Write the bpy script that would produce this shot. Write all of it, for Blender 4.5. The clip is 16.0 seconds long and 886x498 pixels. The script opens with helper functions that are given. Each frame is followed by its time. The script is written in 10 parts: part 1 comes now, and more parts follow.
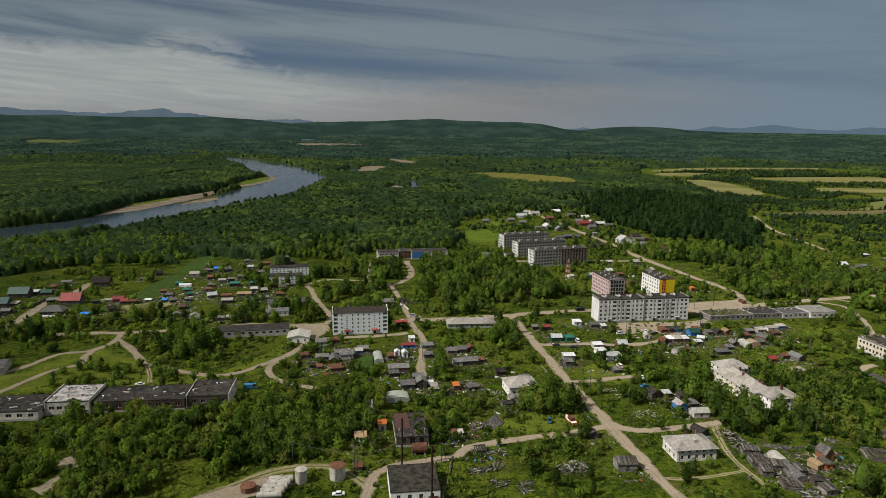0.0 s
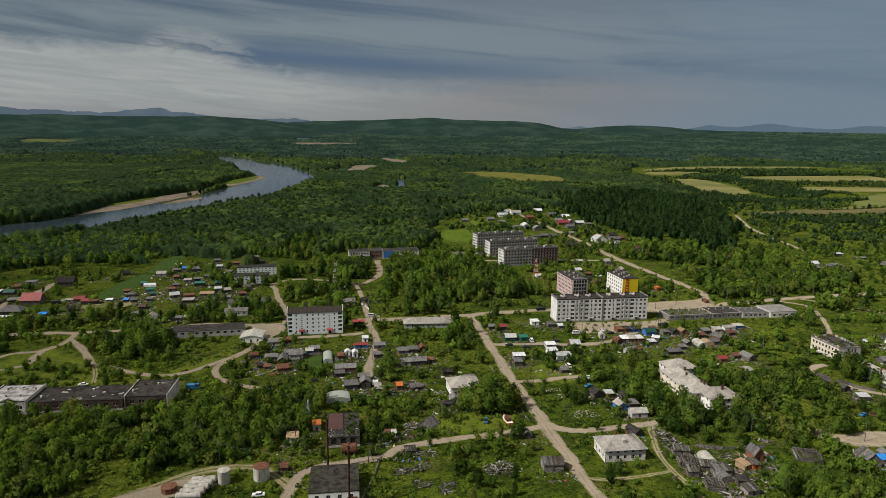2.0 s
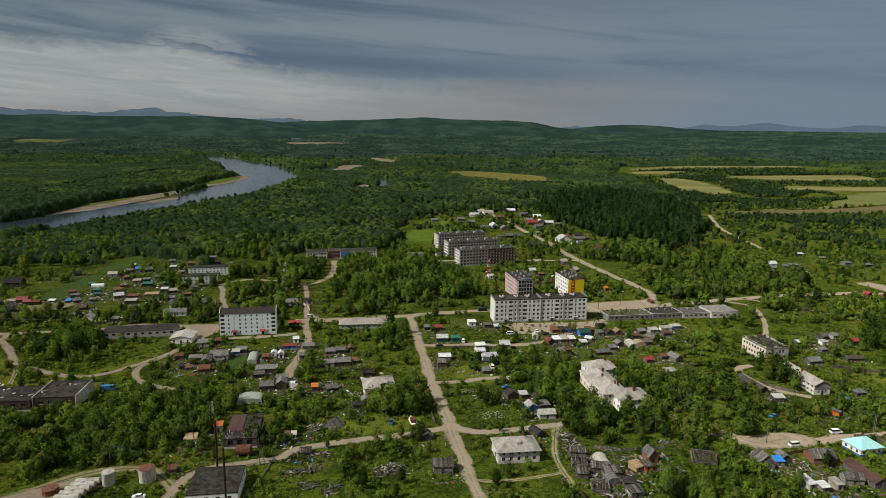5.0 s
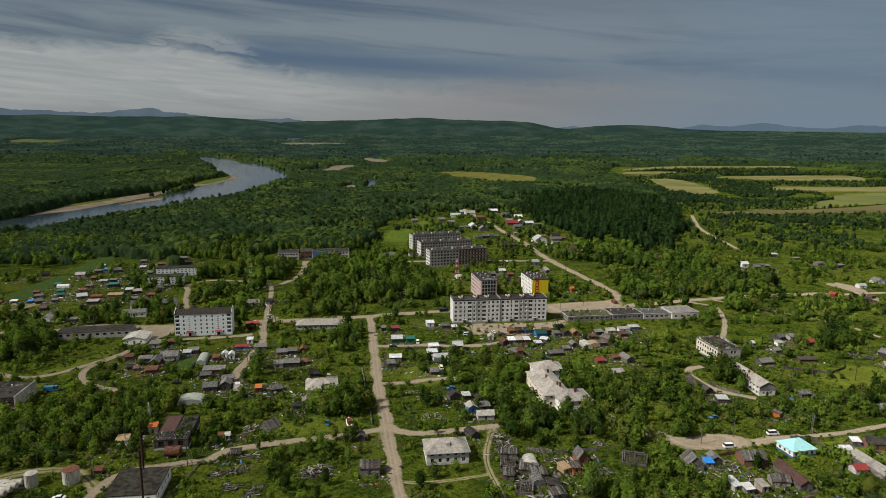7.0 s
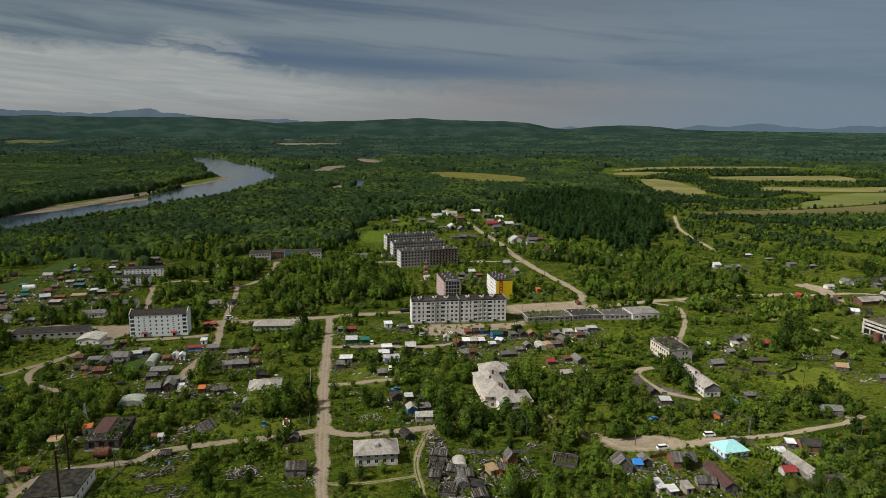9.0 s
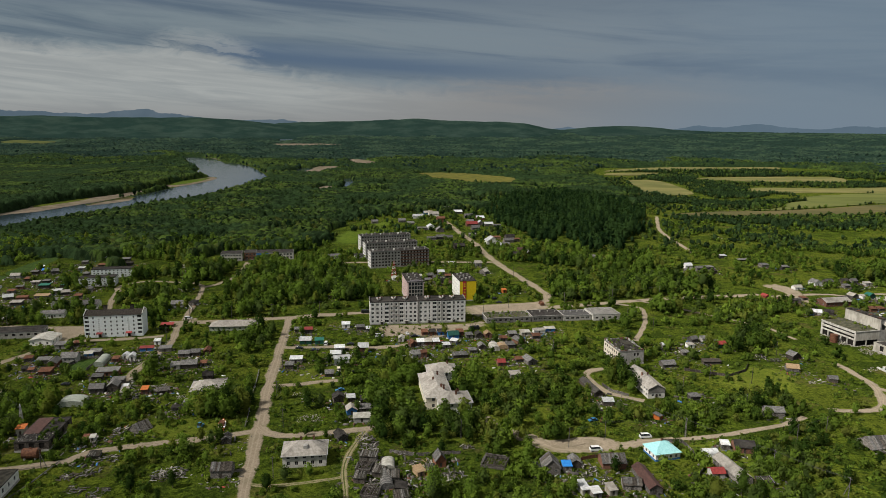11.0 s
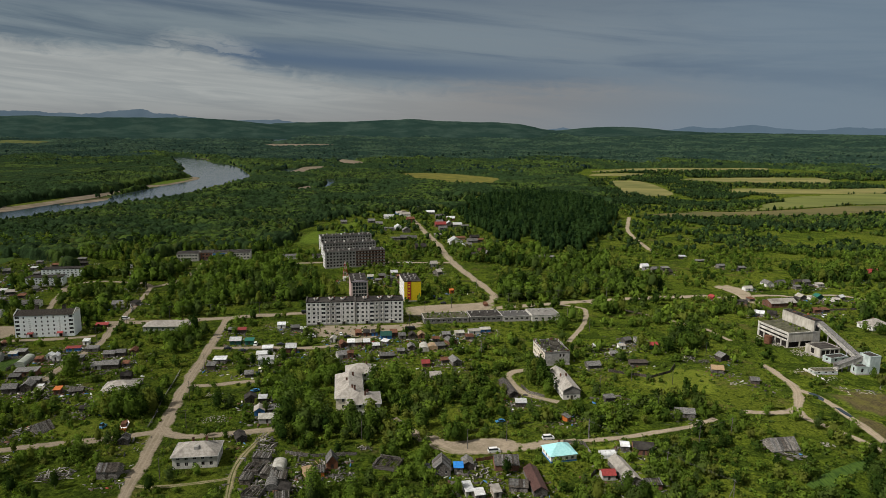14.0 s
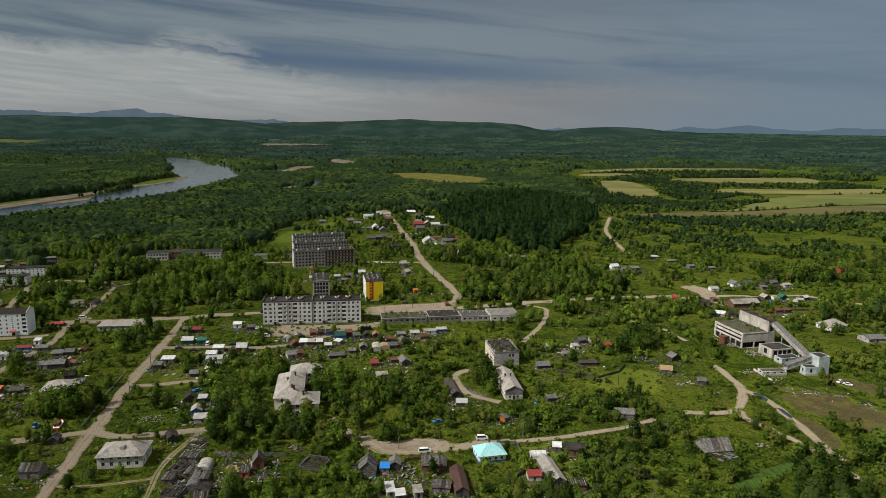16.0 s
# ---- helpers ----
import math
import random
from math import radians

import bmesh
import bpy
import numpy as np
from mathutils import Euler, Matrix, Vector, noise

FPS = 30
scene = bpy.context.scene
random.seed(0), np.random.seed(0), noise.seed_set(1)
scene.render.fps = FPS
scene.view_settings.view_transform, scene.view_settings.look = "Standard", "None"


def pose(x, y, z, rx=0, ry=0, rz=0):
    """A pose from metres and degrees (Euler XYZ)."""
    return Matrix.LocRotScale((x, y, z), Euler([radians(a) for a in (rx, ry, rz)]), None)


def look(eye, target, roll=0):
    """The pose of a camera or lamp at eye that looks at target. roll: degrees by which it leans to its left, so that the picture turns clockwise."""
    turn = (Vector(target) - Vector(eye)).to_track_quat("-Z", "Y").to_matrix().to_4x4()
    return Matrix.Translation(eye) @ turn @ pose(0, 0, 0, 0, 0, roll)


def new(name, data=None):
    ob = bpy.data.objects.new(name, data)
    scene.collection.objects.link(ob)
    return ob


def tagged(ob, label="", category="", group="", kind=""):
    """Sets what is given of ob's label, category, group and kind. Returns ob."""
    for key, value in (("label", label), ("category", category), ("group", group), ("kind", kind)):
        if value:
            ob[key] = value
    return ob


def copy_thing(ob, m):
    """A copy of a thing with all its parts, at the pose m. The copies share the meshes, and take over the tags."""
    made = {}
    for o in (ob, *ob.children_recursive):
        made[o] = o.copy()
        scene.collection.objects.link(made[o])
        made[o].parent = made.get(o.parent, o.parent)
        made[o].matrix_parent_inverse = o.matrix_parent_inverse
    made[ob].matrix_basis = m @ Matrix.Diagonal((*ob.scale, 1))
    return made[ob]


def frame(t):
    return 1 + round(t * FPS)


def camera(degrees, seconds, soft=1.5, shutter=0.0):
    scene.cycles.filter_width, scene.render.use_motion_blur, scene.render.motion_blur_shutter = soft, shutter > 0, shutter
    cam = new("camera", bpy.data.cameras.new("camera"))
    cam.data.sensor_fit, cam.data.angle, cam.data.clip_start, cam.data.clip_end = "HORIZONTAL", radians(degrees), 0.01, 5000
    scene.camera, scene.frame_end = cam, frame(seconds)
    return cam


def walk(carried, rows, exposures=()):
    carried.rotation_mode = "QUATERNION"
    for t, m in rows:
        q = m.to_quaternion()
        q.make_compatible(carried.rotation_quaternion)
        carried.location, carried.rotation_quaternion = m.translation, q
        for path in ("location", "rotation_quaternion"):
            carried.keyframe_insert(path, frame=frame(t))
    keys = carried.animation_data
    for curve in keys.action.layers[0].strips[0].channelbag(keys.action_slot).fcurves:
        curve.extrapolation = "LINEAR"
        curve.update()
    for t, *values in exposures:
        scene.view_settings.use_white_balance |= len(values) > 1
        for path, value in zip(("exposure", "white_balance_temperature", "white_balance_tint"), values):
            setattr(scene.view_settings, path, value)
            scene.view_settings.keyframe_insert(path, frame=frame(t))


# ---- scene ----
cam = camera(67.0, 16.0, 0.55)
PATH = [
    (0.0, (-2.136, 0.320, 124.019), (-3.488, 98.625, 105.734), 0.712),
    (0.5, (4.661, 0.528, 124.214), (3.304, 98.824, 105.882), 0.700),
    (1.0, (11.462, 0.743, 124.402), (10.092, 99.031, 106.029), 0.688),
    (1.5, (18.265, 0.965, 124.583), (16.878, 99.246, 106.175), 0.676),
    (2.0, (25.071, 1.194, 124.755), (23.660, 99.469, 106.318), 0.664),
    (2.5, (31.879, 1.430, 124.920), (30.439, 99.701, 106.460), 0.652),
    (3.0, (38.688, 1.674, 125.078), (37.216, 99.941, 106.599), 0.641),
    (3.5, (45.498, 1.925, 125.228), (43.990, 100.189, 106.736), 0.630),
    (4.0, (52.309, 2.183, 125.370), (50.761, 100.445, 106.869), 0.620),
    (5.2, (68.654, 2.832, 125.679), (67.001, 101.091, 107.174), 0.598),
    (6.5, (86.357, 3.582, 125.965), (84.579, 101.842, 107.476), 0.580),
    (7.0, (93.163, 3.884, 126.061), (91.336, 102.145, 107.583), 0.575),
    (7.5, (99.966, 4.193, 126.150), (98.091, 102.455, 107.685), 0.571),
    (8.0, (106.767, 4.509, 126.231), (104.844, 102.773, 107.781), 0.568),
    (8.5, (113.565, 4.832, 126.304), (111.595, 103.099, 107.870), 0.566),
    (9.0, (120.359, 5.163, 126.370), (118.344, 103.431, 107.953), 0.566),
    (10.2, (136.648, 5.985, 126.496), (134.536, 104.260, 108.123), 0.571),
    (11.5, (154.262, 6.924, 126.583), (152.068, 105.206, 108.256), 0.587),
    (12.0, (161.026, 7.298, 126.603), (158.808, 105.582, 108.292), 0.597),
    (12.5, (167.783, 7.679, 126.615), (165.548, 105.966, 108.319), 0.608),
    (13.0, (174.534, 8.068, 126.619), (172.286, 106.356, 108.336), 0.622),
    (13.5, (181.277, 8.463, 126.616), (179.024, 106.754, 108.344), 0.637),
    (14.0, (188.013, 8.866, 126.605), (185.760, 107.159, 108.342), 0.655),
    (14.5, (194.740, 9.276, 126.586), (192.496, 107.570, 108.329), 0.675),
    (15.0, (201.459, 9.694, 126.560), (199.232, 107.988, 108.306), 0.697),
    (15.5, (208.169, 10.118, 126.526), (205.966, 108.413, 108.272), 0.722),
    (16.0, (214.870, 10.550, 126.485), (212.701, 108.845, 108.226), 0.749),
]
walk(cam, [(t, look(eye, target, roll)) for t, eye, target, roll in PATH])

# ---- light ----
SUN_AZ, SUN_EL = radians(245), radians(46)      # compass angle from +y towards +x, height
sun_way = Vector((math.sin(SUN_AZ) * math.cos(SUN_EL), math.cos(SUN_AZ) * math.cos(SUN_EL), math.sin(SUN_EL)))
sun = new("sun", bpy.data.lights.new("sun", "SUN"))
sun.data.energy, sun.data.angle, sun.data.color = 4.5, radians(0.6), (1.0, 0.945, 0.86)
sun.matrix_world = look(sun_way * 300, (0, 0, 0))


class Nodes:
    """Short hand for building a node tree."""

    def __init__(self, tree):
        self.tree = tree

    def add(self, kind, **values):
        node = self.tree.nodes.new(kind)
        for key, value in values.items():
            if key.startswith("i_"):
                self.put(node.inputs[key[2:].replace("_", " ")], value)
            elif key.startswith("n_"):
                self.put(node.inputs[int(key[2:])], value)
            elif key == "op":
                node.operation = value
            elif key == "blend":
                node.blend_type = value
            elif key == "data":
                node.data_type = value
        return node

    def put(self, socket, value):
        if isinstance(value, bpy.types.NodeSocket):
            self.tree.links.new(value, socket)
        elif isinstance(value, tuple) and len(value) == 3 and socket.type == "RGBA":
            socket.default_value = (*value, 1)
        else:
            socket.default_value = value

    def math(self, op, a, b=0.0, c=0.0):
        return self.add("ShaderNodeMath", op=op, n_0=a, n_1=b, n_2=c).outputs[0]

    def mix(self, fac, a, b, blend="MIX"):
        node = self.add("ShaderNodeMix", data="RGBA", blend=blend)
        self.put(node.inputs[0], fac)
        self.put(node.inputs[6], a)
        self.put(node.inputs[7], b)
        return node.outputs[2]

    def step(self, value, low, high):
        node = self.add("ShaderNodeMapRange", n_0=value, n_1=low, n_2=high)
        node.interpolation_type = "SMOOTHSTEP"
        return node.outputs[0]

    def noise(self, vector, scale, detail=4.0, rough=0.55, distort=0.0):
        node = self.add("ShaderNodeTexNoise", i_Scale=scale, i_Detail=detail, i_Roughness=rough, i_Distortion=distort)
        if vector is not None:
            self.put(node.inputs["Vector"], vector)
        return node.outputs[0]

    def combine(self, x, y, z):
        return self.add("ShaderNodeCombineXYZ", n_0=x, n_1=y, n_2=z).outputs[0]


def build_sky():
    world = bpy.data.worlds.new("world")
    world.use_nodes = True
    scene.world = world
    world.node_tree.nodes.clear()
    n = Nodes(world.node_tree)
    sky = n.add("ShaderNodeTexSky")
    sky.sky_type, sky.sun_disc = "NISHITA", False
    sky.sun_elevation, sky.sun_rotation = SUN_EL, SUN_AZ
    way = n.add("ShaderNodeTexCoord").outputs["Generated"]
    xyz = n.add("ShaderNodeSeparateXYZ", n_0=way).outputs
    az = n.math("ARCTAN2", xyz[0], xyz[1])
    el = n.math("ARCSINE", xyz[2])
    # long thin streaks that slope down towards the east
    lean = n.math("ADD", el, n.math("MULTIPLY", az, 0.075))
    streak = n.noise(n.combine(n.math("MULTIPLY", az, 2.2), n.math("MULTIPLY", lean, 26.0), 1.7), 1.0, 6.0, 0.58, 0.5)
    fine = n.noise(n.combine(n.math("MULTIPLY", az, 7.0), n.math("MULTIPLY", lean, 85.0), 6.1), 1.0, 5.0, 0.55, 0.9)
    puff = n.noise(n.combine(n.math("MULTIPLY", az, 22.0), n.math("MULTIPLY", el, 60.0), 3.3), 1.0, 6.0, 0.62, 1.2)
    ragged = n.math("ADD", n.math("MULTIPLY", n.math("SUBTRACT", puff, 0.5), 0.030), n.math("MULTIPLY", n.math("SUBTRACT", fine, 0.5), 0.034))

    def profile(stops):
        """A line of heights over the compass angle, from -0.65 to 0.65 radians."""
        ramp = n.add("ShaderNodeValToRGB", n_0=n.math("DIVIDE", n.math("ADD", az, 0.65), 1.3))
        for k, (a, h) in enumerate(stops):
            place = (a + 0.65) / 1.3
            stop = ramp.color_ramp.elements[k] if k < 2 else ramp.color_ramp.elements.new(place)
            stop.position = place
            v = h * 5
            stop.color = (v, v, v, 1)
        return n.math("MULTIPLY", ramp.outputs[0], 0.2)

    top = profile([(-0.65, 0.097), (-0.53, 0.092), (-0.45, 0.091), (-0.395, 0.098), (-0.345, 0.090), (-0.30, 0.076), (-0.25, 0.067), (-0.17, 0.058), (-0.09, 0.054), (0.15, 0.056), (0.27, 0.059), (0.34, 0.063), (0.45, 0.052), (0.6, 0.036)])
    above = n.math("ADD", n.math("SUBTRACT", el, top), ragged)
    west = n.math("SUBTRACT", 1.0, n.step(az, -0.42, 0.05))
    bank = n.math("SUBTRACT", 1.0, n.step(above, n.math("MULTIPLY_ADD", west, 0.010, -0.022), n.math("MULTIPLY_ADD", west, -0.008, 0.018)))
    # a feathery crest that curls over the end of the bright bank
    cu = n.math("ADD", az, 0.355)
    cv = n.math("SUBTRACT", n.math("SUBTRACT", el, 0.1085), n.math("MULTIPLY", cu, -0.10))
    cv = n.math("ADD", cv, n.math("ADD", n.math("MULTIPLY", ragged, 1.7), n.math("MULTIPLY", n.math("MULTIPLY", cu, cu), 1.4)))
    crest = n.math("ADD", n.math("POWER", n.math("DIVIDE", n.math("ABSOLUTE", cu), 0.075), 2.0), n.math("POWER", n.math("DIVIDE", n.math("ABSOLUTE", cv), 0.013), 2.0))
    crest = n.math("MULTIPLY", n.math("SUBTRACT", 1.0, n.step(crest, 0.1, 1.3)), n.step(n.math("ADD", n.math("MULTIPLY", fine, 0.6), n.math("MULTIPLY", puff, 0.5)), 0.38, 0.78))
    bank = n.math("MAXIMUM", bank, n.math("MINIMUM", crest, 0.48))
    # open blue behind the crest, thinning out eastwards
    axis = profile([(-0.65, 0.085), (-0.40, 0.094), (-0.33, 0.094), (-0.20, 0.090), (-0.05, 0.084), (0.10, 0.077), (0.25, 0.072), (0.6, 0.060)])
    gap = n.math("ABSOLUTE", n.math("ADD", n.math("SUBTRACT", el, axis), n.math("MULTIPLY", n.math("SUBTRACT", streak, 0.5), 0.040)))
    gap = n.math("SUBTRACT", 1.0, n.step(gap, 0.002, 0.028))
    gap = n.math("MULTIPLY", gap, n.math("MULTIPLY", n.step(az, -0.40, -0.30), n.math("SUBTRACT", 1.0, n.math("MULTIPLY", n.step(az, -0.12, 0.30), 0.80))))
    east = n.step(az, -0.48, 0.42)
    clear = n.mix(1.0, sky.outputs[0], (0.060, 0.060, 0.060), "MULTIPLY")
    sheet = n.mix(n.step(streak, 0.36, 0.62), n.mix(east, (0.112, 0.150, 0.185), (0.124, 0.162, 0.208)), n.mix(east, (0.205, 0.244, 0.262), (0.184, 0.222, 0.256)))
    sheet = n.mix(n.math("MULTIPLY", n.step(fine, 0.45, 0.72), 0.35), sheet, (0.205, 0.236, 0.256))
    sheet = n.mix(n.step(el, 0.125, 0.185), sheet, n.mix(n.step(streak, 0.38, 0.60), (0.092, 0.128, 0.178), (0.150, 0.186, 0.222)))
    sheet = n.mix(n.math("MULTIPLY", n.step(az, 0.15, 0.5), 0.6), sheet, (0.176, 0.232, 0.284))
    colour = n.mix(n.math("MULTIPLY", gap, 0.92), sheet, n.mix(0.85, clear, (0.068, 0.108, 0.178)))
    cloud = n.mix(n.step(fine, 0.30, 0.70), (0.305, 0.318, 0.312), (0.392, 0.398, 0.378))
    cloud = n.mix(n.math("MULTIPLY", n.step(streak, 0.50, 0.70), 0.35), cloud, (0.225, 0.245, 0.252))
    cloud = n.mix(n.step(az, -0.30, 0.10), cloud, n.mix(n.step(streak, 0.4, 0.65), (0.252, 0.245, 0.238), (0.215, 0.222, 0.228)))
    cloud = n.mix(n.step(az, 0.10, 0.48), cloud, (0.180, 0.226, 0.268))
    colour = n.mix(bank, colour, cloud)
    low = n.mix(n.step(az, -0.1, 0.45), (0.240, 0.240, 0.234), (0.176, 0.224, 0.270))
    colour = n.mix(n.math("MULTIPLY", n.step(el, 0.045, -0.005), 0.75), colour, low)
    # higher up the broken cloud goes on, brighter towards the sun
    high = n.mix(n.step(streak, 0.30, 0.50), clear, (0.385, 0.372, 0.335))
    colour = n.mix(n.step(el, 0.20, 0.5), colour, high)
    colour = n.mix(1.0, colour, (0.965, 1.0, 1.035), "MULTIPLY")
    back = n.add("ShaderNodeBackground", i_Color=colour, i_Strength=1.0)
    out = n.add("ShaderNodeOutputWorld")
    world.node_tree.links.new(back.outputs[0], out.inputs[0])


build_sky()

# ---- materials ----


def base_material(name):
    m = bpy.data.materials.new(name)
    m.use_nodes = True
    n = Nodes(m.node_tree)
    return m, n, m.node_tree.nodes["Principled BSDF"], n.add("ShaderNodeNewGeometry")


def surface(name, a, b, scale=2.0, rough=0.8, bump=0.25, stain=0.35, vary=0.0, metal=0.0, stretch=(1, 1, 1), third=None, islands=0.0):
    """A worn surface: grain between two colours, broad stains, fine relief; vary: how far each object differs."""
    m, n, bsdf, geo = base_material(name)
    at = n.add("ShaderNodeVectorMath", op="MULTIPLY", n_0=geo.outputs["Position"], n_1=stretch).outputs[0]
    grain = n.noise(at, scale, 6.0, 0.62)
    colour = n.mix(n.step(grain, 0.38, 0.62), a, b)
    broad = n.noise(geo.outputs["Position"], scale * 0.16, 4.0, 0.6)
    colour = n.mix(n.math("MULTIPLY", n.step(broad, 0.48, 0.75), stain), colour, third or tuple(0.45 * c for c in a))
    if vary:
        value = n.math("MULTIPLY_ADD", n.add("ShaderNodeObjectInfo").outputs["Random"], vary * 2, 1.0 - vary)
        colour = n.mix(1.0, colour, n.combine(value, value, value), "MULTIPLY")
    if islands:
        value = n.math("MULTIPLY_ADD", geo.outputs["Random Per Island"], islands * 2, 1.0 - islands)
        colour = n.mix(1.0, colour, n.combine(value, value, value), "MULTIPLY")
    n.put(bsdf.inputs["Base Color"], colour)
    bsdf.inputs["Roughness"].default_value = rough
    bsdf.inputs["Metallic"].default_value = metal
    bsdf.inputs["Diffuse Roughness"].default_value = 1.0 if rough >= 0.9 else 0.3
    bsdf.inputs["Specular IOR Level"].default_value = 0.08 if rough > 0.7 else 0.4
    if bump:
        relief = n.add("ShaderNodeBump", i_Strength=bump, i_Distance=0.08, i_Height=grain)
        n.put(bsdf.inputs["Normal"], relief.outputs[0])
    return m


def leaf_material(name, dark, light, warm=None, stands=None, crowns=0.0):
    """Foliage: every plant has a tone of its own, with lighter and darker sprays in it."""
    m, n, bsdf, geo = base_material(name)
    p = geo.outputs["Position"]
    own = n.add("ShaderNodeAttribute")
    own.attribute_name = "tint"
    tone = n.math("FRACT", n.math("ADD", own.outputs["Fac"], n.add("ShaderNodeObjectInfo").outputs["Random"]))
    area = n.noise(p, 0.022, 3.0, 0.6)
    spray = n.noise(p, 0.40 if crowns else 0.9, 5.0, 0.75)
    mixup = n.math("ADD", n.math("MULTIPLY", n.math("SUBTRACT", tone, 0.5), 1.5 if crowns else 0.85), n.math("MULTIPLY", n.math("SUBTRACT", spray, 0.5), 1.1))
    mixup = n.math("ADD", mixup, n.math("MULTIPLY", n.math("SUBTRACT", area, 0.5), 1.9))
    mixup = n.math("ADD", mixup, n.math("MULTIPLY", n.math("SUBTRACT", geo.outputs["Random Per Island"], 0.5), 0.0 if crowns else 0.22))
    colour = n.mix(n.step(mixup, -0.55, 0.60), dark, light)
    if warm:            # some plants are yellower, some greyer than the rest
        other = n.math("FRACT", n.math("MULTIPLY", tone, 7.31))
        colour = n.mix(n.math("MULTIPLY", n.step(other, 0.86, 0.90), 0.7), colour, warm)
        grey = (0.30 * dark[0] + 0.45 * light[0], 0.25 * dark[1] + 0.42 * light[1], 0.9 * light[2])
        colour = n.mix(n.math("MULTIPLY", n.math("SUBTRACT", 1.0, n.step(other, 0.12, 0.16)), 0.75), colour, grey)
    if stands:          # whole stands of another kind of tree
        kinds = n.math("ADD", n.math("MULTIPLY", n.noise(p, 0.011, 3.0), 0.6), n.math("MULTIPLY", n.noise(p, 0.0035, 3.0), 0.6))
        colour = n.mix(n.step(kinds, 0.54, 0.64), colour, n.mix(n.step(n.math("ADD", spray, n.math("MULTIPLY", tone, 0.4)), 0.45, 0.95), tuple(0.45 * c for c in stands), stands))
    n.put(bsdf.inputs["Base Color"], colour)
    bsdf.inputs["Roughness"].default_value = 0.8
    bsdf.inputs["Diffuse Roughness"].default_value = 0.6
    bsdf.inputs["Specular IOR Level"].default_value = 0.02
    height = n.noise(p, 1.3, 4.0, 0.7)
    if crowns:          # crowns stand out of the closed canopy
        height = n.math("ADD", height, n.math("MULTIPLY", n.noise(p, crowns, 4.0, 0.65), 6.0))
    relief = n.add("ShaderNodeBump", i_Strength=0.7 if crowns else 0.45, i_Distance=1.2 if crowns else 0.4, i_Height=height)
    n.put(bsdf.inputs["Normal"], relief.outputs[0])
    # thin leaves let some of the light through
    through_leaf = n.add("ShaderNodeBsdfTranslucent", i_Color=n.mix(1.0, colour, (1.45, 1.5, 0.9), "MULTIPLY"))
    both = n.add("ShaderNodeMixShader", n_0=0.32, n_1=bsdf.outputs[0], n_2=through_leaf.outputs[0])
    m.node_tree.links.new(both.outputs[0], m.node_tree.nodes["Material Output"].inputs[0])
    return m


def grass_colour(n, p):
    """Mown, rank and dry grass in patches of several sizes; gives the colour and the relief."""
    tuft = n.noise(p, 0.75, 6.0, 0.75)
    clump = n.noise(p, 0.28, 5.0, 0.72, 0.6)
    patch = n.noise(p, 0.085, 5.0, 0.65, 0.5)
    area = n.noise(p, 0.017, 4.0, 0.6, 0.3)
    bare = n.noise(p, 0.05, 6.0, 0.68, 0.3)
    wide = n.noise(p, 0.0075, 3.0, 0.55, 0.4)
    grain = n.step(tuft, 0.34, 0.66)
    colour = n.mix(grain, (0.029, 0.050, 0.0052), (0.101, 0.138, 0.0148))
    colour = n.mix(n.step(wide, 0.47, 0.58), colour, n.mix(grain, (0.046, 0.069, 0.0066), (0.127, 0.163, 0.0173)))
    colour = n.mix(n.step(patch, 0.47, 0.55), colour, n.mix(grain, (0.015, 0.029, 0.0039), (0.061, 0.089, 0.0109)))
    colour = n.mix(n.math("MULTIPLY", n.step(area, 0.48, 0.60), 0.8), colour, n.mix(grain, (0.051, 0.071, 0.0072), (0.140, 0.165, 0.0212)))
    colour = n.mix(n.math("MULTIPLY", n.step(clump, 0.52, 0.59), 0.85), colour, n.mix(grain, (0.011, 0.022, 0.0032), (0.037, 0.058, 0.0072)))
    colour = n.mix(n.math("MULTIPLY", n.step(bare, 0.57, 0.66), 0.6), colour, n.mix(grain, (0.064, 0.058, 0.0187), (0.140, 0.117, 0.0446)))
    return colour, n.math("ADD", tuft, n.math("MULTIPLY", clump, 2.0))


def ground_material():
    m, n, bsdf, geo = base_material("meadow_grass")
    colour, height = grass_colour(n, geo.outputs["Position"])
    n.put(bsdf.inputs["Base Color"], colour)
    bsdf.inputs["Roughness"].default_value = 0.95
    bsdf.inputs["Diffuse Roughness"].default_value = 1.0
    bsdf.inputs["Specular IOR Level"].default_value = 0.02
    relief = n.add("ShaderNodeBump", i_Strength=1.0, i_Distance=1.0, i_Height=height)
    n.put(bsdf.inputs["Normal"], relief.outputs[0])
    return m


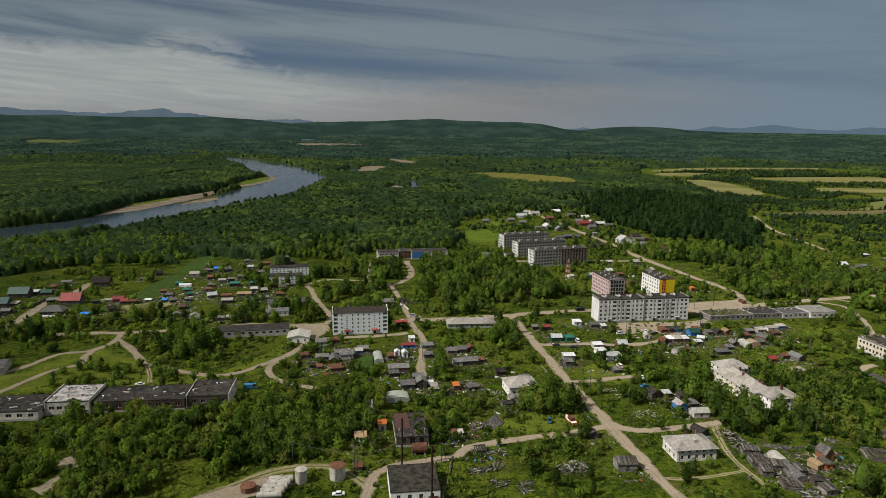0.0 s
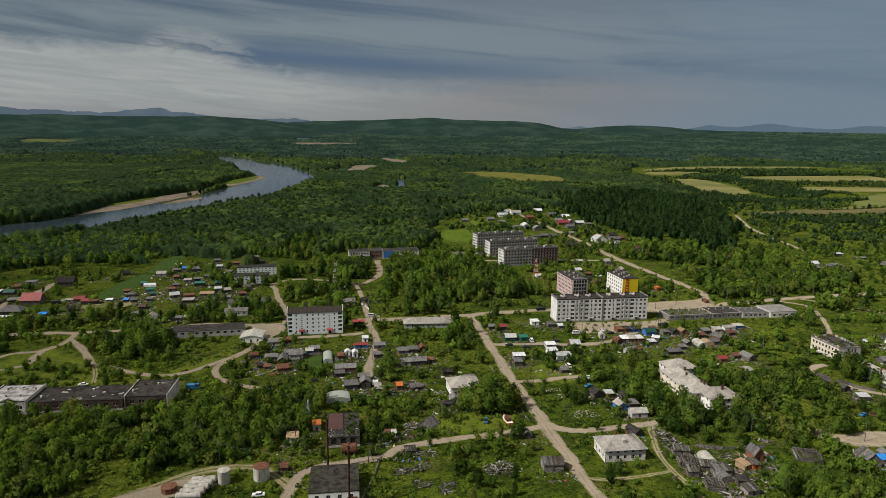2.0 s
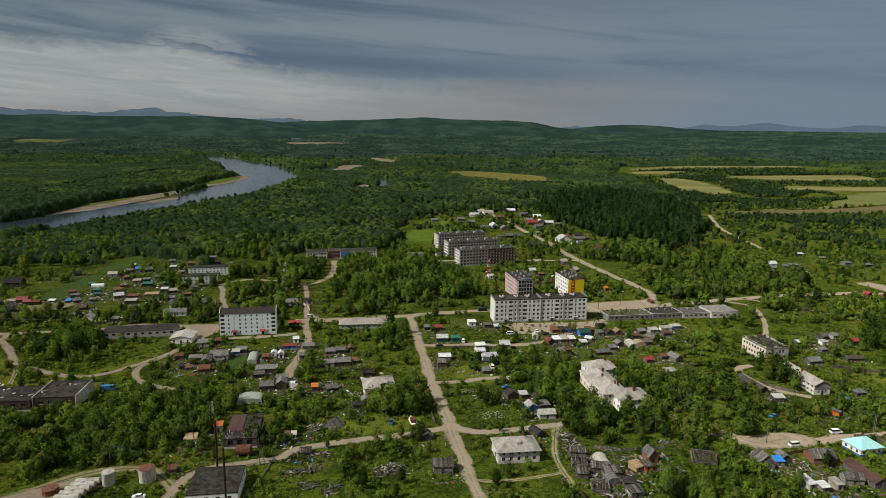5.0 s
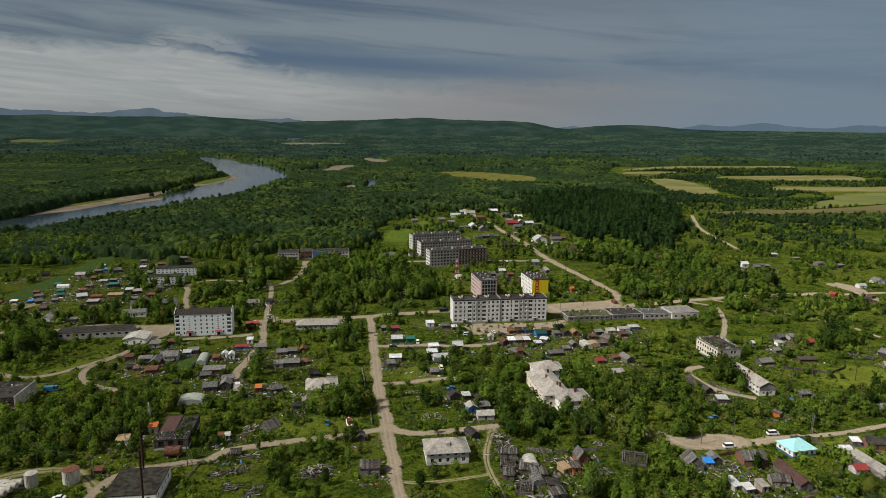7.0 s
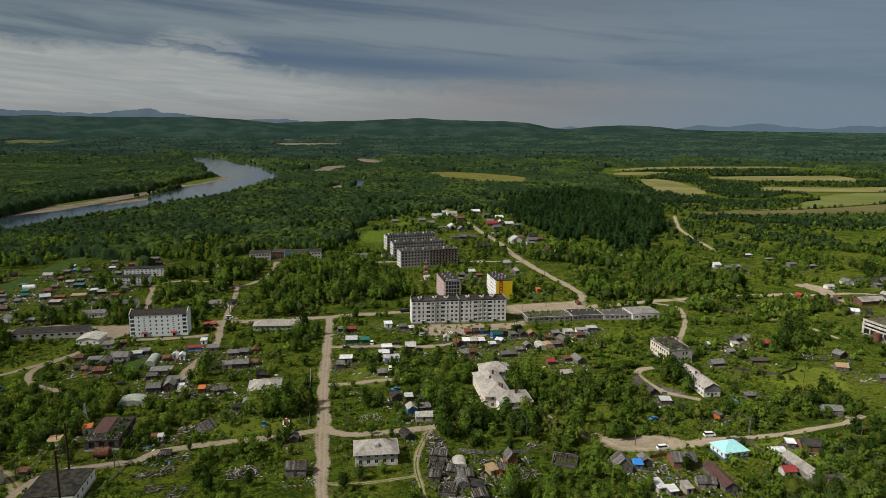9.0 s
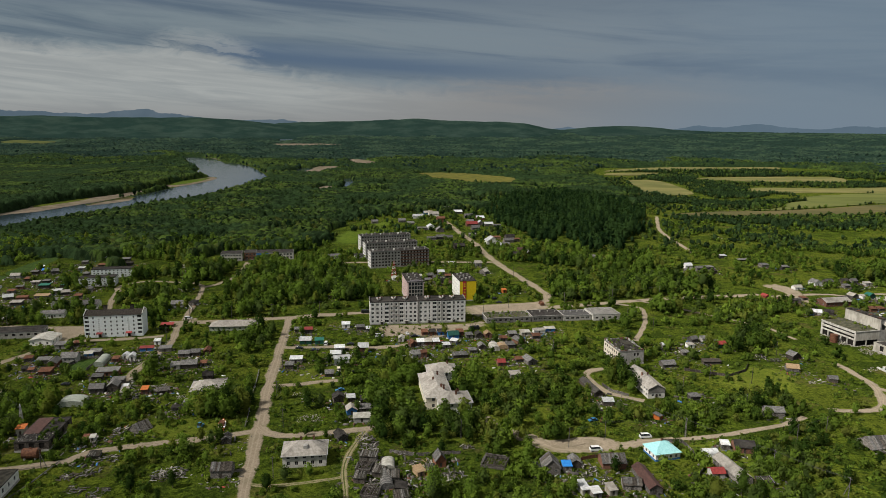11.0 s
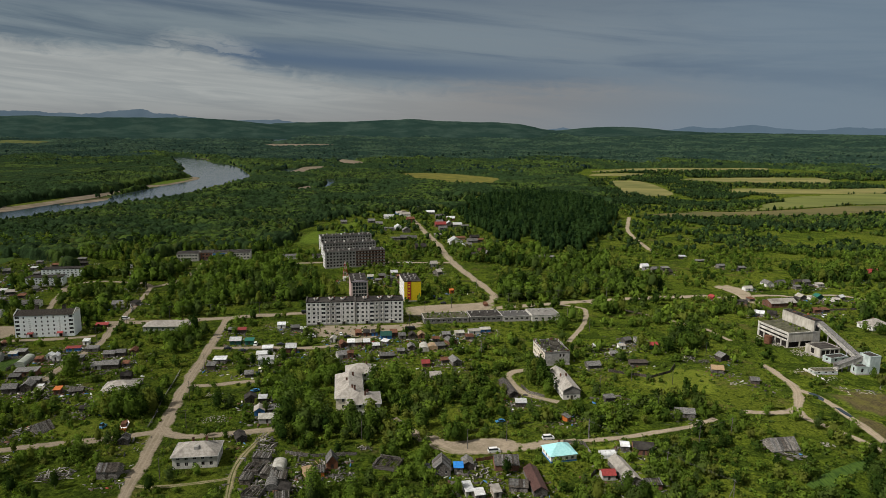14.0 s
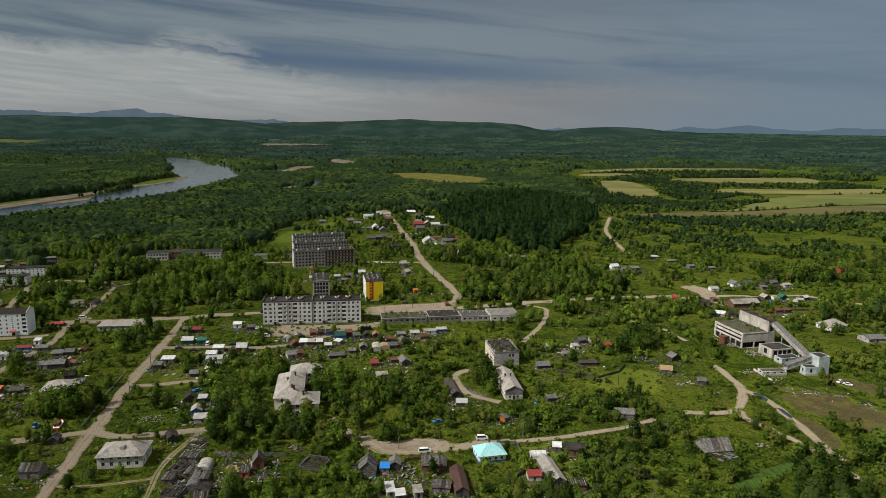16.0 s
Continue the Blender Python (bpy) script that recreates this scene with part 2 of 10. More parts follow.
def earth_material(name, pale, dark, stain, strip=0.0, edge_low=0.68, edge_high=1.05, sward=0.0):
    """Trodden earth that the grass closes in on from both sides; strip: how green the middle between the ruts is."""
    m, n, bsdf, geo = base_material(name)
    p = geo.outputs["Position"]
    across = n.add("ShaderNodeAttribute")
    across.attribute_name = "across"
    s = n.math("ABSOLUTE", across.outputs["Fac"])
    grass, height = grass_colour(n, p)
    grain = n.noise(p, 1.1, 6.0, 0.68)
    broad = n.noise(p, 0.13, 5.0, 0.62, 0.4)
    earth = n.mix(n.step(grain, 0.34, 0.66), dark, pale)
    earth = n.mix(n.math("MULTIPLY", n.step(broad, 0.46, 0.66), 0.55), earth, stain)
    ruts = n.step(n.math("ABSOLUTE", n.math("SUBTRACT", s, 0.30)), 0.16, 0.02)
    earth = n.mix(n.math("MULTIPLY", ruts, 0.35), earth, tuple(min(1.0, 1.22 * c) for c in pale))
    ragged = n.math("ADD", n.math("MULTIPLY", n.math("SUBTRACT", n.noise(p, 0.35, 6.0, 0.7), 0.5), 0.9), n.math("MULTIPLY", n.math("SUBTRACT", broad, 0.5), 0.6))
    cover = n.step(n.math("ADD", s, ragged), edge_low, edge_high)
    if strip:
        middle = n.step(n.math("ADD", s, n.math("MULTIPLY", ragged, 0.5)), 0.24, 0.08)
        cover = n.math("MAXIMUM", cover, n.math("MULTIPLY", middle, strip))
    if sward:           # living turf: the pattern of the grass shows through all over
        cover = n.math("MAXIMUM", cover, sward)
    n.put(bsdf.inputs["Base Color"], n.mix(cover, earth, grass))
    bsdf.inputs["Roughness"].default_value = 0.95
    bsdf.inputs["Diffuse Roughness"].default_value = 1.0
    bsdf.inputs["Specular IOR Level"].default_value = 0.03
    relief = n.add("ShaderNodeBump", i_Strength=0.35, i_Distance=0.4, i_Height=n.math("ADD", n.math("MULTIPLY", height, cover), grain))
    n.put(bsdf.inputs["Normal"], relief.outputs[0])
    return m


def water_material():
    m, n, bsdf, geo = base_material("river_water")
    n.put(bsdf.inputs["Base Color"], n.mix(n.noise(geo.outputs["Position"], 0.01), (0.018, 0.030, 0.040), (0.034, 0.048, 0.058)))
    bsdf.inputs["Roughness"].default_value = 0.06
    bsdf.inputs["IOR"].default_value = 1.33
    relief = n.add("ShaderNodeBump", i_Strength=0.35, i_Distance=0.3, i_Height=n.noise(geo.outputs["Position"], 0.25, 4.0, 0.7))
    n.put(bsdf.inputs["Normal"], relief.outputs[0])
    return m


GRASS = ground_material()
WATER = water_material()
DIRT = earth_material("dirt_road", (0.300, 0.250, 0.188), (0.215, 0.176, 0.128), (0.165, 0.142, 0.095))
TRACK = earth_material("earth_track", (0.29, 0.245, 0.155), (0.16, 0.145, 0.075), (0.085, 0.095, 0.030), 0.8, 0.55, 0.90)
SAND = surface("river_sand", (0.135, 0.110, 0.080), (0.225, 0.182, 0.132), 0.05, 0.95, 0.2, 0.5, third=(0.10, 0.10, 0.045))
COAL = earth_material("coal_dust_ground", (0.096, 0.074, 0.036), (0.030, 0.025, 0.018), (0.120, 0.108, 0.028), 0.0, 0.25, 0.90, 0.12)
BROAD = leaf_material("broad_leaves", (0.018, 0.039, 0.007), (0.127, 0.199, 0.028), (0.150, 0.170, 0.029))
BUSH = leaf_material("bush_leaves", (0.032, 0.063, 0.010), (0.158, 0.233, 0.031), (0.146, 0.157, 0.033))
NEEDLE = leaf_material("conifer_needles", (0.011, 0.029, 0.010), (0.040, 0.078, 0.022))
CANOPY = leaf_material("far_canopy", (0.010, 0.024, 0.009), (0.098, 0.158, 0.032), (0.108, 0.126, 0.032), (0.044, 0.083, 0.031), 0.10)
# stand-in for haze: the bluish cast of distance is put into this colour
FARWOOD = leaf_material("haze_tinted_spruce_forest", (0.010, 0.026, 0.020), (0.064, 0.112, 0.066), (0.070, 0.098, 0.056), (0.030, 0.062, 0.046), 0.07)
BARK = surface("bark", (0.10, 0.085, 0.065), (0.22, 0.20, 0.17), 6.0, 0.9, 0.4)
WHITE = surface("white_plaster", (0.68, 0.67, 0.64), (0.80, 0.79, 0.76), 1.1, 0.85, 0.15, 0.35, third=(0.50, 0.47, 0.42))
PANEL = surface("pale_concrete_panel", (0.56, 0.555, 0.54), (0.72, 0.71, 0.69), 0.7, 0.85, 0.15, 0.6, third=(0.36, 0.345, 0.32), stretch=(1, 1, 0.3))
GRIMY = surface("grimy_concrete", (0.40, 0.385, 0.35), (0.60, 0.58, 0.54), 0.45, 0.9, 0.2, 0.75, third=(0.22, 0.20, 0.175))
STAINED = surface("stained_concrete", (0.38, 0.355, 0.31), (0.52, 0.495, 0.44), 0.6, 0.9, 0.2, 0.7, third=(0.20, 0.18, 0.15), stretch=(1, 1, 0.2))
GREY = surface("grey_concrete", (0.30, 0.29, 0.275), (0.42, 0.405, 0.38), 0.8, 0.9, 0.2, 0.6, third=(0.17, 0.16, 0.15))
CREAM = surface("cream_plaster", (0.58, 0.53, 0.43), (0.70, 0.65, 0.55), 0.9, 0.85, 0.15, 0.5, third=(0.38, 0.32, 0.24))
PINK = surface("pink_panel", (0.45, 0.33, 0.315), (0.56, 0.43, 0.41), 0.9, 0.85, 0.15, 0.3)
MAUVE = surface("mauve_panel", (0.30, 0.27, 0.31), (0.40, 0.36, 0.40), 0.9, 0.8, 0.15, 0.3)
YELLOW = surface("yellow_paint", (0.62, 0.46, 0.005), (0.70, 0.53, 0.01), 1.5, 0.7, 0.08, 0.12, third=(0.5, 0.38, 0.02))
RED = surface("red_paint", (0.30, 0.022, 0.020), (0.42, 0.035, 0.030), 2.0, 0.6, 0.1, 0.3)
BITUMEN = surface("roof_felt", (0.022, 0.020, 0.019), (0.056, 0.051, 0.047), 0.5, 0.92, 0.25, 0.55, third=(0.092, 0.085, 0.076))
SLATE = surface("asbestos_sheet", (0.085, 0.083, 0.081), (0.185, 0.180, 0.174), 1.6, 0.85, 0.25, 0.6, vary=0.4, third=(0.055, 0.052, 0.05))
PALESLATE = surface("pale_asbestos_sheet", (0.270, 0.248, 0.222), (0.375, 0.352, 0.320), 0.9, 0.85, 0.25, 0.75, vary=0.12, third=(0.13, 0.118, 0.105))
WOOD = surface("weathered_boards", (0.062, 0.056, 0.051), (0.185, 0.172, 0.158), 2.2, 0.9, 0.4, 0.6, vary=0.6, third=(0.04, 0.036, 0.033))
DARKWOOD = surface("dark_boards", (0.045, 0.038, 0.032), (0.11, 0.095, 0.082), 2.2, 0.9, 0.4, 0.4, vary=0.35)
TAN = surface("fresh_boards", (0.25, 0.175, 0.10), (0.36, 0.26, 0.16), 2.5, 0.85, 0.3, 0.4, vary=0.25)
BRICK = surface("brown_brick", (0.105, 0.055, 0.040), (0.18, 0.094, 0.066), 3.0, 0.9, 0.3, 0.5, vary=0.3)
REDBRICK = surface("orange_brown_brick", (0.155, 0.068, 0.038), (0.25, 0.115, 0.066), 3.0, 0.9, 0.3, 0.5, vary=0.2, third=(0.09, 0.05, 0.035))
SOOTBRICK = surface("sooty_brick", (0.042, 0.032, 0.026), (0.105, 0.074, 0.056), 0.8, 0.92, 0.3, 0.6, third=(0.16, 0.15, 0.13))
RUST = surface("rusty_steel", (0.090, 0.040, 0.026), (0.175, 0.085, 0.052), 1.2, 0.8, 0.3, 0.5, vary=0.2, third=(0.050, 0.028, 0.022))
SOOTSTEEL = surface("sooty_rusty_steel", (0.026, 0.017, 0.014), (0.070, 0.036, 0.025), 1.2, 0.85, 0.3, 0.5, third=(0.018, 0.014, 0.013))
STEEL = surface("pale_steel", (0.30, 0.29, 0.25), (0.46, 0.45, 0.41), 0.8, 0.6, 0.1, 0.6, third=(0.20, 0.13, 0.085), stretch=(1, 1, 0.25))
TIN = surface("bright_sheet_metal", (0.42, 0.43, 0.44), (0.62, 0.63, 0.64), 0.8, 0.5, 0.08, 0.5, vary=0.3, third=(0.28, 0.25, 0.22))
REDTIN = surface("red_sheet_metal", (0.19, 0.026, 0.024), (0.28, 0.042, 0.038), 1.5, 0.6, 0.1, 0.4, vary=0.3)
MAROON = surface("maroon_sheet_metal", (0.052, 0.024, 0.020), (0.092, 0.044, 0.036), 1.5, 0.7, 0.1, 0.5)
GREENTIN = surface("green_sheet_metal", (0.010, 0.090, 0.065), (0.020, 0.14, 0.10), 1.5, 0.5, 0.1, 0.3, vary=0.2)
DARKGREEN = surface("dark_green_sheet_metal", (0.006, 0.045, 0.034), (0.012, 0.075, 0.058), 1.5, 0.5, 0.1, 0.3)
CYAN = surface("pale_cyan_sheet_metal", (0.30, 0.62, 0.64), (0.40, 0.72, 0.74), 1.5, 0.5, 0.06, 0.2, third=(0.3, 0.5, 0.5))
BLUE = surface("blue_tarpaulin", (0.015, 0.16, 0.52), (0.03, 0.25, 0.66), 2.0, 0.5, 0.2, 0.2)
BLUEPAINT = surface("blue_paint", (0.03, 0.13, 0.36), (0.05, 0.19, 0.45), 2.0, 0.6, 0.1, 0.3)
ORANGE = surface("orange_paint", (0.42, 0.11, 0.02), (0.55, 0.17, 0.04), 2.0, 0.6, 0.1, 0.5)
RUBBLE = surface("rubble", (0.17, 0.155, 0.135), (0.36, 0.335, 0.295), 1.5, 0.95, 0.3, 0.4, islands=0.45)
FILM = surface("cloudy_plastic_film", (0.26, 0.29, 0.24), (0.38, 0.41, 0.36), 1.5, 0.4, 0.15, 0.3)
CROP = surface("potato_rows", (0.022, 0.048, 0.009), (0.058, 0.100, 0.017), 1.6, 0.9, 0.6, 0.3, stretch=(1.0, 0.12, 1))
HAY = surface("dry_grass_field", (0.112, 0.110, 0.036), (0.172, 0.160, 0.060), 0.03, 0.95, 0.1, 0.6, stretch=(0.2, 1, 1), third=(0.053, 0.076, 0.023))
PLOUGH = surface("ploughed_field", (0.074, 0.070, 0.028), (0.118, 0.098, 0.042), 0.03, 0.95, 0.1, 0.5, stretch=(0.2, 1, 1), third=(0.055, 0.078, 0.024))
LUSH = earth_material("lush_meadow", (0.120, 0.175, 0.022), (0.062, 0.105, 0.012), (0.050, 0.085, 0.012), 0.0, 0.40, 0.85, 0.4)
PALEGREEN = surface("pale_mown_grass", (0.082, 0.098, 0.026), (0.118, 0.128, 0.038), 0.03, 0.95, 0.1, 0.6, stretch=(0.2, 1, 1), third=(0.053, 0.075, 0.024))
GOLD = surface("yellowing_meadow", (0.084, 0.088, 0.018), (0.140, 0.126, 0.026), 0.04, 0.9, 0.2, 0.6, third=(0.06, 0.088, 0.018))
GLASS, n_, bsdf_, _ = base_material("dark_window_glass")
bsdf_.inputs["Base Color"].default_value = (0.022, 0.026, 0.030, 1)
bsdf_.inputs["Roughness"].default_value = 0.12
# flat near-black for empty openings: the shade of unlit rooms is painted in
VOID = surface("painted_dark_interior", (0.012, 0.011, 0.010), (0.030, 0.027, 0.024), 1.0, 0.95, 0.0, 0.0)
FRAME = surface("window_frame_paint", (0.30, 0.30, 0.29), (0.40, 0.40, 0.39), 3.0, 0.6, 0.05, 0.2)
CARWHITE = surface("white_car_paint", (0.68, 0.68, 0.68), (0.74, 0.74, 0.74), 2.0, 0.25, 0.0, 0.1)
CARDARK = surface("dark_car_paint", (0.02, 0.022, 0.026), (0.035, 0.037, 0.042), 2.0, 0.25, 0.0, 0.1)
CARBLUE = surface("blue_truck_paint", (0.03, 0.14, 0.30), (0.05, 0.20, 0.38), 2.0, 0.4, 0.0, 0.2)
TYRE = surface("tyre_rubber", (0.012, 0.012, 0.012), (0.022, 0.022, 0.022), 5.0, 0.9, 0.1, 0.0)
WIRE = surface("cable", (0.035, 0.035, 0.035), (0.055, 0.055, 0.055), 3.0, 0.6, 0.0, 0.0)
FLAKED = surface("flaking_pale_roof", (0.16, 0.155, 0.15), (0.42, 0.41, 0.40), 0.35, 0.85, 0.2, 0.5, third=(0.10, 0.095, 0.09))
DULL = surface("dark_grey_render", (0.15, 0.145, 0.135), (0.23, 0.22, 0.205), 0.6, 0.9, 0.2, 0.6, third=(0.09, 0.085, 0.08))
CHAR_AND_SHADE = surface("charred_felt_and_gap_shade", (0.022, 0.021, 0.018), (0.060, 0.056, 0.045), 0.5, 0.95, 0.3, 0.6, third=(0.050, 0.060, 0.022))
PALECYAN = surface("pale_cyan_plaster", (0.36, 0.43, 0.42), (0.54, 0.61, 0.60), 0.5, 0.85, 0.2, 0.8, third=(0.20, 0.20, 0.18), stretch=(1, 1, 0.4))
BLUEWHITE = surface("bluish_white_plaster", (0.66, 0.70, 0.71), (0.76, 0.79, 0.80), 1.1, 0.85, 0.1, 0.3, third=(0.54, 0.56, 0.56))
MOSS = surface("mossy_roof_felt", (0.045, 0.046, 0.030), (0.100, 0.098, 0.066), 0.5, 0.95, 0.3, 0.6, third=(0.075, 0.060, 0.040))
MEADOW = earth_material("sunlit_meadow", (0.165, 0.188, 0.024), (0.052, 0.078, 0.009), (0.100, 0.102, 0.020), 0.0, 0.30, 0.80, 0.45)


def clutter_material():
    m, n, bsdf, geo = base_material("yard_clutter")
    ramp = n.add("ShaderNodeValToRGB", n_0=geo.outputs["Random Per Island"])
    ramp.color_ramp.interpolation = "CONSTANT"
    tones = ((0.0, (0.075, 0.068, 0.06)), (0.34, (0.14, 0.126, 0.112)), (0.52, (0.035, 0.032, 0.03)), (0.70, (0.11, 0.052, 0.033)), (0.84, (0.27, 0.26, 0.24)), (0.925, (0.55, 0.55, 0.53)), (0.965, (0.05, 0.16, 0.36)), (0.985, (0.28, 0.05, 0.03)))
    for k, (at, tone) in enumerate(tones):
        stop = ramp.color_ramp.elements[k] if k < 2 else ramp.color_ramp.elements.new(at)
        stop.position, stop.color = at, (*tone, 1)
    n.put(bsdf.inputs["Base Color"], ramp.outputs[0])
    bsdf.inputs["Roughness"].default_value = 0.85
    return m


CLUTTER = clutter_material()

# ---- mesh tools ----


def mesh_from(name, verts, faces, materials, index=None, smooth=False, normals=None, tint=None):
    """A mesh from arrays of corners and of equal-sided faces, or of lists."""
    me = bpy.data.meshes.new(name)
    if isinstance(faces, np.ndarray):
        verts = np.asarray(verts, np.float32)
        sides = faces.shape[1]
        me.vertices.add(len(verts))
        me.vertices.foreach_set("co", verts.ravel())
        me.loops.add(faces.size)
        me.loops.foreach_set("vertex_index", faces.astype(np.int32).ravel())
        me.polygons.add(len(faces))
        me.polygons.foreach_set("loop_start", np.arange(0, faces.size, sides, dtype=np.int32))
        me.polygons.foreach_set("loop_total", np.full(len(faces), sides, np.int32))
    else:
        me.from_pydata(verts, [], faces)
    for m in materials:
        me.materials.append(m)
    if index is not None:
        me.polygons.foreach_set("material_index", np.asarray(index, np.int32))
    if smooth:
        me.polygons.foreach_set("use_smooth", np.ones(len(me.polygons), bool))
    me.update(calc_edges=True)
    if normals is not None:
        me.attributes.new("custom_normal", "FLOAT_VECTOR", "POINT").data.foreach_set("vector", np.asarray(normals, np.float32).ravel())
    if tint is not None:
        me.attributes.new("tint", "FLOAT", "POINT").data.foreach_set("value", np.asarray(tint, np.float32).ravel())
    return me


class Shape:
    """Gathers corners and faces of one mesh, with a material for each face."""

    def __init__(self, *materials):
        self.v, self.f, self.m, self.materials = [], [], [], list(materials)

    def face(self, points, material=0):
        k = len(self.v)
        self.v += [tuple(p) for p in points]
        self.f.append(tuple(range(k, k + len(points))))
        self.m.append(material)

    def box(self, x0, x1, y0, y1, z0, z1, material=0, bottom=False):
        a, b, c, d = (x0, y0), (x1, y0), (x1, y1), (x0, y1)
        for p, q in ((a, b), (b, c), (c, d), (d, a)):
            self.face([(*p, z0), (*q, z0), (*q, z1), (*p, z1)], material)
        self.face([(*a, z1), (*b, z1), (*c, z1), (*d, z1)], material)
        if bottom:
            self.face([(*d, z0), (*c, z0), (*b, z0), (*a, z0)], material)

    def beam(self, p, q, r, material=0, sides=4, r2=None):
        """A bar between two points."""
        p, q = Vector(p), Vector(q)
        way = (q - p).normalized()
        side = way.orthogonal().normalized()
        up = way.cross(side)
        ends = []
        for at, radius in ((p, r), (q, r if r2 is None else r2)):
            ends.append([at + radius * (math.cos(t) * side + math.sin(t) * up) for t in (2 * math.pi * i / sides for i in range(sides))])
        for i in range(sides):
            j = (i + 1) % sides
            self.face([ends[0][i], ends[0][j], ends[1][j], ends[1][i]], material)
        self.face(ends[1], material)
        self.face(ends[0][::-1], material)

    def slab(self, points, thick, material=0):
        """A flat polygon with thickness, downwards along its normal."""
        p = [Vector(q) for q in points]
        down = (p[1] - p[0]).cross(p[2] - p[0]).normalized() * -thick
        low = [q + down for q in p]
        self.face(p, material)
        self.face(low[::-1], material)
        for i in range(len(p)):
            j = (i + 1) % len(p)
            self.face([low[i], low[j], p[j], p[i]], material)

    def wall(self, p, q, z0, z1, holes=(), depth=0.18, material=0):
        """An upright wall from p to q (seen from outside, left to right) with openings (u0, u1, z0, z1) and their reveals."""
        p, q = Vector((*p, 0)), Vector((*q, 0))
        length = (q - p).length
        u = (q - p) / length
        back = Vector((-u.y, u.x, 0))
        us = sorted({0.0, length, *(round(h[i], 4) for h in holes for i in (0, 1))})
        zs = sorted({z0, z1, *(round(h[i], 4) for h in holes for i in (2, 3))})
        at = lambda s, z, d=0.0: tuple(p + u * s + back * d + Vector((0, 0, z)))
        for k in range(len(zs) - 1):
            mid = (zs[k] + zs[k + 1]) / 2
            row = [h for h in holes if h[2] < mid < h[3]]
            start = us[0]
            for a, b in zip(us, us[1:]):
                if any(h[0] < (a + b) / 2 < h[1] for h in row):
                    if a > start:
                        self.face([at(start, zs[k]), at(a, zs[k]), at(a, zs[k + 1]), at(start, zs[k + 1])], material)
                    start = b
            if start < length:
                self.face([at(start, zs[k]), at(length, zs[k]), at(length, zs[k + 1]), at(start, zs[k + 1])], material)
        for a, b, c, d in holes:
            ring = [(a, c), (b, c), (b, d), (a, d)]
            for i in range(4):
                s, t = ring[i], ring[(i + 1) % 4]
                self.face([at(*s), at(*s, depth), at(*t, depth), at(*t)], material)

    def mesh(self, name, smooth=False):
        return mesh_from(name, self.v, self.f, self.materials, self.m, smooth)


def part(name, shape, parent, label="", at=None, smooth=False):
    """Links a Shape or a mesh as one mesh object under a thing or part."""
    ob = new(name, shape.mesh(name, smooth) if isinstance(shape, Shape) else shape)
    ob.parent = parent
    if at is not None:
        ob.matrix_basis = at
    return tagged(ob, label)


def thing(name, label, category, m, group="", kind=""):
    ob = new(name)
    ob.empty_display_size = 0.2
    ob.matrix_world = m
    return tagged(ob, label, category, group, kind)


def lathe(shape, x, y, rings, sides=24, material=0):
    """A round body from rings of (radius, z)."""
    for (r0, z0), (r1, z1) in zip(rings, rings[1:]):
        for i in range(sides):
            a, b = 2 * math.pi * i / sides, 2 * math.pi * (i + 1) / sides
            shape.face([(x + r0 * math.cos(a), y + r0 * math.sin(a), z0), (x + r0 * math.cos(b), y + r0 * math.sin(b), z0),
                        (x + r1 * math.cos(b), y + r1 * math.sin(b), z1), (x + r1 * math.cos(a), y + r1 * math.sin(a), z1)], material)


FOOTPRINTS = []          # where nothing grows: x, y, radius


def claim(m, x0, x1, y0, y1, margin=1.0):
    step = 4.0
    for i in range(max(1, math.ceil((x1 - x0) / step))):
        for j in range(max(1, math.ceil((y1 - y0) / step))):
            w, d = (x1 - x0) / max(1, math.ceil((x1 - x0) / step)), (y1 - y0) / max(1, math.ceil((y1 - y0) / step))
            p = m @ Vector((x0 + (i + 0.5) * w, y0 + (j + 0.5) * d, 0))
            FOOTPRINTS.append((p.x, p.y, 0.6 * max(w, d) + margin))


# ---- ground, river, roads ----
HUB = (106.0, 5.0)        # middle of the flight, for the far country
HEIGHT = 126.0


def far_rise(d):
    """The plain climbs gently in the far distance, towards the hills."""
    d = np.asarray(d, float)
    away = np.maximum(5253.0 - d, 5.0) / (2500.0 * 2753.0)
    return np.where(d > 2500, HEIGHT * (1 - d * np.minimum(away, 1 / np.maximum(d, 1))), 0.0)


def build_ground():
    az = np.linspace(0, 2 * math.pi, 181)[:-1]
    ds = np.concatenate([np.linspace(30, 600, 20), np.geomspace(640, 4930, 50)])
    a, d = np.meshgrid(az, ds)
    x, y = HUB[0] + d * np.sin(a), HUB[1] + d * np.cos(a)
    verts = np.stack([x, y, far_rise(d)], -1).reshape(-1, 3)
    verts = np.vstack([verts, [[HUB[0], HUB[1], 0]]])
    n, rows = len(az), len(ds)
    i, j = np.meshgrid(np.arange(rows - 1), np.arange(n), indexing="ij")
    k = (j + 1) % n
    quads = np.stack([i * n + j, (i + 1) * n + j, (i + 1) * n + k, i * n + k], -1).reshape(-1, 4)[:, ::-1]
    faces = [tuple(q) for q in quads.tolist()] + [(len(verts) - 1, (q + 1) % n, q) for q in range(n)]
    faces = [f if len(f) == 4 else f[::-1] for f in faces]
    ob = new("ground", mesh_from("ground", [tuple(v) for v in verts.tolist()], [f[::-1] for f in faces], [GRASS]))
    tagged(ob, "grassy river plain with weeds and bare patches", "ground", kind="structure")


build_ground()


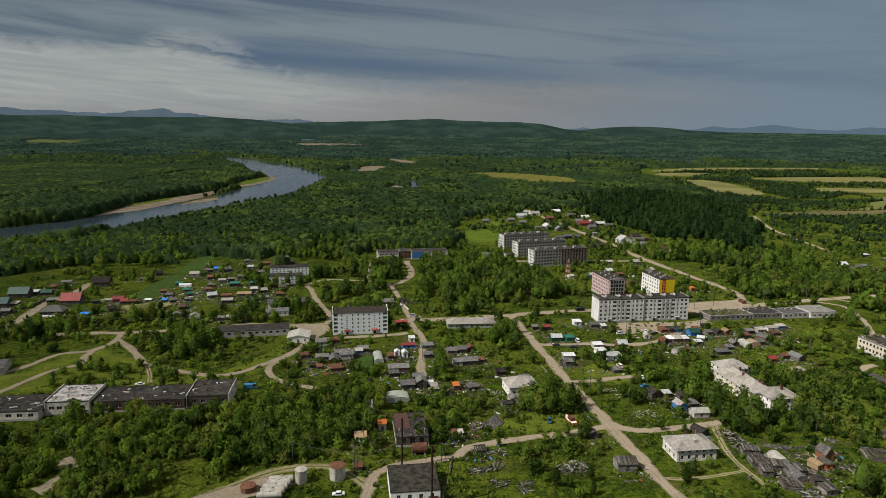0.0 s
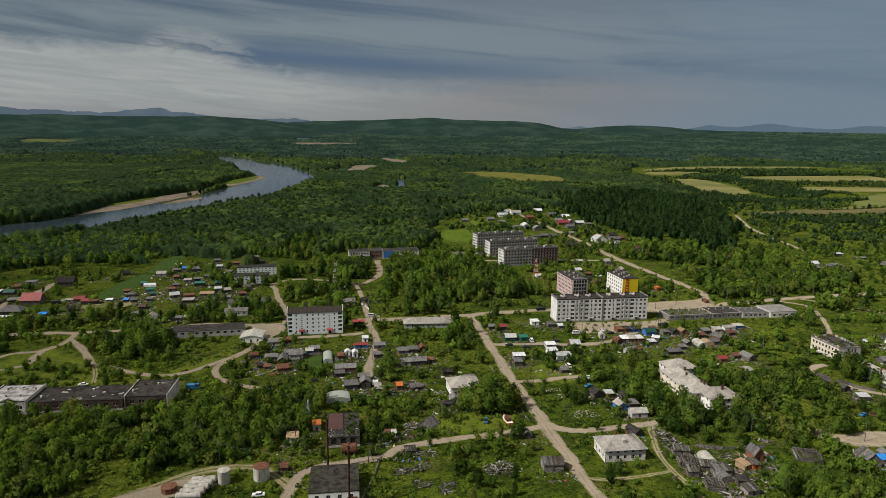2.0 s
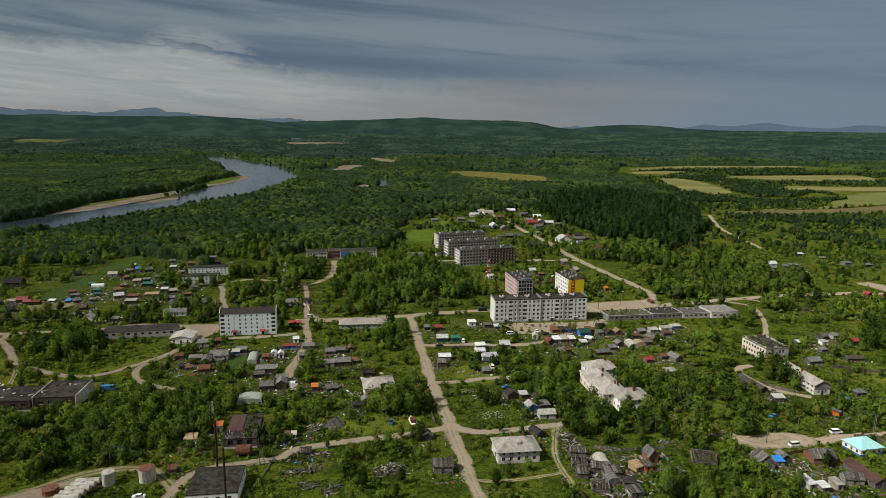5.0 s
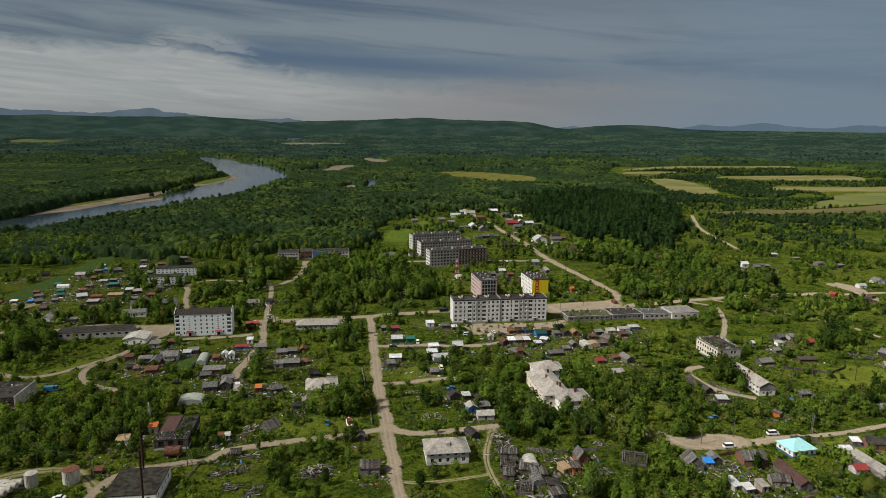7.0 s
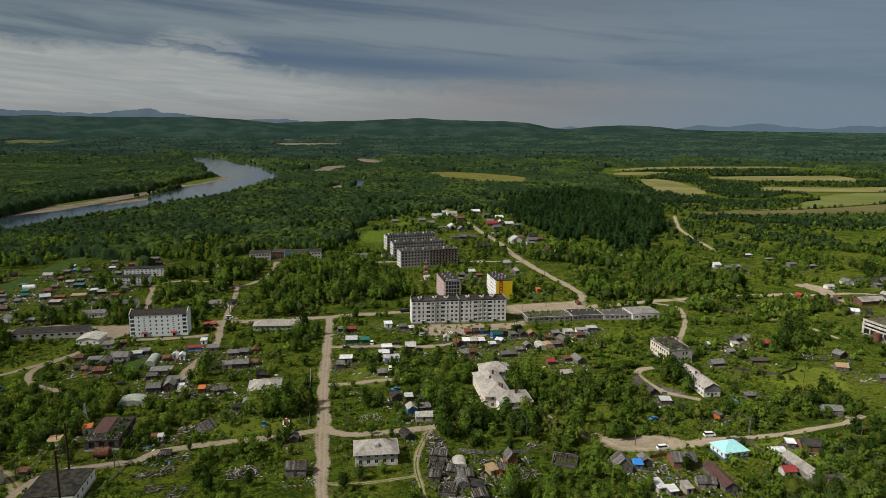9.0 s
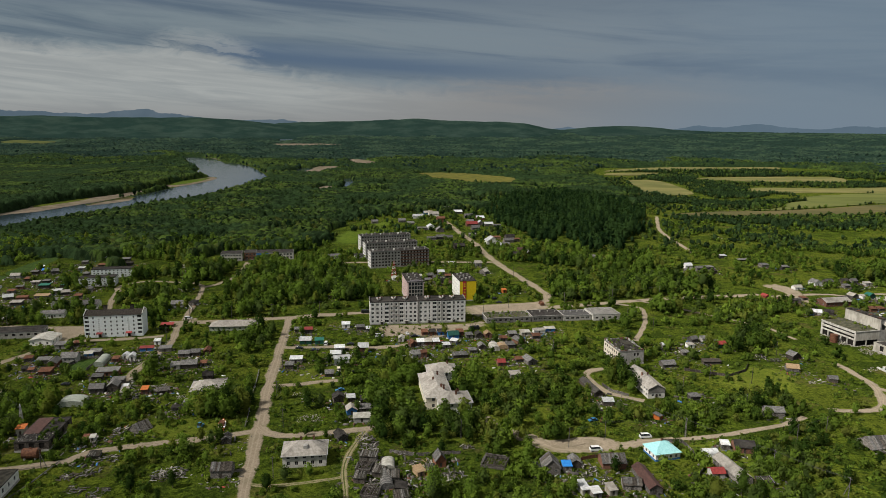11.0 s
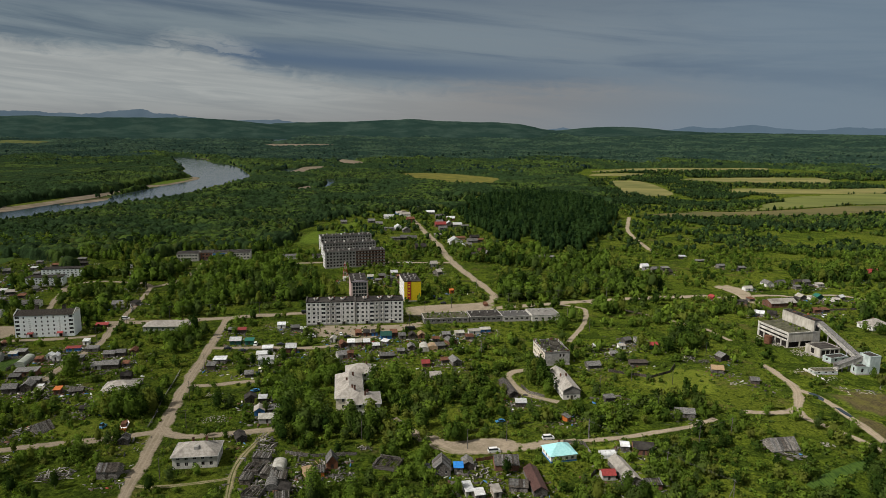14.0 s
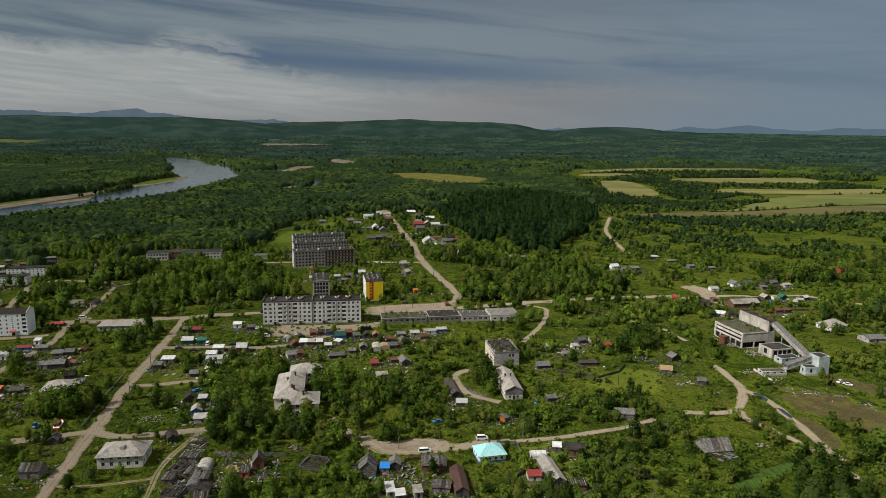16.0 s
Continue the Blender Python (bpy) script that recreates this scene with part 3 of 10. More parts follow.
def smooth_line(points, step=4.0, closed=False):
    """A curve through the points, sampled about every step metres."""
    p = [Vector((*q, 0)) for q in points]
    out, n = [], len(p)
    for i in range(n if closed else n - 1):
        a, b, c, d = (p[(i - 1) % n], p[i], p[(i + 1) % n], p[(i + 2) % n]) if closed else (p[max(i - 1, 0)], p[i], p[i + 1], p[min(i + 2, n - 1)])
        count = max(1, int((c - b).length / step))
        for k in range(count):
            t = k / count
            out.append(0.5 * (2 * b + (c - a) * t + (2 * a - 5 * b + 4 * c - d) * t * t + (3 * b - a - 3 * c + d) * t ** 3))
    if not closed:
        out.append(p[-1])
    return out


ROADS = []                # lines with half widths, kept clear of growth


def road(label, width, points, material=DIRT, z=0.05, name="road", ragged=0.26):
    width *= 0.84
    line = smooth_line(points)
    verts, rows, across = [], [], []
    steps = (-1.0, -0.62, -0.30, 0.0, 0.30, 0.62, 1.0)
    for i, c in enumerate(line):
        way = (line[min(i + 1, len(line) - 1)] - line[max(i - 1, 0)]).normalized()
        side = Vector((way.y, -way.x, 0))
        wobble = [1 + ragged * (2 * noise.noise((c.x * 0.11, c.y * 0.11, s * 9.0 + width))) for s in (0, 1)]
        rows.append(len(verts))
        for s in steps:
            q = c + side * (width * 0.64 * s * wobble[s > 0])
            verts.append((q.x, q.y, z + (0.04 if abs(s) < 0.8 else 0.0)))
            across.append(s)
    faces = [(a + k, a + k + 1, b + k + 1, b + k) for a, b in zip(rows, rows[1:]) for k in range(len(steps) - 1)]
    me = mesh_from(name, verts, [f[::-1] for f in faces], [material])
    me.attributes.new("across", "FLOAT", "POINT").data.foreach_set("value", across)
    ob = new(name, me)
    tagged(ob, label, "road", kind="structure")
    ROADS.append((np.array([(c.x, c.y) for c in line]), width / 2))
    return ob


def field(name, label, points, material, z=0.08, ragged=3.0, keep=True, category="field", far=False):
    line = smooth_line(points, 3.0 if max(p[1] for p in points) < 700 else 25.0, closed=True)
    mid = sum(line, Vector()) / len(line)
    verts = []
    for c in line:
        k = 1 + ragged * 0.01 * noise.noise((c.x * 0.05, c.y * 0.05, 3.0)) * 4 + ragged * 0.02 * noise.noise((c.x * 0.19, c.y * 0.19, 8.0))
        q = mid + (c - mid) * k
        verts.append((q.x, q.y, z + (float(far_rise(math.hypot(q.x - HUB[0], q.y - HUB[1]))) if far else 0.0)))
    n = len(line)
    area = sum(verts[i][0] * verts[(i + 1) % n][1] - verts[(i + 1) % n][0] * verts[i][1] for i in range(n))
    if area < 0:
        verts = verts[::-1]
    if material in (DIRT, TRACK, COAL, MEADOW, LUSH):
        heart = [(mid.x + (x - mid.x) * 0.62, mid.y + (y - mid.y) * 0.62, h + 0.012) for x, y, h in verts]
        faces = [(i, (i + 1) % n, n + (i + 1) % n, n + i) for i in range(n)] + [tuple(range(n, 2 * n))]
        me = mesh_from(name, verts + heart, faces, [material])
        me.attributes.new("across", "FLOAT", "POINT").data.foreach_set("value", [0.95] * n + [0.12] * n)
    else:
        me = mesh_from(name, verts, [tuple(range(n))], [material])
    ob = new(name, me)
    tagged(ob, label, category, kind="structure")
    if keep:
        CLEAR.append(np.array([v[:2] for v in verts]))
    return ob


CLEAR = [np.array([(-80, 582), (4, 592), (4, 612), (-80, 612)], float)]               # open ground, kept clear of growth

# the river: near bank and far bank, then one sheet between them
NEAR_BANK = [(-700, 470), (-560, 575), (-455, 652), (-423, 675), (-384, 737), (-373, 799), (-350, 862), (-323, 987), (-288, 1118), (-283, 1269), (-288, 1495), (-320, 1626), (-440, 1908), (-526, 2057), (-616, 2163), (-721, 2358), (-833, 2454)]
FAR_BANK = [(-800, 560), (-640, 660), (-522, 753), (-504, 786), (-480, 817), (-463, 895), (-452, 920), (-431, 1003), (-407, 1157), (-404, 1310), (-404, 1475), (-408, 1539), (-442, 1568), (-501, 1630), (-562, 1833), (-663, 2025), (-759, 2233), (-830, 2329), (-880, 2380)]


def build_river():
    near, far = smooth_line(NEAR_BANK, 10), smooth_line(FAR_BANK, 10)
    pick = lambda line, t: line[min(int(t * (len(line) - 1)), len(line) - 1)]
    verts, faces = [], []
    for i in range(161):
        a, b = pick(near, i / 160), pick(far, i / 160)
        verts += [(a.x, a.y, 0.12), (b.x, b.y, 0.12)]
        if i:
            k = 2 * i
            faces.append((k - 2, k, k + 1, k - 1))
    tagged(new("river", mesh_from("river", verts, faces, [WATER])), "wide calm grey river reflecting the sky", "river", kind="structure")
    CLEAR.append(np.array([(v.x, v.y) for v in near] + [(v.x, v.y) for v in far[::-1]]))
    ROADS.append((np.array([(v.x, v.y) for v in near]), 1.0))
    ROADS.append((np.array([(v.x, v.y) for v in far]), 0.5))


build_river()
field("sandbank", "brown sandy bank along the river", [(-472, 862), (-462, 890), (-444, 918), (-430, 1010), (-419, 1083), (-415, 1180), (-417, 1260), (-399, 1349), (-394, 1440), (-402, 1523), (-424, 1560), (-440, 1500), (-448, 1440), (-440, 1342), (-436, 1250), (-443, 1192), (-462, 1110), (-476, 1066), (-489, 990), (-480, 952), (-478, 900)], SAND, 0.35, 1, category="sandbank")
field("meadow", "grassy back of the river point", [(-450, 1440), (-436, 1500), (-420, 1530), (-410, 1460), (-413, 1390), (-424, 1330), (-442, 1345)], LUSH, 0.5, 4, category="meadow")
field("meadow", "weedy grass behind the sandbank", [(-488, 985), (-478, 1050), (-462, 1100), (-456, 1080), (-462, 1020), (-474, 975)], MEADOW, 0.5, 4, category="meadow")
field("mudflat", "dark wet gravel flat beside the sandbank", [(-424, 1010), (-414, 1075), (-408, 1130), (-396, 1120), (-392, 1070), (-404, 1020)], COAL, 0.16, 6, category="mudflat")
field("sandbank", "sandy inlet behind the river point", [(-534, 1501), (-495, 1535), (-450, 1580), (-440, 1560), (-502, 1471)], SAND, 0.36, 2, category="sandbank")
field("sandbank", "narrow sandy shore at the river bend", [(-733, 2380), (-618, 2200), (-491, 2040), (-358, 1752), (-338, 1690), (-330, 1710), (-430, 1925), (-579, 2155), (-700, 2340)], SAND, 0.6, 2, category="sandbank")
field("sandbank", "sandy shore of an old river arm", [(-262, 1700), (-205, 1690), (-195, 1850), (-200, 1990), (-262, 1985)], SAND, 0.7, 4, category="sandbank")
field("sandbank", "bare sandy clearing by an old river arm", [(-234, 2397), (-159, 2331), (-115, 2117), (-150, 2060), (-195, 2133)], SAND, 0.7, 4, category="sandbank")
field("sandbank", "low gravel shoal in the river", [(-412, 1000), (-412, 1060), (-394, 1100), (-384, 1076), (-396, 1020)], SAND, 0.2, 6, category="sandbank")
field("sandbank", "sandy tongue beside a narrow river arm", [(-132, 1262), (-100, 1240), (-94, 1330), (-120, 1372)], SAND, 0.72, 4, category="sandbank")
field("water", "narrow river arm among trees", [(-84, 1275), (-68, 1262), (-72, 1400), (-100, 1550), (-121, 1546), (-92, 1420)], WATER, 0.7, 2, category="water")
field("water", "river arm beside a sandy shore", [(-296, 1680), (-262, 1680), (-262, 1900), (-288, 1910)], WATER, 0.72, 2, category="water")
field("water", "distant bend of the river in the woods", [(-1154, 3950), (-890, 3850), (-835, 3690), (-790, 3900), (-960, 4300), (-1150, 4300)], WATER, 0.8, 1, category="water", far=True)
field("sandbank", "distant pale sandbank in the woods", [(-715, 3330), (-460, 3400), (-500, 3560), (-800, 3500)], SAND, 0.8, 2, category="sandbank", far=True)
field("field", "pale clearing in the distant forest", [(-1960, 3060), (-2010, 3260), (-1800, 3250), (-1720, 3040)], PALEGREEN, 0.8, 3, far=True)

field("field", "yellowing hay meadow among the woods", [(43, 1660), (104, 1530), (228, 1410), (274, 1480), (282, 1624), (194, 1740), (106, 1787), (48, 1760)], GOLD, 0.66)
field("field", "pale mown meadow", [(552, 1610), (519, 1404), (508, 1304), (532, 1261), (595, 1287), (618, 1455), (617, 1576), (598, 1618)], HAY, 0.70)
field("field", "long strip of dry grass field", [(550, 1916), (676, 1927), (869, 1977), (1085, 2060), (1168, 2182), (991, 2161), (761, 2114)], HAY, 0.74)
field("field", "pale strip field", [(733, 1669), (817, 1608), (946, 1602), (1073, 1622), (1123, 1775), (959, 1768), (797, 1719)], HAY, 0.78)
field("field", "small pale field among tree lines", [(528, 1757), (601, 1759), (693, 1797), (695, 1868), (570, 1845)], HAY, 0.82)
field("field", "dry grass strip between tree lines", [(710, 1332), (789, 1331), (1049, 1379), (1119, 1492), (952, 1446), (776, 1435)], HAY, 0.86)
field("field", "green mown field", [(530, 1028), (660, 1078), (796, 1257), (922, 1331), (1100, 1375), (1500, 1420), (1300, 1240), (921, 1176), (777, 1116), (643, 1050)], PALEGREEN, 0.90)
field("field", "brown ploughed strip", [(445, 969), (522, 1013), (646, 1042), (772, 1101), (912, 1157), (1250, 1215), (1100, 1110), (846, 1050), (719, 999), (567, 963)], PLOUGH, 0.94)
field("meadow", "bright green meadow behind the apartment blocks", [(8, 780), (40, 850), (60, 890), (66, 790), (44, 700), (20, 690)], LUSH, 0.07, 14, False, category="meadow")
field("field", "potato field in long rows", [(-230, 465), (-214, 463), (-219, 527), (-232, 530)], CROP, 0.07)
field("field", "potato field in long rows", [(-231, 546), (-216, 547), (-223, 608), (-235, 609)], CROP, 0.07)
field("field", "small vegetable plot", [(-54, 328), (-43, 330), (-44, 345), (-53, 344)], CROP, 0.07)
field("field", "vegetable plot beside a red-roofed house", [(-262, 424), (-228, 428), (-229, 434), (-262, 431)], CROP, 0.07)
field("field", "coal-dusted bare yard", [(367.6, 337.6), (382, 333), (392, 328), (404, 318), (416, 306), (418, 286), (397, 278.5), (386.6, 284), (376, 288), (373.3, 302.4), (370.5, 316.6)], COAL, 0.06, 20)
field("field", "dark green potato patch in rows", [(316, 235), (327.5, 244), (340, 251), (353, 257), (356, 254.5), (346, 247.4), (337, 243), (322.4, 232.3)], CROP, 0.07, 4)
field("field", "coal-dusted bare patch", [(366, 296), (376, 290), (374, 268), (367, 262)], COAL, 0.055, 12)
field("field", "coal-dusted bare patch", [(410, 345), (426, 338), (440, 318), (428, 312), (414, 328)], COAL, 0.055, 14)
field("yard", "bare earth yard in front of the long block", [(92, 413), (152, 422), (168, 428), (166, 416), (150, 406), (131, 395), (113, 393), (95, 405)], DIRT, 0.105, 12, False, category="yard")
field("yard", "bare earth square at the road fork", [(156, 465), (200, 478), (214, 482), (212, 462), (192, 449), (170, 441), (155, 446)], DIRT, 0.105, 4, category="yard")
field("yard", "dusty yard beside the long low house", [(-103, 401), (-80, 403), (-77, 384), (-84, 372), (-90, 384)], DIRT, 0.105, 4, category="yard")
field("yard", "muddy turning place on the lane", [(174, 270), (184, 262), (203, 266), (214, 262), (212, 255), (196, 251), (182, 254)], DIRT, 0.105, 4, category="yard")
field("yard", "scraped bare earth below the tanks", [(-88, 203), (-78, 212), (-64, 220), (-54, 214), (-66, 207), (-78, 199)], DIRT, 0.105, 6, category="yard")
field("yard", "worn yard by the timber sheds", [(-222, 442), (-198, 448), (-196, 436), (-210, 424), (-226, 432)], TRACK, 0.105, 4, category="yard")
field("yard", "bare earth square by the eastern houses", [(396, 545), (414, 542), (416, 515), (408, 490), (402, 500), (402, 520)], DIRT, 0.105, 12, category="yard")
field("meadow", "sunlit yellowish meadow crossed by tracks", [(-228, 285), (-222, 330), (-205, 352), (-178, 345), (-150, 326), (-112, 312), (-104, 302), (-140, 292), (-185, 290)], MEADOW, 0.02, 10, False, "meadow")
field("meadow", "sunlit weedy meadow", [(-118, 318), (-104, 345), (-98, 362), (-88, 350), (-94, 330), (-104, 316)], MEADOW, 0.021, 10, False, "meadow")
field("meadow", "sunlit weedy meadow", [(10, 262), (20, 278), (34, 276), (52, 282), (56, 266), (34, 258)], MEADOW, 0.02, 10, False, "meadow")
field("meadow", "sunlit weedy meadow", [(278, 330), (300, 350), (322, 352), (318, 322), (296, 312)], MEADOW, 0.02, 12, False, "meadow")

field("meadow", "sunlit weedy meadow", [(236, 258), (262, 268), (270, 262), (262, 240), (246, 240)], MEADOW, 0.02, 10, False, "meadow")
field("meadow", "sunlit weedy meadow", [(66, 330), (74, 340), (96, 340), (94, 322), (80, 312), (66, 316)], MEADOW, 0.02, 10, False, "meadow")

road("wide unpaved village road", 8.0, [(-35, 414), (-13, 418), (8, 422), (35, 429), (61, 438), (85, 444), (120, 447), (159, 450), (189, 456), (208, 462), (232, 472), (254, 479), (284, 489), (334, 502), (380, 511)])
road("straight unpaved street", 5.4, [(37, 431), (43, 395), (48, 365), (57, 308), (64, 274), (69, 246), (75, 214), (79, 190), (84, 160)], z=0.06)
road("unpaved cross lane", 4.6, [(65, 265), (46, 257), (32, 253.5), (22, 250), (6, 244), (1, 236.5), (-7, 233), (-19, 229), (-28, 223), (-30, 211), (-30, 190)], z=0.055)
road("unpaved cross lane", 4.6, [(64, 270), (70, 263), (77, 261), (85, 262), (96, 265.5), (110, 269), (114, 271)], z=0.065)
road("two-rut field track", 3.0, [(110, 267), (108, 258), (106.4, 247), (106.4, 235), (110, 218), (116, 195)], TRACK, 0.045)
road("grassy footpath", 2.2, [(72, 224), (82, 222.5), (90, 224), (103, 228), (107, 230)], TRACK, 0.04)
road("unpaved road out of the village", 7.0, [(196, 458), (215, 493), (208, 532), (187, 606), (176, 660), (164, 730), (148, 800), (138, 850), (120, 930), (105, 1000)], z=0.07)
road("winding unpaved lane", 4.4, [(-22, 424), (-28, 417), (-25, 400), (-18.5, 377), (-17.6, 355), (-18, 336), (-16.5, 321), (-16, 312)], z=0.06)
road("broad earth lane", 6.0, [(-250, 370), (-214, 377.5), (-199, 378.5), (-179, 383.5), (-145, 391), (-130, 400), (-104, 399), (-80, 402)], z=0.04)
road("earth track across the meadow", 4.0, [(-198, 378), (-194, 367), (-195, 356), (-200.5, 345), (-212, 341), (-219, 322), (-230, 300)], z=0.045)
road("earth track across the meadow", 4.0, [(-195, 356), (-197.6, 350), (-196.4, 336), (-193.5, 326), (-202, 317), (-207, 300), (-213, 280)], z=0.05)
road("earth track across the meadow", 4.0, [(-194, 367), (-187, 360), (-175, 347), (-160, 328), (-149, 324), (-136, 318), (-120, 314), (-109, 318), (-98, 333), (-87, 354)], z=0.055)
road("grassy track", 3.0, [(-160, 328), (-152, 315), (-147, 303)], TRACK, 0.04)
road("earth track among gardens", 3.6, [(-84, 372), (-89, 347), (-95.6, 328), (-93, 317.6), (-86, 309), (-74, 303), (-66, 300)], z=0.06)
road("unpaved street between farmhouses", 7.0, [(-265, 350), (-270, 378), (-275, 411), (-280, 446), (-277, 466), (-278, 482), (-281, 500)], z=0.05)
road("unpaved lane behind the white block", 4.2, [(-79, 402), (-84, 428), (-99, 464), (-107, 488), (-114, 507), (-100, 524), (-62, 521)], z=0.05)
road("drive along the white block", 5.0, [(-84, 400), (-84, 384), (-80, 373), (-67, 376.6), (-43, 382), (-28, 388)], z=0.055)
road("lane to the school", 4.0, [(-29, 420), (-31, 427), (-37, 457), (-50, 508), (-62, 521)], z=0.06)
road("paved forecourt path", 6.0, [(-44, 604), (-36, 550), (-42, 519), (-50, 508)], z=0.05)
road("grassy farm track", 3.2, [(280, 489), (310, 462), (343, 429), (349, 418), (353.5, 401)], z=0.05)
road("earth track past the derelict works", 4.6, [(355, 360), (356.6, 343), (356.8, 330), (352.4, 316), (344, 302), (334, 297), (318, 297)], z=0.05)
road("earth track to the river fields", 3.6, [(345, 300), (343.5, 293), (350, 282), (357, 268), (361, 254), (366, 235)], z=0.055)
road("coal-dark puddled track", 4.4, [(357, 324), (362, 316.6), (364, 303), (365, 272), (366, 255)], z=0.06)
road("unpaved lane between eastern houses", 5.0, [(365, 503), (381, 504), (402, 511), (434, 516), (446, 512), (478, 520), (495, 509), (505, 502), (527, 489), (560, 470)], z=0.05)
road("unpaved village lane", 5.0, [(160, 282), (172, 268), (181, 257), (194, 253), (203, 259), (214, 258), (225, 262), (238, 264.6)], z=0.06)
road("narrow earth lane", 3.4, [(225, 262), (238, 264.6), (260, 270), (276, 276), (290, 281), (303, 289.5)], z=0.056)
road("earth lane beside the long white house", 4.0, [(236, 304), (222, 312), (219, 317), (217, 325), (214.5, 336), (219, 343), (226, 345)], z=0.05)
road("earth lane past the ruined block", 3.2, [(262, 478), (274, 471), (278, 464), (272, 435), (263, 412), (255, 393)], z=0.05)
road("yard lane among sheds", 5.0, [(165, 427), (154, 416), (131, 391), (113, 376), (92, 372), (77, 373), (61, 370.6), (49, 370)], z=0.06)
road("short garden lane", 4.0, [(57, 314.5), (68, 315.5), (80, 320), (90, 322)], z=0.05)
field("puddle", "dark puddle in the coal track", [(359.6, 322), (362.2, 321.2), (363.6, 314), (361.6, 311), (359.8, 316)], WATER, 0.14, 2, category="water")
field("puddle", "dark puddle in the coal track", [(363.2, 304.5), (365.2, 303.1), (366.0, 294.5), (364.3, 293), (363.2, 299.6)], WATER, 0.14, 2, category="water")
road("earth track past the grey blocks", 5.0, [(20, 603), (66, 612), (123, 618), (163, 619), (182, 622)], z=0.045)
road("pale gravel road across the fields", 5.0, [(431, 960), (397, 828), (389, 712), (388, 681)], z=0.06)
road("unpaved track into the thicket", 7.0, [(-142, 206), (-138, 214), (-140, 224), (-146, 228)], z=0.05)
road("bare earth track by the tanks", 5.0, [(-30, 214), (-45, 226), (-62, 224), (-75, 214), (-85, 204)], TRACK, 0.045)

# ---- buildings ----
WINDOW_MESHES = {}


def window_mesh(w, h, frame_material, pane_material, bars=1):
    key = (round(w, 2), round(h, 2), frame_material and frame_material.name, pane_material and pane_material.name, bars)
    if key not in WINDOW_MESHES:
        s = Shape(pane_material or frame_material, frame_material or pane_material)
        if pane_material:
            s.face([(0, 0, 0), (w, 0, 0), (w, 0, h), (0, 0, h)], 0)
        if bars:
            t = 0.07
            s.box(0, w, -0.05, 0.0, 0, t, 1)
            s.box(0, w, -0.05, 0.0, h - t, h, 1)
            s.box(0, t, -0.05, 0.0, t, h - t, 1)
            s.box(w - t, w, -0.05, 0.0, t, h - t, 1)
            for i in range(bars - 1):
                x = w * (i + 1) / bars
                s.box(x - t / 2, x + t / 2, -0.05, 0.0, t, h - t, 1)
        WINDOW_MESHES[key] = s.mesh("window")
    return WINDOW_MESHES[key]


def windows_on(parent, p, q, holes, depth, frame_material=None, pane_material=None, bars=2, name="window", split=False):
    """A window in every opening of a wall from p to q."""
    frame_material, pane_material = frame_material or FRAME, pane_material or GLASS
    p, q = Vector((*p, 0)), Vector((*q, 0))
    u = (q - p).normalized()
    back = Vector((-u.y, u.x, 0))
    turn = Matrix.Rotation(math.atan2(u.y, u.x), 4, "Z")
    for a, b, c, d in holes:
        spot = p + u * a + back * (depth * 0.8) + Vector((0, 0, c))
        if split:
            ob = part(name, window_mesh(b - a, d - c, frame_material, None, bars), parent, at=Matrix.Translation(spot) @ turn)
            part("pane", window_mesh(b - a, d - c, None, pane_material, 0), ob)
        else:
            part(name, window_mesh(b - a, d - c, frame_material, pane_material, bars), parent, at=Matrix.Translation(spot) @ turn)


def grid_holes(length, cols, rows, w, h, first, storey, margin=1.2, skip=None):
    step = (length - 2 * margin) / cols
    out = []
    for r in range(rows):
        for c in range(cols):
            if skip and skip(c, r):
                continue
            x = margin + (c + 0.5) * step
            out.append((x - w / 2, x + w / 2, first + r * storey, first + r * storey + h))
    return out


def flat_roof(parent, L, D, H, material=None, parapet=0.5, edge=None, label=""):
    s = Shape(material or BITUMEN, edge or PANEL)
    s.box(0.25, L - 0.25, 0.25, D - 0.25, H - 0.3, H, 0)
    for x0, x1, y0, y1 in ((-0.08, L + 0.08, -0.08, 0.25), (-0.08, L + 0.08, D - 0.25, D + 0.08), (-0.08, 0.25, 0.25, D - 0.25), (L - 0.25, L + 0.08, 0.25, D - 0.25)):
        s.box(x0, x1, y0, y1, H - 0.25, H + parapet, 1, True)
    return part("roof", s, parent, label)


def vent(parent, x, y, z, tilt=0, size=1.0, material=None):
    s = Shape(material or GREY)
    s.box(-0.45 * size, 0.45 * size, -0.45 * size, 0.45 * size, 0, 1.3 * size)
    s.box(-0.65 * size, 0.65 * size, -0.65 * size, 0.65 * size, 1.3 * size, 1.5 * size, 0, True)
    part("roof_vent", s, parent, at=pose(x, y, z, 0, 0, tilt))


def lying_vent(parent, x, y, z, length, turn):
    s = Shape(GREY)
    s.beam((-length / 2, 0, 0.55), (length / 2, 0, 0.75), 0.5, sides=10)
    s.box(-length / 2, -length / 2 + 0.3, -0.3, 0.3, 0, 0.4)
    s.box(length / 2 - 0.3, length / 2, -0.3, 0.3, 0, 0.4)
    part("roof_vent", s, parent, "grey round vent duct", at=pose(x, y, z, 0, 0, turn))


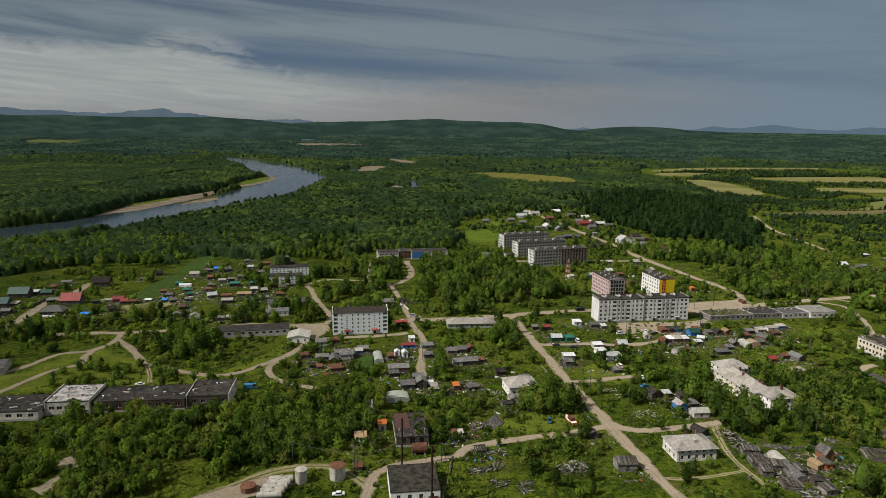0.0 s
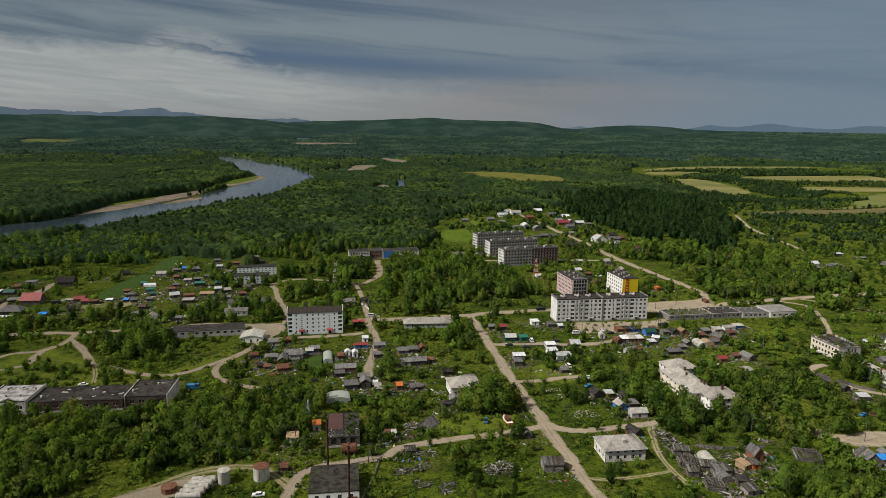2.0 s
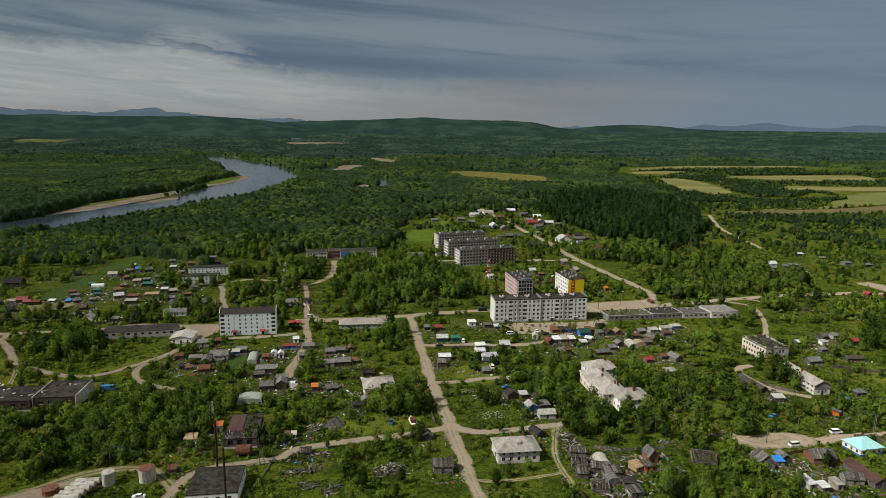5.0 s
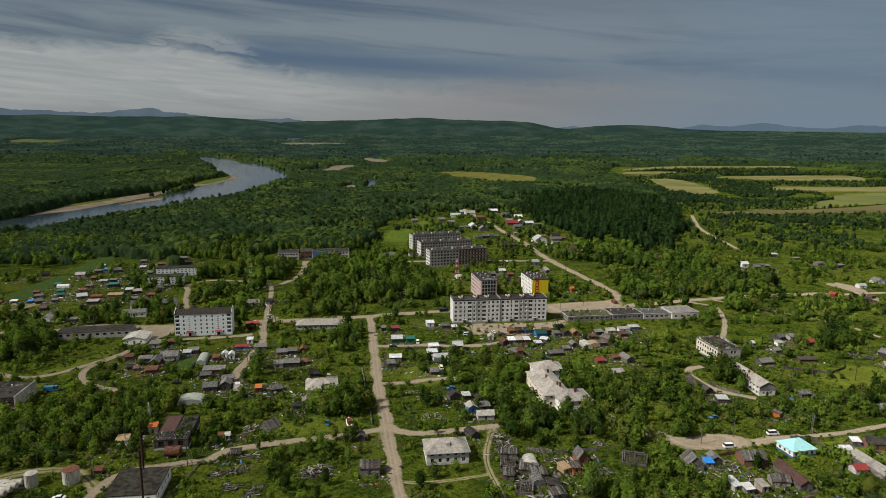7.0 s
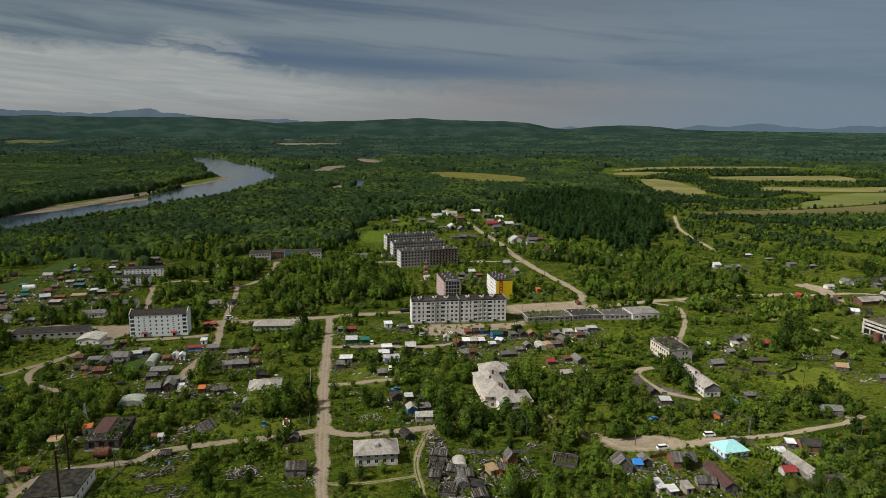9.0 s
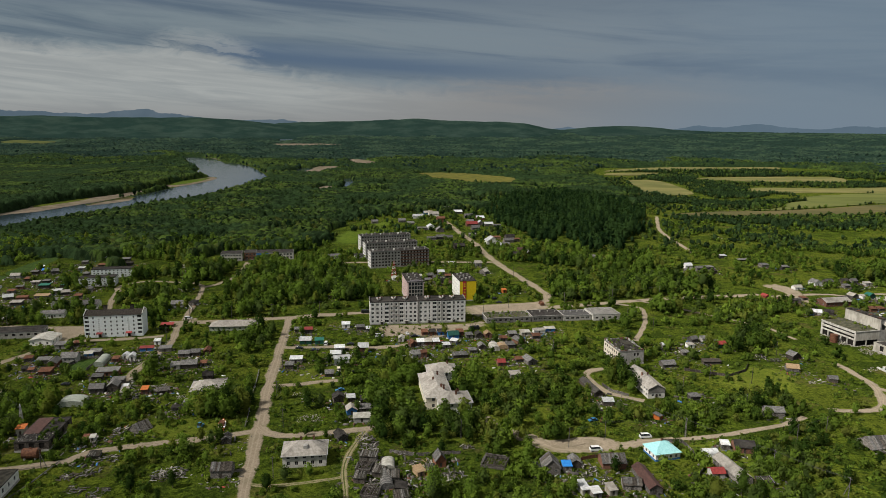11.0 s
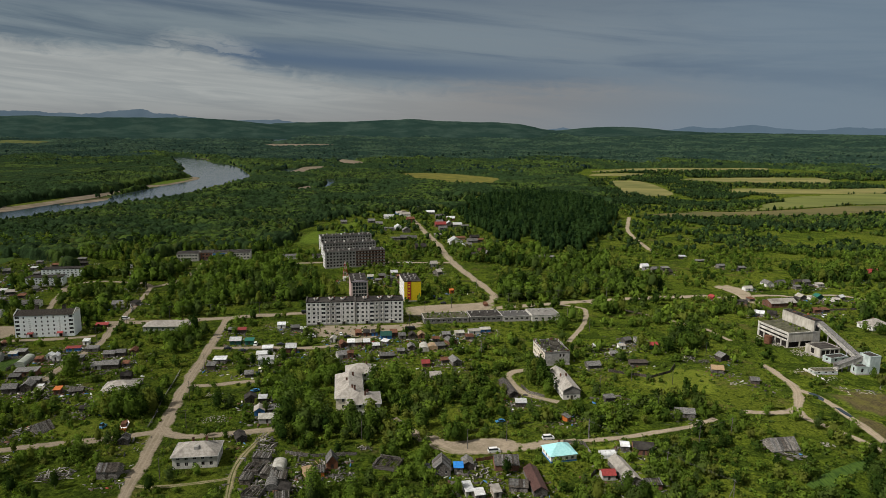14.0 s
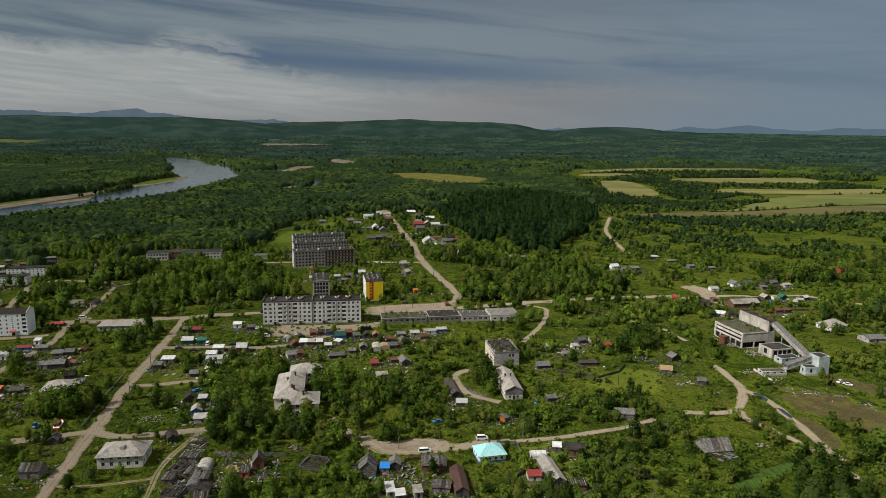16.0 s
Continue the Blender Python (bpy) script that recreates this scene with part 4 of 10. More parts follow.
def panel_block(label, x, y, rot, L, D, H, rows, front, left, right, back, walls, win=(1.5, 1.4), frame_material=None, pane_material=None, bars=2, front_material=None, roof_label="", parapet=0.5, joints=None, doors=0, category="apartment block", edge=None, roof_material=None, columns=None):
    """A flat-roofed block; x, y: its front left corner; front, left, right, back: windows a storey on each side."""
    m = pose(x, y, 0, 0, 0, rot)
    ob = thing("apartment_block", label, category, m)
    claim(m, 0, L, 0, D, 2.0)
    storey = (H - 1.2) / rows
    first = 1.0 + (storey - win[1]) * 0.45
    s = Shape(walls, front_material or walls, GREY)
    corners = [(0, 0), (L, 0), (L, D), (0, D)]
    for i, cols in enumerate((front, right, back, left)):
        p, q = corners[i], corners[(i + 1) % 4]
        length = (Vector(q) - Vector(p)).length
        holes = grid_holes(length, cols, rows, win[0], win[1], first, storey, 0.8) if cols else []
        if columns and i == 0:      # uneven columns: middle, width, height
            holes = [(u - w / 2, u + w / 2, first + r * storey + (win[1] - h) / 2, first + r * storey + (win[1] + h) / 2) for r in range(rows) for u, w, h in columns]
        s = Shape(walls, front_material or walls, GREY)
        s.wall(p, q, 0.0, H, holes, 0.22, 1 if i == 0 else 0)
        part("wall", s, ob)
        if holes:
            windows_on(ob, p, q, holes, 0.22, frame_material, pane_material, bars, split=bars == 2 and rows == 5)
    base = Shape(GREY)
    for x0, x1, y0, y1 in ((-0.12, L + 0.12, -0.12, -0.003), (-0.12, L + 0.12, D + 0.003, D + 0.12), (-0.12, -0.003, -0.003, D), (L + 0.003, L + 0.12, -0.003, D)):
        base.box(x0, x1, y0, y1, 0, 0.8)
    part("plinth", base, ob)
    flat_roof(ob, L, D, H, roof_material, label=roof_label, parapet=parapet, edge=edge or walls)
    if joints:
        for k in range(1, joints):
            j = Shape(GREY)
            j.box(L * k / joints - 0.12, L * k / joints + 0.12, -0.10, -0.004, 0.82, H - 0.3, 0, True)
            part("panel_joint", j, ob)
        for r in range(1, rows):
            j = Shape(GREY)
            j.box(0.05, L - 0.05, -0.035, -0.004, 0.95 + r * storey, 1.03 + r * storey, 0, True)
            part("floor_band", j, ob)
    for k in range(doors):
        u = L * (k + 0.5) / doors
        d = Shape(DARKWOOD, GREY)
        d.box(u - 0.75, u + 0.75, -0.20, -0.13, 0.1, 2.2)
        part("door", d, ob)
        c = Shape(GREY)
        c.box(u - 1.5, u + 1.5, -1.5, -0.13, 2.5, 2.7, 0, True)
        part("canopy", c, ob)
    return ob


# the long five-storey block in the middle: two mirrored halves with loggia bays
BAY = [(1.6, 1.5, 1.45), (4.7, 1.5, 1.45), (7.3, 0.95, 1.9), (10.6, 2.5, 1.5), (13.7, 1.2, 1.5), (16.7, 1.2, 1.5), (20.0, 2.5, 1.5), (23.2, 0.95, 1.9), (25.9, 1.5, 1.45), (28.8, 1.5, 1.45)]
block = panel_block("long five-storey white panel apartment block with dark windows", 92.5, 416.5, 9.5, 61.5, 12.5, 14.9, 5, 20, 0, 0, 20, PANEL, (1.6, 1.62), joints=None, doors=0, parapet=0.35, edge=BITUMEN, roof_label="dark felt roof with vent ducts", columns=[(u + half, w, h) for half in (0.0, 30.75) for u, w, h in BAY])
for half in (0.0, 30.75):
    for u0, u1 in ((12.3, 14.9), (15.4, 18.0)):      # grey loggia stacks between the flats
        for r in range(5):
            s = Shape(GRIMY)
            z = 1.0 + r * 2.74
            s.box(half + u0, half + u1, -0.14, -0.004, z - 0.3, z + 0.42, 0, True)
            part("loggia_panel", s, block)
        for u in (u0, u1):
            s = Shape(GREY)
            s.box(half + u - 0.14, half + u + 0.14, -0.20, -0.005, 0.85, 14.4, 0, True)
            part("loggia_pier", s, block)
    for u in (3.1, 9.0, 22.0, 27.4):
        s = Shape(GREY)
        s.box(half + u - 0.05, half + u + 0.05, -0.025, -0.004, 0.82, 14.5, 0, True)
        part("panel_joint", s, block)
    for u in (7.3, 23.2):
        s = Shape(DARKWOOD)
        s.box(half + u - 0.75, half + u + 0.75, -0.20, -0.13, 0.1, 2.2)
        part("door", s, block)
        s = Shape(GREY)
        s.box(half + u - 1.4, half + u + 1.4, -1.5, -0.13, 2.3, 2.5, 0, True)
        part("canopy", s, block)
for r in range(1, 5):
    s = Shape(GREY)
    s.box(0.05, 61.45, -0.018, -0.003, 0.95 + r * 2.74, 1.01 + r * 2.74, 0, True)
    part("floor_band", s, block)
s = Shape(DULL)
s.box(30.35, 31.15, -0.30, -0.004, 0.82, 14.85, 0, True)
part("expansion_joint", s, block, "dark stained expansion joint")
for u in (0.0, 30.75, 61.5):
    s = Shape(DULL)
    s.box(u - 0.2, u + 0.2, 0.26, 12.2, 14.8, 15.9, 0, True)
    part("fire_wall", s, block)
for k, u in enumerate((5.7, 15.3, 22.9, 36.9, 46.4, 53.4)):
    s = Shape(BRICK)
    s.box(u - 1.2, u + 1.2, 6.2, 8.4, 14.9, 16.0)
    part("vent_housing", s, block)
    lying_vent(block, u - 0.7, 5.2, 15.1 + 0.2 * (k % 2), 4.2, 98 + 5 * (k % 3))
    lying_vent(block, u + 0.9, 5.6 + 0.5 * (k % 2), 15.3, 3.6, 84 - 6 * (k % 3))
    vent(block, u + 2.2, 9.6, 14.85, 20 * k, 0.8, BRICK)

# the pink block behind it, its dark glazed end towards the street
pink = panel_block("five-storey pale pink panel block with a glazed gable end", 112, 473, 12.5, 12, 30, 14.9, 5, 0, 10, 10, 0, PINK, (1.5, 1.4), front_material=PINK, parapet=0.2, edge=BITUMEN, roof_label="worn dark felt roof")
for c in range(5):
    for r in range(5):
        s = Shape(GLASS, FRAME)
        x0, z0 = 0.9 + c * 2.06, 1.3 + r * 2.72
        s.box(x0, x0 + 1.9, -0.12, -0.004, z0, z0 + 2.5, 1, True)
        s.face([(x0 + 0.14, -0.13, z0 + 0.2), (x0 + 1.76, -0.13, z0 + 0.2), (x0 + 1.76, -0.13, z0 + 2.3), (x0 + 0.14, -0.13, z0 + 2.3)], 0)
        part("glazed_balcony", s, pink)
s = Shape(MAUVE)
arc = [(12 * i / 12, 15.35 + 1.1 * math.sin(math.pi * i / 12)) for i in range(13)]
for (a, za), (b, zb) in zip(arc, arc[1:]):
    s.face([(a, -0.09, 15.3), (b, -0.09, 15.3), (b, -0.09, zb), (a, -0.09, za)])
    s.face([(b, 0.3, 15.3), (a, 0.3, 15.3), (a, 0.3, za), (b, 0.3, zb)])
    s.face([(a, -0.09, za), (b, -0.09, zb), (b, 0.3, zb), (a, 0.3, za)])
part("gable", s, pink, "low arched mauve pediment")
for k in range(6):
    vent(pink, 3 + 5 * (k % 2), 5 + 4.2 * k, 14.85, 10 * k, 0.9)

# the white block with a bright yellow gable end
gold = panel_block("five-storey white panel block with a bright yellow gable end", 149.5, 478.5, 12.5, 12.3, 26, 14.9, 5, 0, 7, 7, 0, WHITE, (1.5, 1.4), front_material=YELLOW, parapet=0.25, edge=BITUMEN, roof_label="dark felt roof with vent boxes")
s = Shape(RED)
s.box(2.4, 4.9, -0.12, -0.004, 1.6, 14.7, 0, True)
part("banner", s, gold, "dark red upright banner with pale bars")
for k, z in enumerate((3.6, 5.9, 8.2, 10.5, 12.4)):
    s = Shape(YELLOW)
    s.box(3.0, 4.3, -0.16, -0.121, z, z + (1.1 if k % 2 else 0.7), 0, True)
    part("banner_sign", s, gold)
for k in range(8):
    vent(gold, 2.5 + 3.4 * (k % 3), 3 + 2.8 * k, 14.85, 15 * k, 0.95)

# three abandoned grey blocks further back
for label, x, y, L, front_mat in (("derelict five-storey concrete block with empty windows", 71, 585, 54, GREY), ("derelict grey concrete apartment block", 60.5, 627, 51, GREY), ("derelict grey concrete apartment block with pale gable", 50, 668, 52, GREY)):
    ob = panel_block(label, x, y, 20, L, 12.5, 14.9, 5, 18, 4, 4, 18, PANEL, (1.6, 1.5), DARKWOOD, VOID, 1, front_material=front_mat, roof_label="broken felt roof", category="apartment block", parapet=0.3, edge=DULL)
    for k in range(11):
        vent(ob, 3 + k * (L - 6) / 10, 4 + 5 * (k % 2), 14.85, 25 * k, 1.1, WHITE if k % 4 == 0 else GREY)
    if y < 600:                       # one half has lost its plaster
        storey = (14.9 - 1.2) / 5
        for r in range(6):
            s = Shape(BRICK)
            z1 = min(14.85, 1.0 + r * storey + 0.55)
            s.box(27.5, L - 0.05, -0.06, -0.004, max(0.85, z1 - 1.05), z1, 0, True)
            part("bare_wall", s, ob, "bare brown brick band")


def gable_roof(parent, L, D, eave, ridge, material, over=0.4, along="x", label="", thick=0.12):
    """A pitched roof over a body L by D; the ridge runs along x or y."""
    s = Shape(material)
    k = over * (ridge - eave) / (D / 2 if along == "x" else L / 2)
    if along == "x":
        s.slab([(-over, -over, eave - k), (L + over, -over, eave - k), (L + over, D / 2, ridge), (-over, D / 2, ridge)], thick)
        s.slab([(L + over, D + over, eave - k), (-over, D + over, eave - k), (-over, D / 2, ridge), (L + over, D / 2, ridge)], thick)
    else:
        s.slab([(-over, D + over, eave - k), (-over, -over, eave - k), (L / 2, -over, ridge), (L / 2, D + over, ridge)], thick)
        s.slab([(L + over, -over, eave - k), (L + over, D + over, eave - k), (L / 2, D + over, ridge), (L / 2, -over, ridge)], thick)
    return part("roof", s, parent, label)


def gable_fill(s, L, D, eave, ridge, along, material=0):
    d = 0.13
    if along == "x":
        s.face([(0, D, eave), (0, 0, eave), (0, D / 2, ridge - d)], material)
        s.face([(L, 0, eave), (L, D, eave), (L, D / 2, ridge - d)], material)
    else:
        s.face([(0, 0, eave), (L, 0, eave), (L / 2, 0, ridge - d)], material)
        s.face([(L, D, eave), (0, D, eave), (L / 2, D, ridge - d)], material)


def hip_roof(parent, L, D, eave, ridge, material, over=0.5, label="", cap=True):
    s = Shape(material)
    inset = min(L, D) / 2
    k = over * (ridge - eave) / inset
    z = eave - k
    a, b, c, d = (-over, -over, z), (L + over, -over, z), (L + over, D + over, z), (-over, D + over, z)
    if L >= D:
        p, q = (inset, D / 2, ridge), (L - inset, D / 2, ridge)
        quads = [[a, b, q, p], [c, d, p, q]], [[d, a, p], [b, c, q]]
    else:
        p, q = (L / 2, inset, ridge), (L / 2, D - inset, ridge)
        quads = [[d, a, p, q], [b, c, q, p]], [[a, b, p], [c, d, q]]
    for f in quads[0] + quads[1]:
        if (Vector(f[-1]) - Vector(f[-2])).length < 0.01:
            f = f[:-1]
        s.slab(f, 0.12)
    return part("roof", s, parent, label)


def chimney(parent, x, y, z0, z1, r=0.3, material=None):
    s = Shape(material or BRICK, VOID)
    s.box(x - r, x + r, y - r, y + r, z0, z1)
    s.box(x - r - 0.07, x + r + 0.07, y - r - 0.07, y + r + 0.07, z1 - 0.2, z1, 0, True)
    part("chimney", s, parent)


def house(label, x, y, rot, L, D, H, ridge, walls, roof, kind="gable", along="x", front=3, side=2, rows=1, win=(1.0, 1.2), name="house", category="house", roof_label="", chimneys=1, pane=None, lower=None, sill=0.9, door=True):
    """A small house; x, y: its front left corner."""
    m = pose(x, y, 0, 0, 0, rot)
    ob = thing(name, label, category, m)
    claim(m, 0, L, 0, D, 1.5)
    s = Shape(walls)
    corners = [(0, 0), (L, 0), (L, D), (0, D)]
    storey = H / rows
    for i, cols in enumerate((front, side, front, side)):
        p, q = corners[i], corners[(i + 1) % 4]
        length = (Vector(q) - Vector(p)).length
        holes = grid_holes(length, cols, rows, win[0], win[1], sill, storey, 0.5) if cols else []
        s.wall(p, q, 0.0, H, holes, 0.15)
        if holes:
            windows_on(ob, p, q, holes, 0.15, None, pane)
    if kind == "gable":
        gable_fill(s, L, D, H, ridge, along)
    part("wall", s, ob)
    if lower:
        b = Shape(lower)
        for x0, x1, y0, y1 in ((-0.06, L + 0.06, -0.06, -0.003), (-0.06, L + 0.06, D + 0.003, D + 0.06), (-0.06, -0.003, -0.003, D), (L + 0.003, L + 0.06, -0.003, D)):
            b.box(x0, x1, y0, y1, 0, 0.7)
        part("plinth", b, ob)
    if kind == "gable":
        gable_roof(ob, L, D, H, ridge, roof, along=along, label=roof_label)
    elif kind == "hip":
        hip_roof(ob, L, D, H, ridge, roof, label=roof_label)
    else:
        flat_roof(ob, L, D, H, roof, 0.25, walls, roof_label)
    for k in range(chimneys):
        chimney(ob, L * (k + 1) / (chimneys + 1), D / 2 + 0.6, H, ridge + 0.7)
    if door:
        d = Shape(DARKWOOD)
        d.box(L * 0.5 - 0.5, L * 0.5 + 0.5, -0.10, -0.003, 0.1, 2.1)
        part("door", d, ob)
    return ob


# the white block at the left
m = pose(-72, 381, 0, 0, 0, 11.5)
white = thing("apartment_block", "five-storey white apartment block with dark pitched roof and red porches", "apartment block", m)
claim(m, 0, 32.5, 0, 11.5, 2.0)
s = Shape(BLUEWHITE)
L, D, H = 32.5, 11.5, 13.4
balc = [(u, u + 2.3, 1.6 + r * 2.45, 3.2 + r * 2.45) for r in range(5) for u in (0.5, 29.7)]
small = [(u - 0.45, u + 0.45, 1.5 + r * 2.45, 2.7 + r * 2.45) for r in range(5) for u in (5.2, 11.6, 14.9, 18.2, 21.4, 27.6)]
slit = [(u - 0.5, u + 0.5, 1.2 + r * 1.23, 1.65 + r * 1.23) for r in range(2, 9) for u in (8.3, 24.6)]
s.wall((0, 0), (L, 0), 0, H, balc + small + slit, 0.2)
windows_on(white, (0, 0), (L, 0), balc, 0.2, None, None, 3, split=True)
windows_on(white, (0, 0), (L, 0), small, 0.2, None, None, 1, split=True)
windows_on(white, (0, 0), (L, 0), slit, 0.2, FRAME, VOID, 0)
s.wall((L, 0), (L, D), 0, H)
s.wall((L, D), (0, D), 0, H, grid_holes(L, 10, 5, 1.4, 1.4, 1.6, 2.45))
s.wall((0, D), (0, 0), 0, H)
gable_fill(s, L, D, H, 15.5, "x")
part("wall", s, white)
gable_roof(white, L, D, H, 15.5, DARKWOOD, 0.2, label="dark ribbed sheet roof")
for k in range(22):
    s = Shape(BITUMEN)
    u = 0.6 + k * (L - 1.2) / 21
    s.beam((u, 0.0, H + 0.08), (u, D / 2, 15.6), 0.09)
    part("roof_rib", s, white)
for u in (10.5, 25.5):
    chimney(white, u, 6.5, 14.5, 17.8, 0.9, DARKWOOD)
for u in (-0.1, L - 0.12):
    s = Shape(WHITE)
    for k in range(6):
        a, b = D * k / 6, D * (k + 1) / 6
        za, zb = (H + 0.5 + 2.6 * (1 - abs(1 - 2 * t)) for t in (k / 6, (k + 1) / 6))
        s.face([(u, a, H), (u, a, za), (u, b, zb), (u, b, H)])
        s.face([(u + 0.22, b, H), (u + 0.22, b, zb), (u + 0.22, a, za), (u + 0.22, a, H)])
        s.face([(u, a, za), (u + 0.22, a, za), (u + 0.22, b, zb), (u, b, zb)])
    part("gable_parapet", s, white)
for u in (8.3, 24.6):
    s = Shape(REDTIN, VOID)
    s.slab([(u - 1.7, -1.8, 2.5), (u + 1.7, -1.8, 2.5), (u + 1.7, -0.01, 3.2), (u - 1.7, -0.01, 3.2)], 0.12)
    for k in (-1.6, 1.6):
        s.beam((u + k, -1.7, 0), (u + k, -1.7, 2.5), 0.07, 0)
    s.box(u - 0.8, u + 0.8, -0.06, -0.004, 0.1, 2.3, 1)
    part("porch", s, white, "red sheet-metal porch over a dark door")

PIECES = {}


def piece(kind, material):
    """A unit board or lump, one mesh for all alike."""
    if (kind, material.name) not in PIECES:
        s = Shape(material)
        if kind == "board":
            s.box(-0.5, 0.5, -0.5, 0.5, -0.035, 0.035, 0, True)
        else:
            s.beam((0, 0, -0.5), (0.15, 0.1, 0.5), 0.6, 0, 5, 0.35)
        PIECES[kind, material.name] = s.mesh(kind)
    return PIECES[kind, material.name]


# ---- larger houses of the village ----
ROT = 11.0               # the way the village lies


def hip_body(parent, x, y, L, D, H, ridge, walls, roof, front, side, rows, name="wing"):
    """One wing of a house: walls with windows and a hipped roof, in the house's own axes."""
    s = Shape(walls)
    corners = [(x, y), (x + L, y), (x + L, y + D), (x, y + D)]
    storey = H / rows
    for i, cols in enumerate((front, side, front, side)):
        p, q = corners[i], corners[(i + 1) % 4]
        length = (Vector(q) - Vector(p)).length
        holes = grid_holes(length, cols, rows, 1.2, 1.5, 1.0, storey, 0.6) if cols else []
        s.wall(p, q, 0.0, H, holes, 0.2)
        if holes:
            windows_on(parent, p, q, holes, 0.2, None, VOID if random.random() < 0.5 else None, split=True)
    part(name, s, parent)
    roof_ob = hip_roof(parent, L, D, H, ridge, roof, 0.5)
    roof_ob.location = (x, y, 0)
    k = H - 0.5 * (ridge - H) / (min(L, D) / 2)
    rim = [(x - 0.52, y - 0.52), (x + L + 0.52, y - 0.52), (x + L + 0.52, y + D + 0.52), (x - 0.52, y + D + 0.52)]
    for a, b in zip(rim, rim[1:] + rim[:1]):
        e = Shape(FRAME)
        e.beam((*a, k), (*b, k), 0.13)
        part("gutter", e, parent)


m = pose(134.4, 289.5, 0, 0, 0, 10)
ell = thing("house", "two-storey white plastered house with pale hipped sheet roofs and two wings", "house", m)
claim(m, 0, 12, 0, 30, 1.5)
claim(m, 4, 20, -8, 6, 1.5)
claim(m, 4, 20, 29, 42, 1.5)
hip_body(ell, 0, 0, 12, 29.5, 6.0, 9.3, CREAM, PALESLATE, 2, 7, 2, "main_wing")
hip_body(ell, 5.0, -7.5, 14.5, 12.5, 5.98, 9.0, WHITE, PALESLATE, 4, 3, 2)
hip_body(ell, 5.0, 29.4, 14.5, 11.5, 5.96, 9.1, WHITE, PALESLATE, 4, 3, 2)
for x, y in ((8.5, 4), (7.5, 5), (5, 14), (14, -1.5), (13, -3), (8, 21), (15, 35)):
    chimney(ell, x, y, 7.5, 9.9, 0.4)

m = pose(83.6, 235, 0, 0, 0, 9)
hip = thing("house", "two-storey white plastered house with a pale hipped sheet roof", "house", m)
claim(m, 0, 16, 0, 11.5, 2)
hip_body(hip, 0, 0, 16, 11.5, 5.0, 8.1, GRIMY, PALESLATE, 5, 3, 2, "wall")
for x, y in ((6.5, 6.4), (11.2, 7.2)):
    chimney(hip, x, y, 7.4, 9.2, 0.35)
s = Shape(GREY)
s.box(7.6, 9.1, 2.2, 3.9, 6.2, 7.5)
part("dormer", s, hip)

m = pose(25.5, 294, 0, 0, 0, 12)
hut = thing("house", "pale plastered house with a hipped slate roof beside big trees", "house", m)
claim(m, 0, 14, 0, 12, 1.5)
hip_body(hut, 0, 0, 14, 12, 4.8, 7.8, WHITE, PALESLATE, 4, 3, 1, "wall")
s = Shape(WOOD)
s.box(9.5, 14.5, 12.3, 16, 0, 3.2)
s.slab([(9.2, 12.2, 3.2), (14.8, 12.2, 3.2), (14.8, 16.3, 4.2), (9.2, 16.3, 4.2)], 0.15)
part("annex", s, hut)

house("pale cyan hip-roofed cottage with white walls and a blue plinth", 224.6, 246.0, 15, 10.6, 8.8, 3.2, 6.0, WHITE, CYAN, "hip", front=4, side=3, lower=BLUEPAINT, roof_label="pale cyan metal roof", chimneys=1, door=False)
ob = house("long low greenish house with a pale slate roof", -4, 398, 7, 30, 9.5, 3.2, 5.6, FILM, PALESLATE, "hip", front=9, side=2, roof_label="pale worn slate roof", chimneys=3)
ob = house("long white two-storey house with a worn slate gable roof", 238.4, 306.7, 8.5, 8.3, 26.5, 4.8, 7.0, GRIMY, PALESLATE, "gable", "y", front=2, side=9, rows=2, win=(1.1, 1.2), roof_label="worn grey slate roof", chimneys=2)
# the pale end wall is in shade, painted here as dark grey
s = Shape(DULL)
s.box(0.02, 8.28, -0.08, -0.004, 2.6, 4.8, 0, True)
s.face([(0.0, -0.06, 4.8), (8.3, -0.06, 4.8), (4.15, -0.06, 6.8)])
part("gable_panel", s, ob, "pale gable end with its shade painted dark grey")
ob = panel_block("derelict two-storey cream brick block with empty windows", 235.4, 351.5, 11, 13.8, 21, 7.3, 2, 3, 8, 8, 3, CREAM, (1.3, 1.5), DARKWOOD, VOID, 1, front_material=GREY, roof_label="collapsed charred felt roof", parapet=0.55, category="ruin", edge=DULL, columns=[(8.6, 1.0, 1.5), (10.4, 1.0, 1.5)], roof_material=CHAR_AND_SHADE)
lay = random.Random(77)
for (ax, ay), (bx, by) in (((0, 0), (13.8, 0)), ((13.8, 0), (13.8, 21)), ((13.8, 21), (0, 21)), ((0, 21), (0, 0))):
    n = int(abs(bx - ax) + abs(by - ay)) // 2
    for k in range(n):
        if lay.random() < 0.3:
            continue
        u, v = ax + (bx - ax) * (k + 0.5) / n, ay + (by - ay) * (k + 0.5) / n
        u, v = min(max(u, 0.22), 13.58), min(max(v, 0.22), 20.78)
        s = Shape(lay.choice((GREY, BRICK, DULL)))
        half = (lay.uniform(0.4, 1.0), 0.2) if ay == by else (0.2, lay.uniform(0.4, 1.0))
        s.box(u - half[0], u + half[0], v - half[1], v + half[1], 7.2, 7.86 + lay.uniform(0.05, 0.75))
        part("broken_wall_top", s, ob)
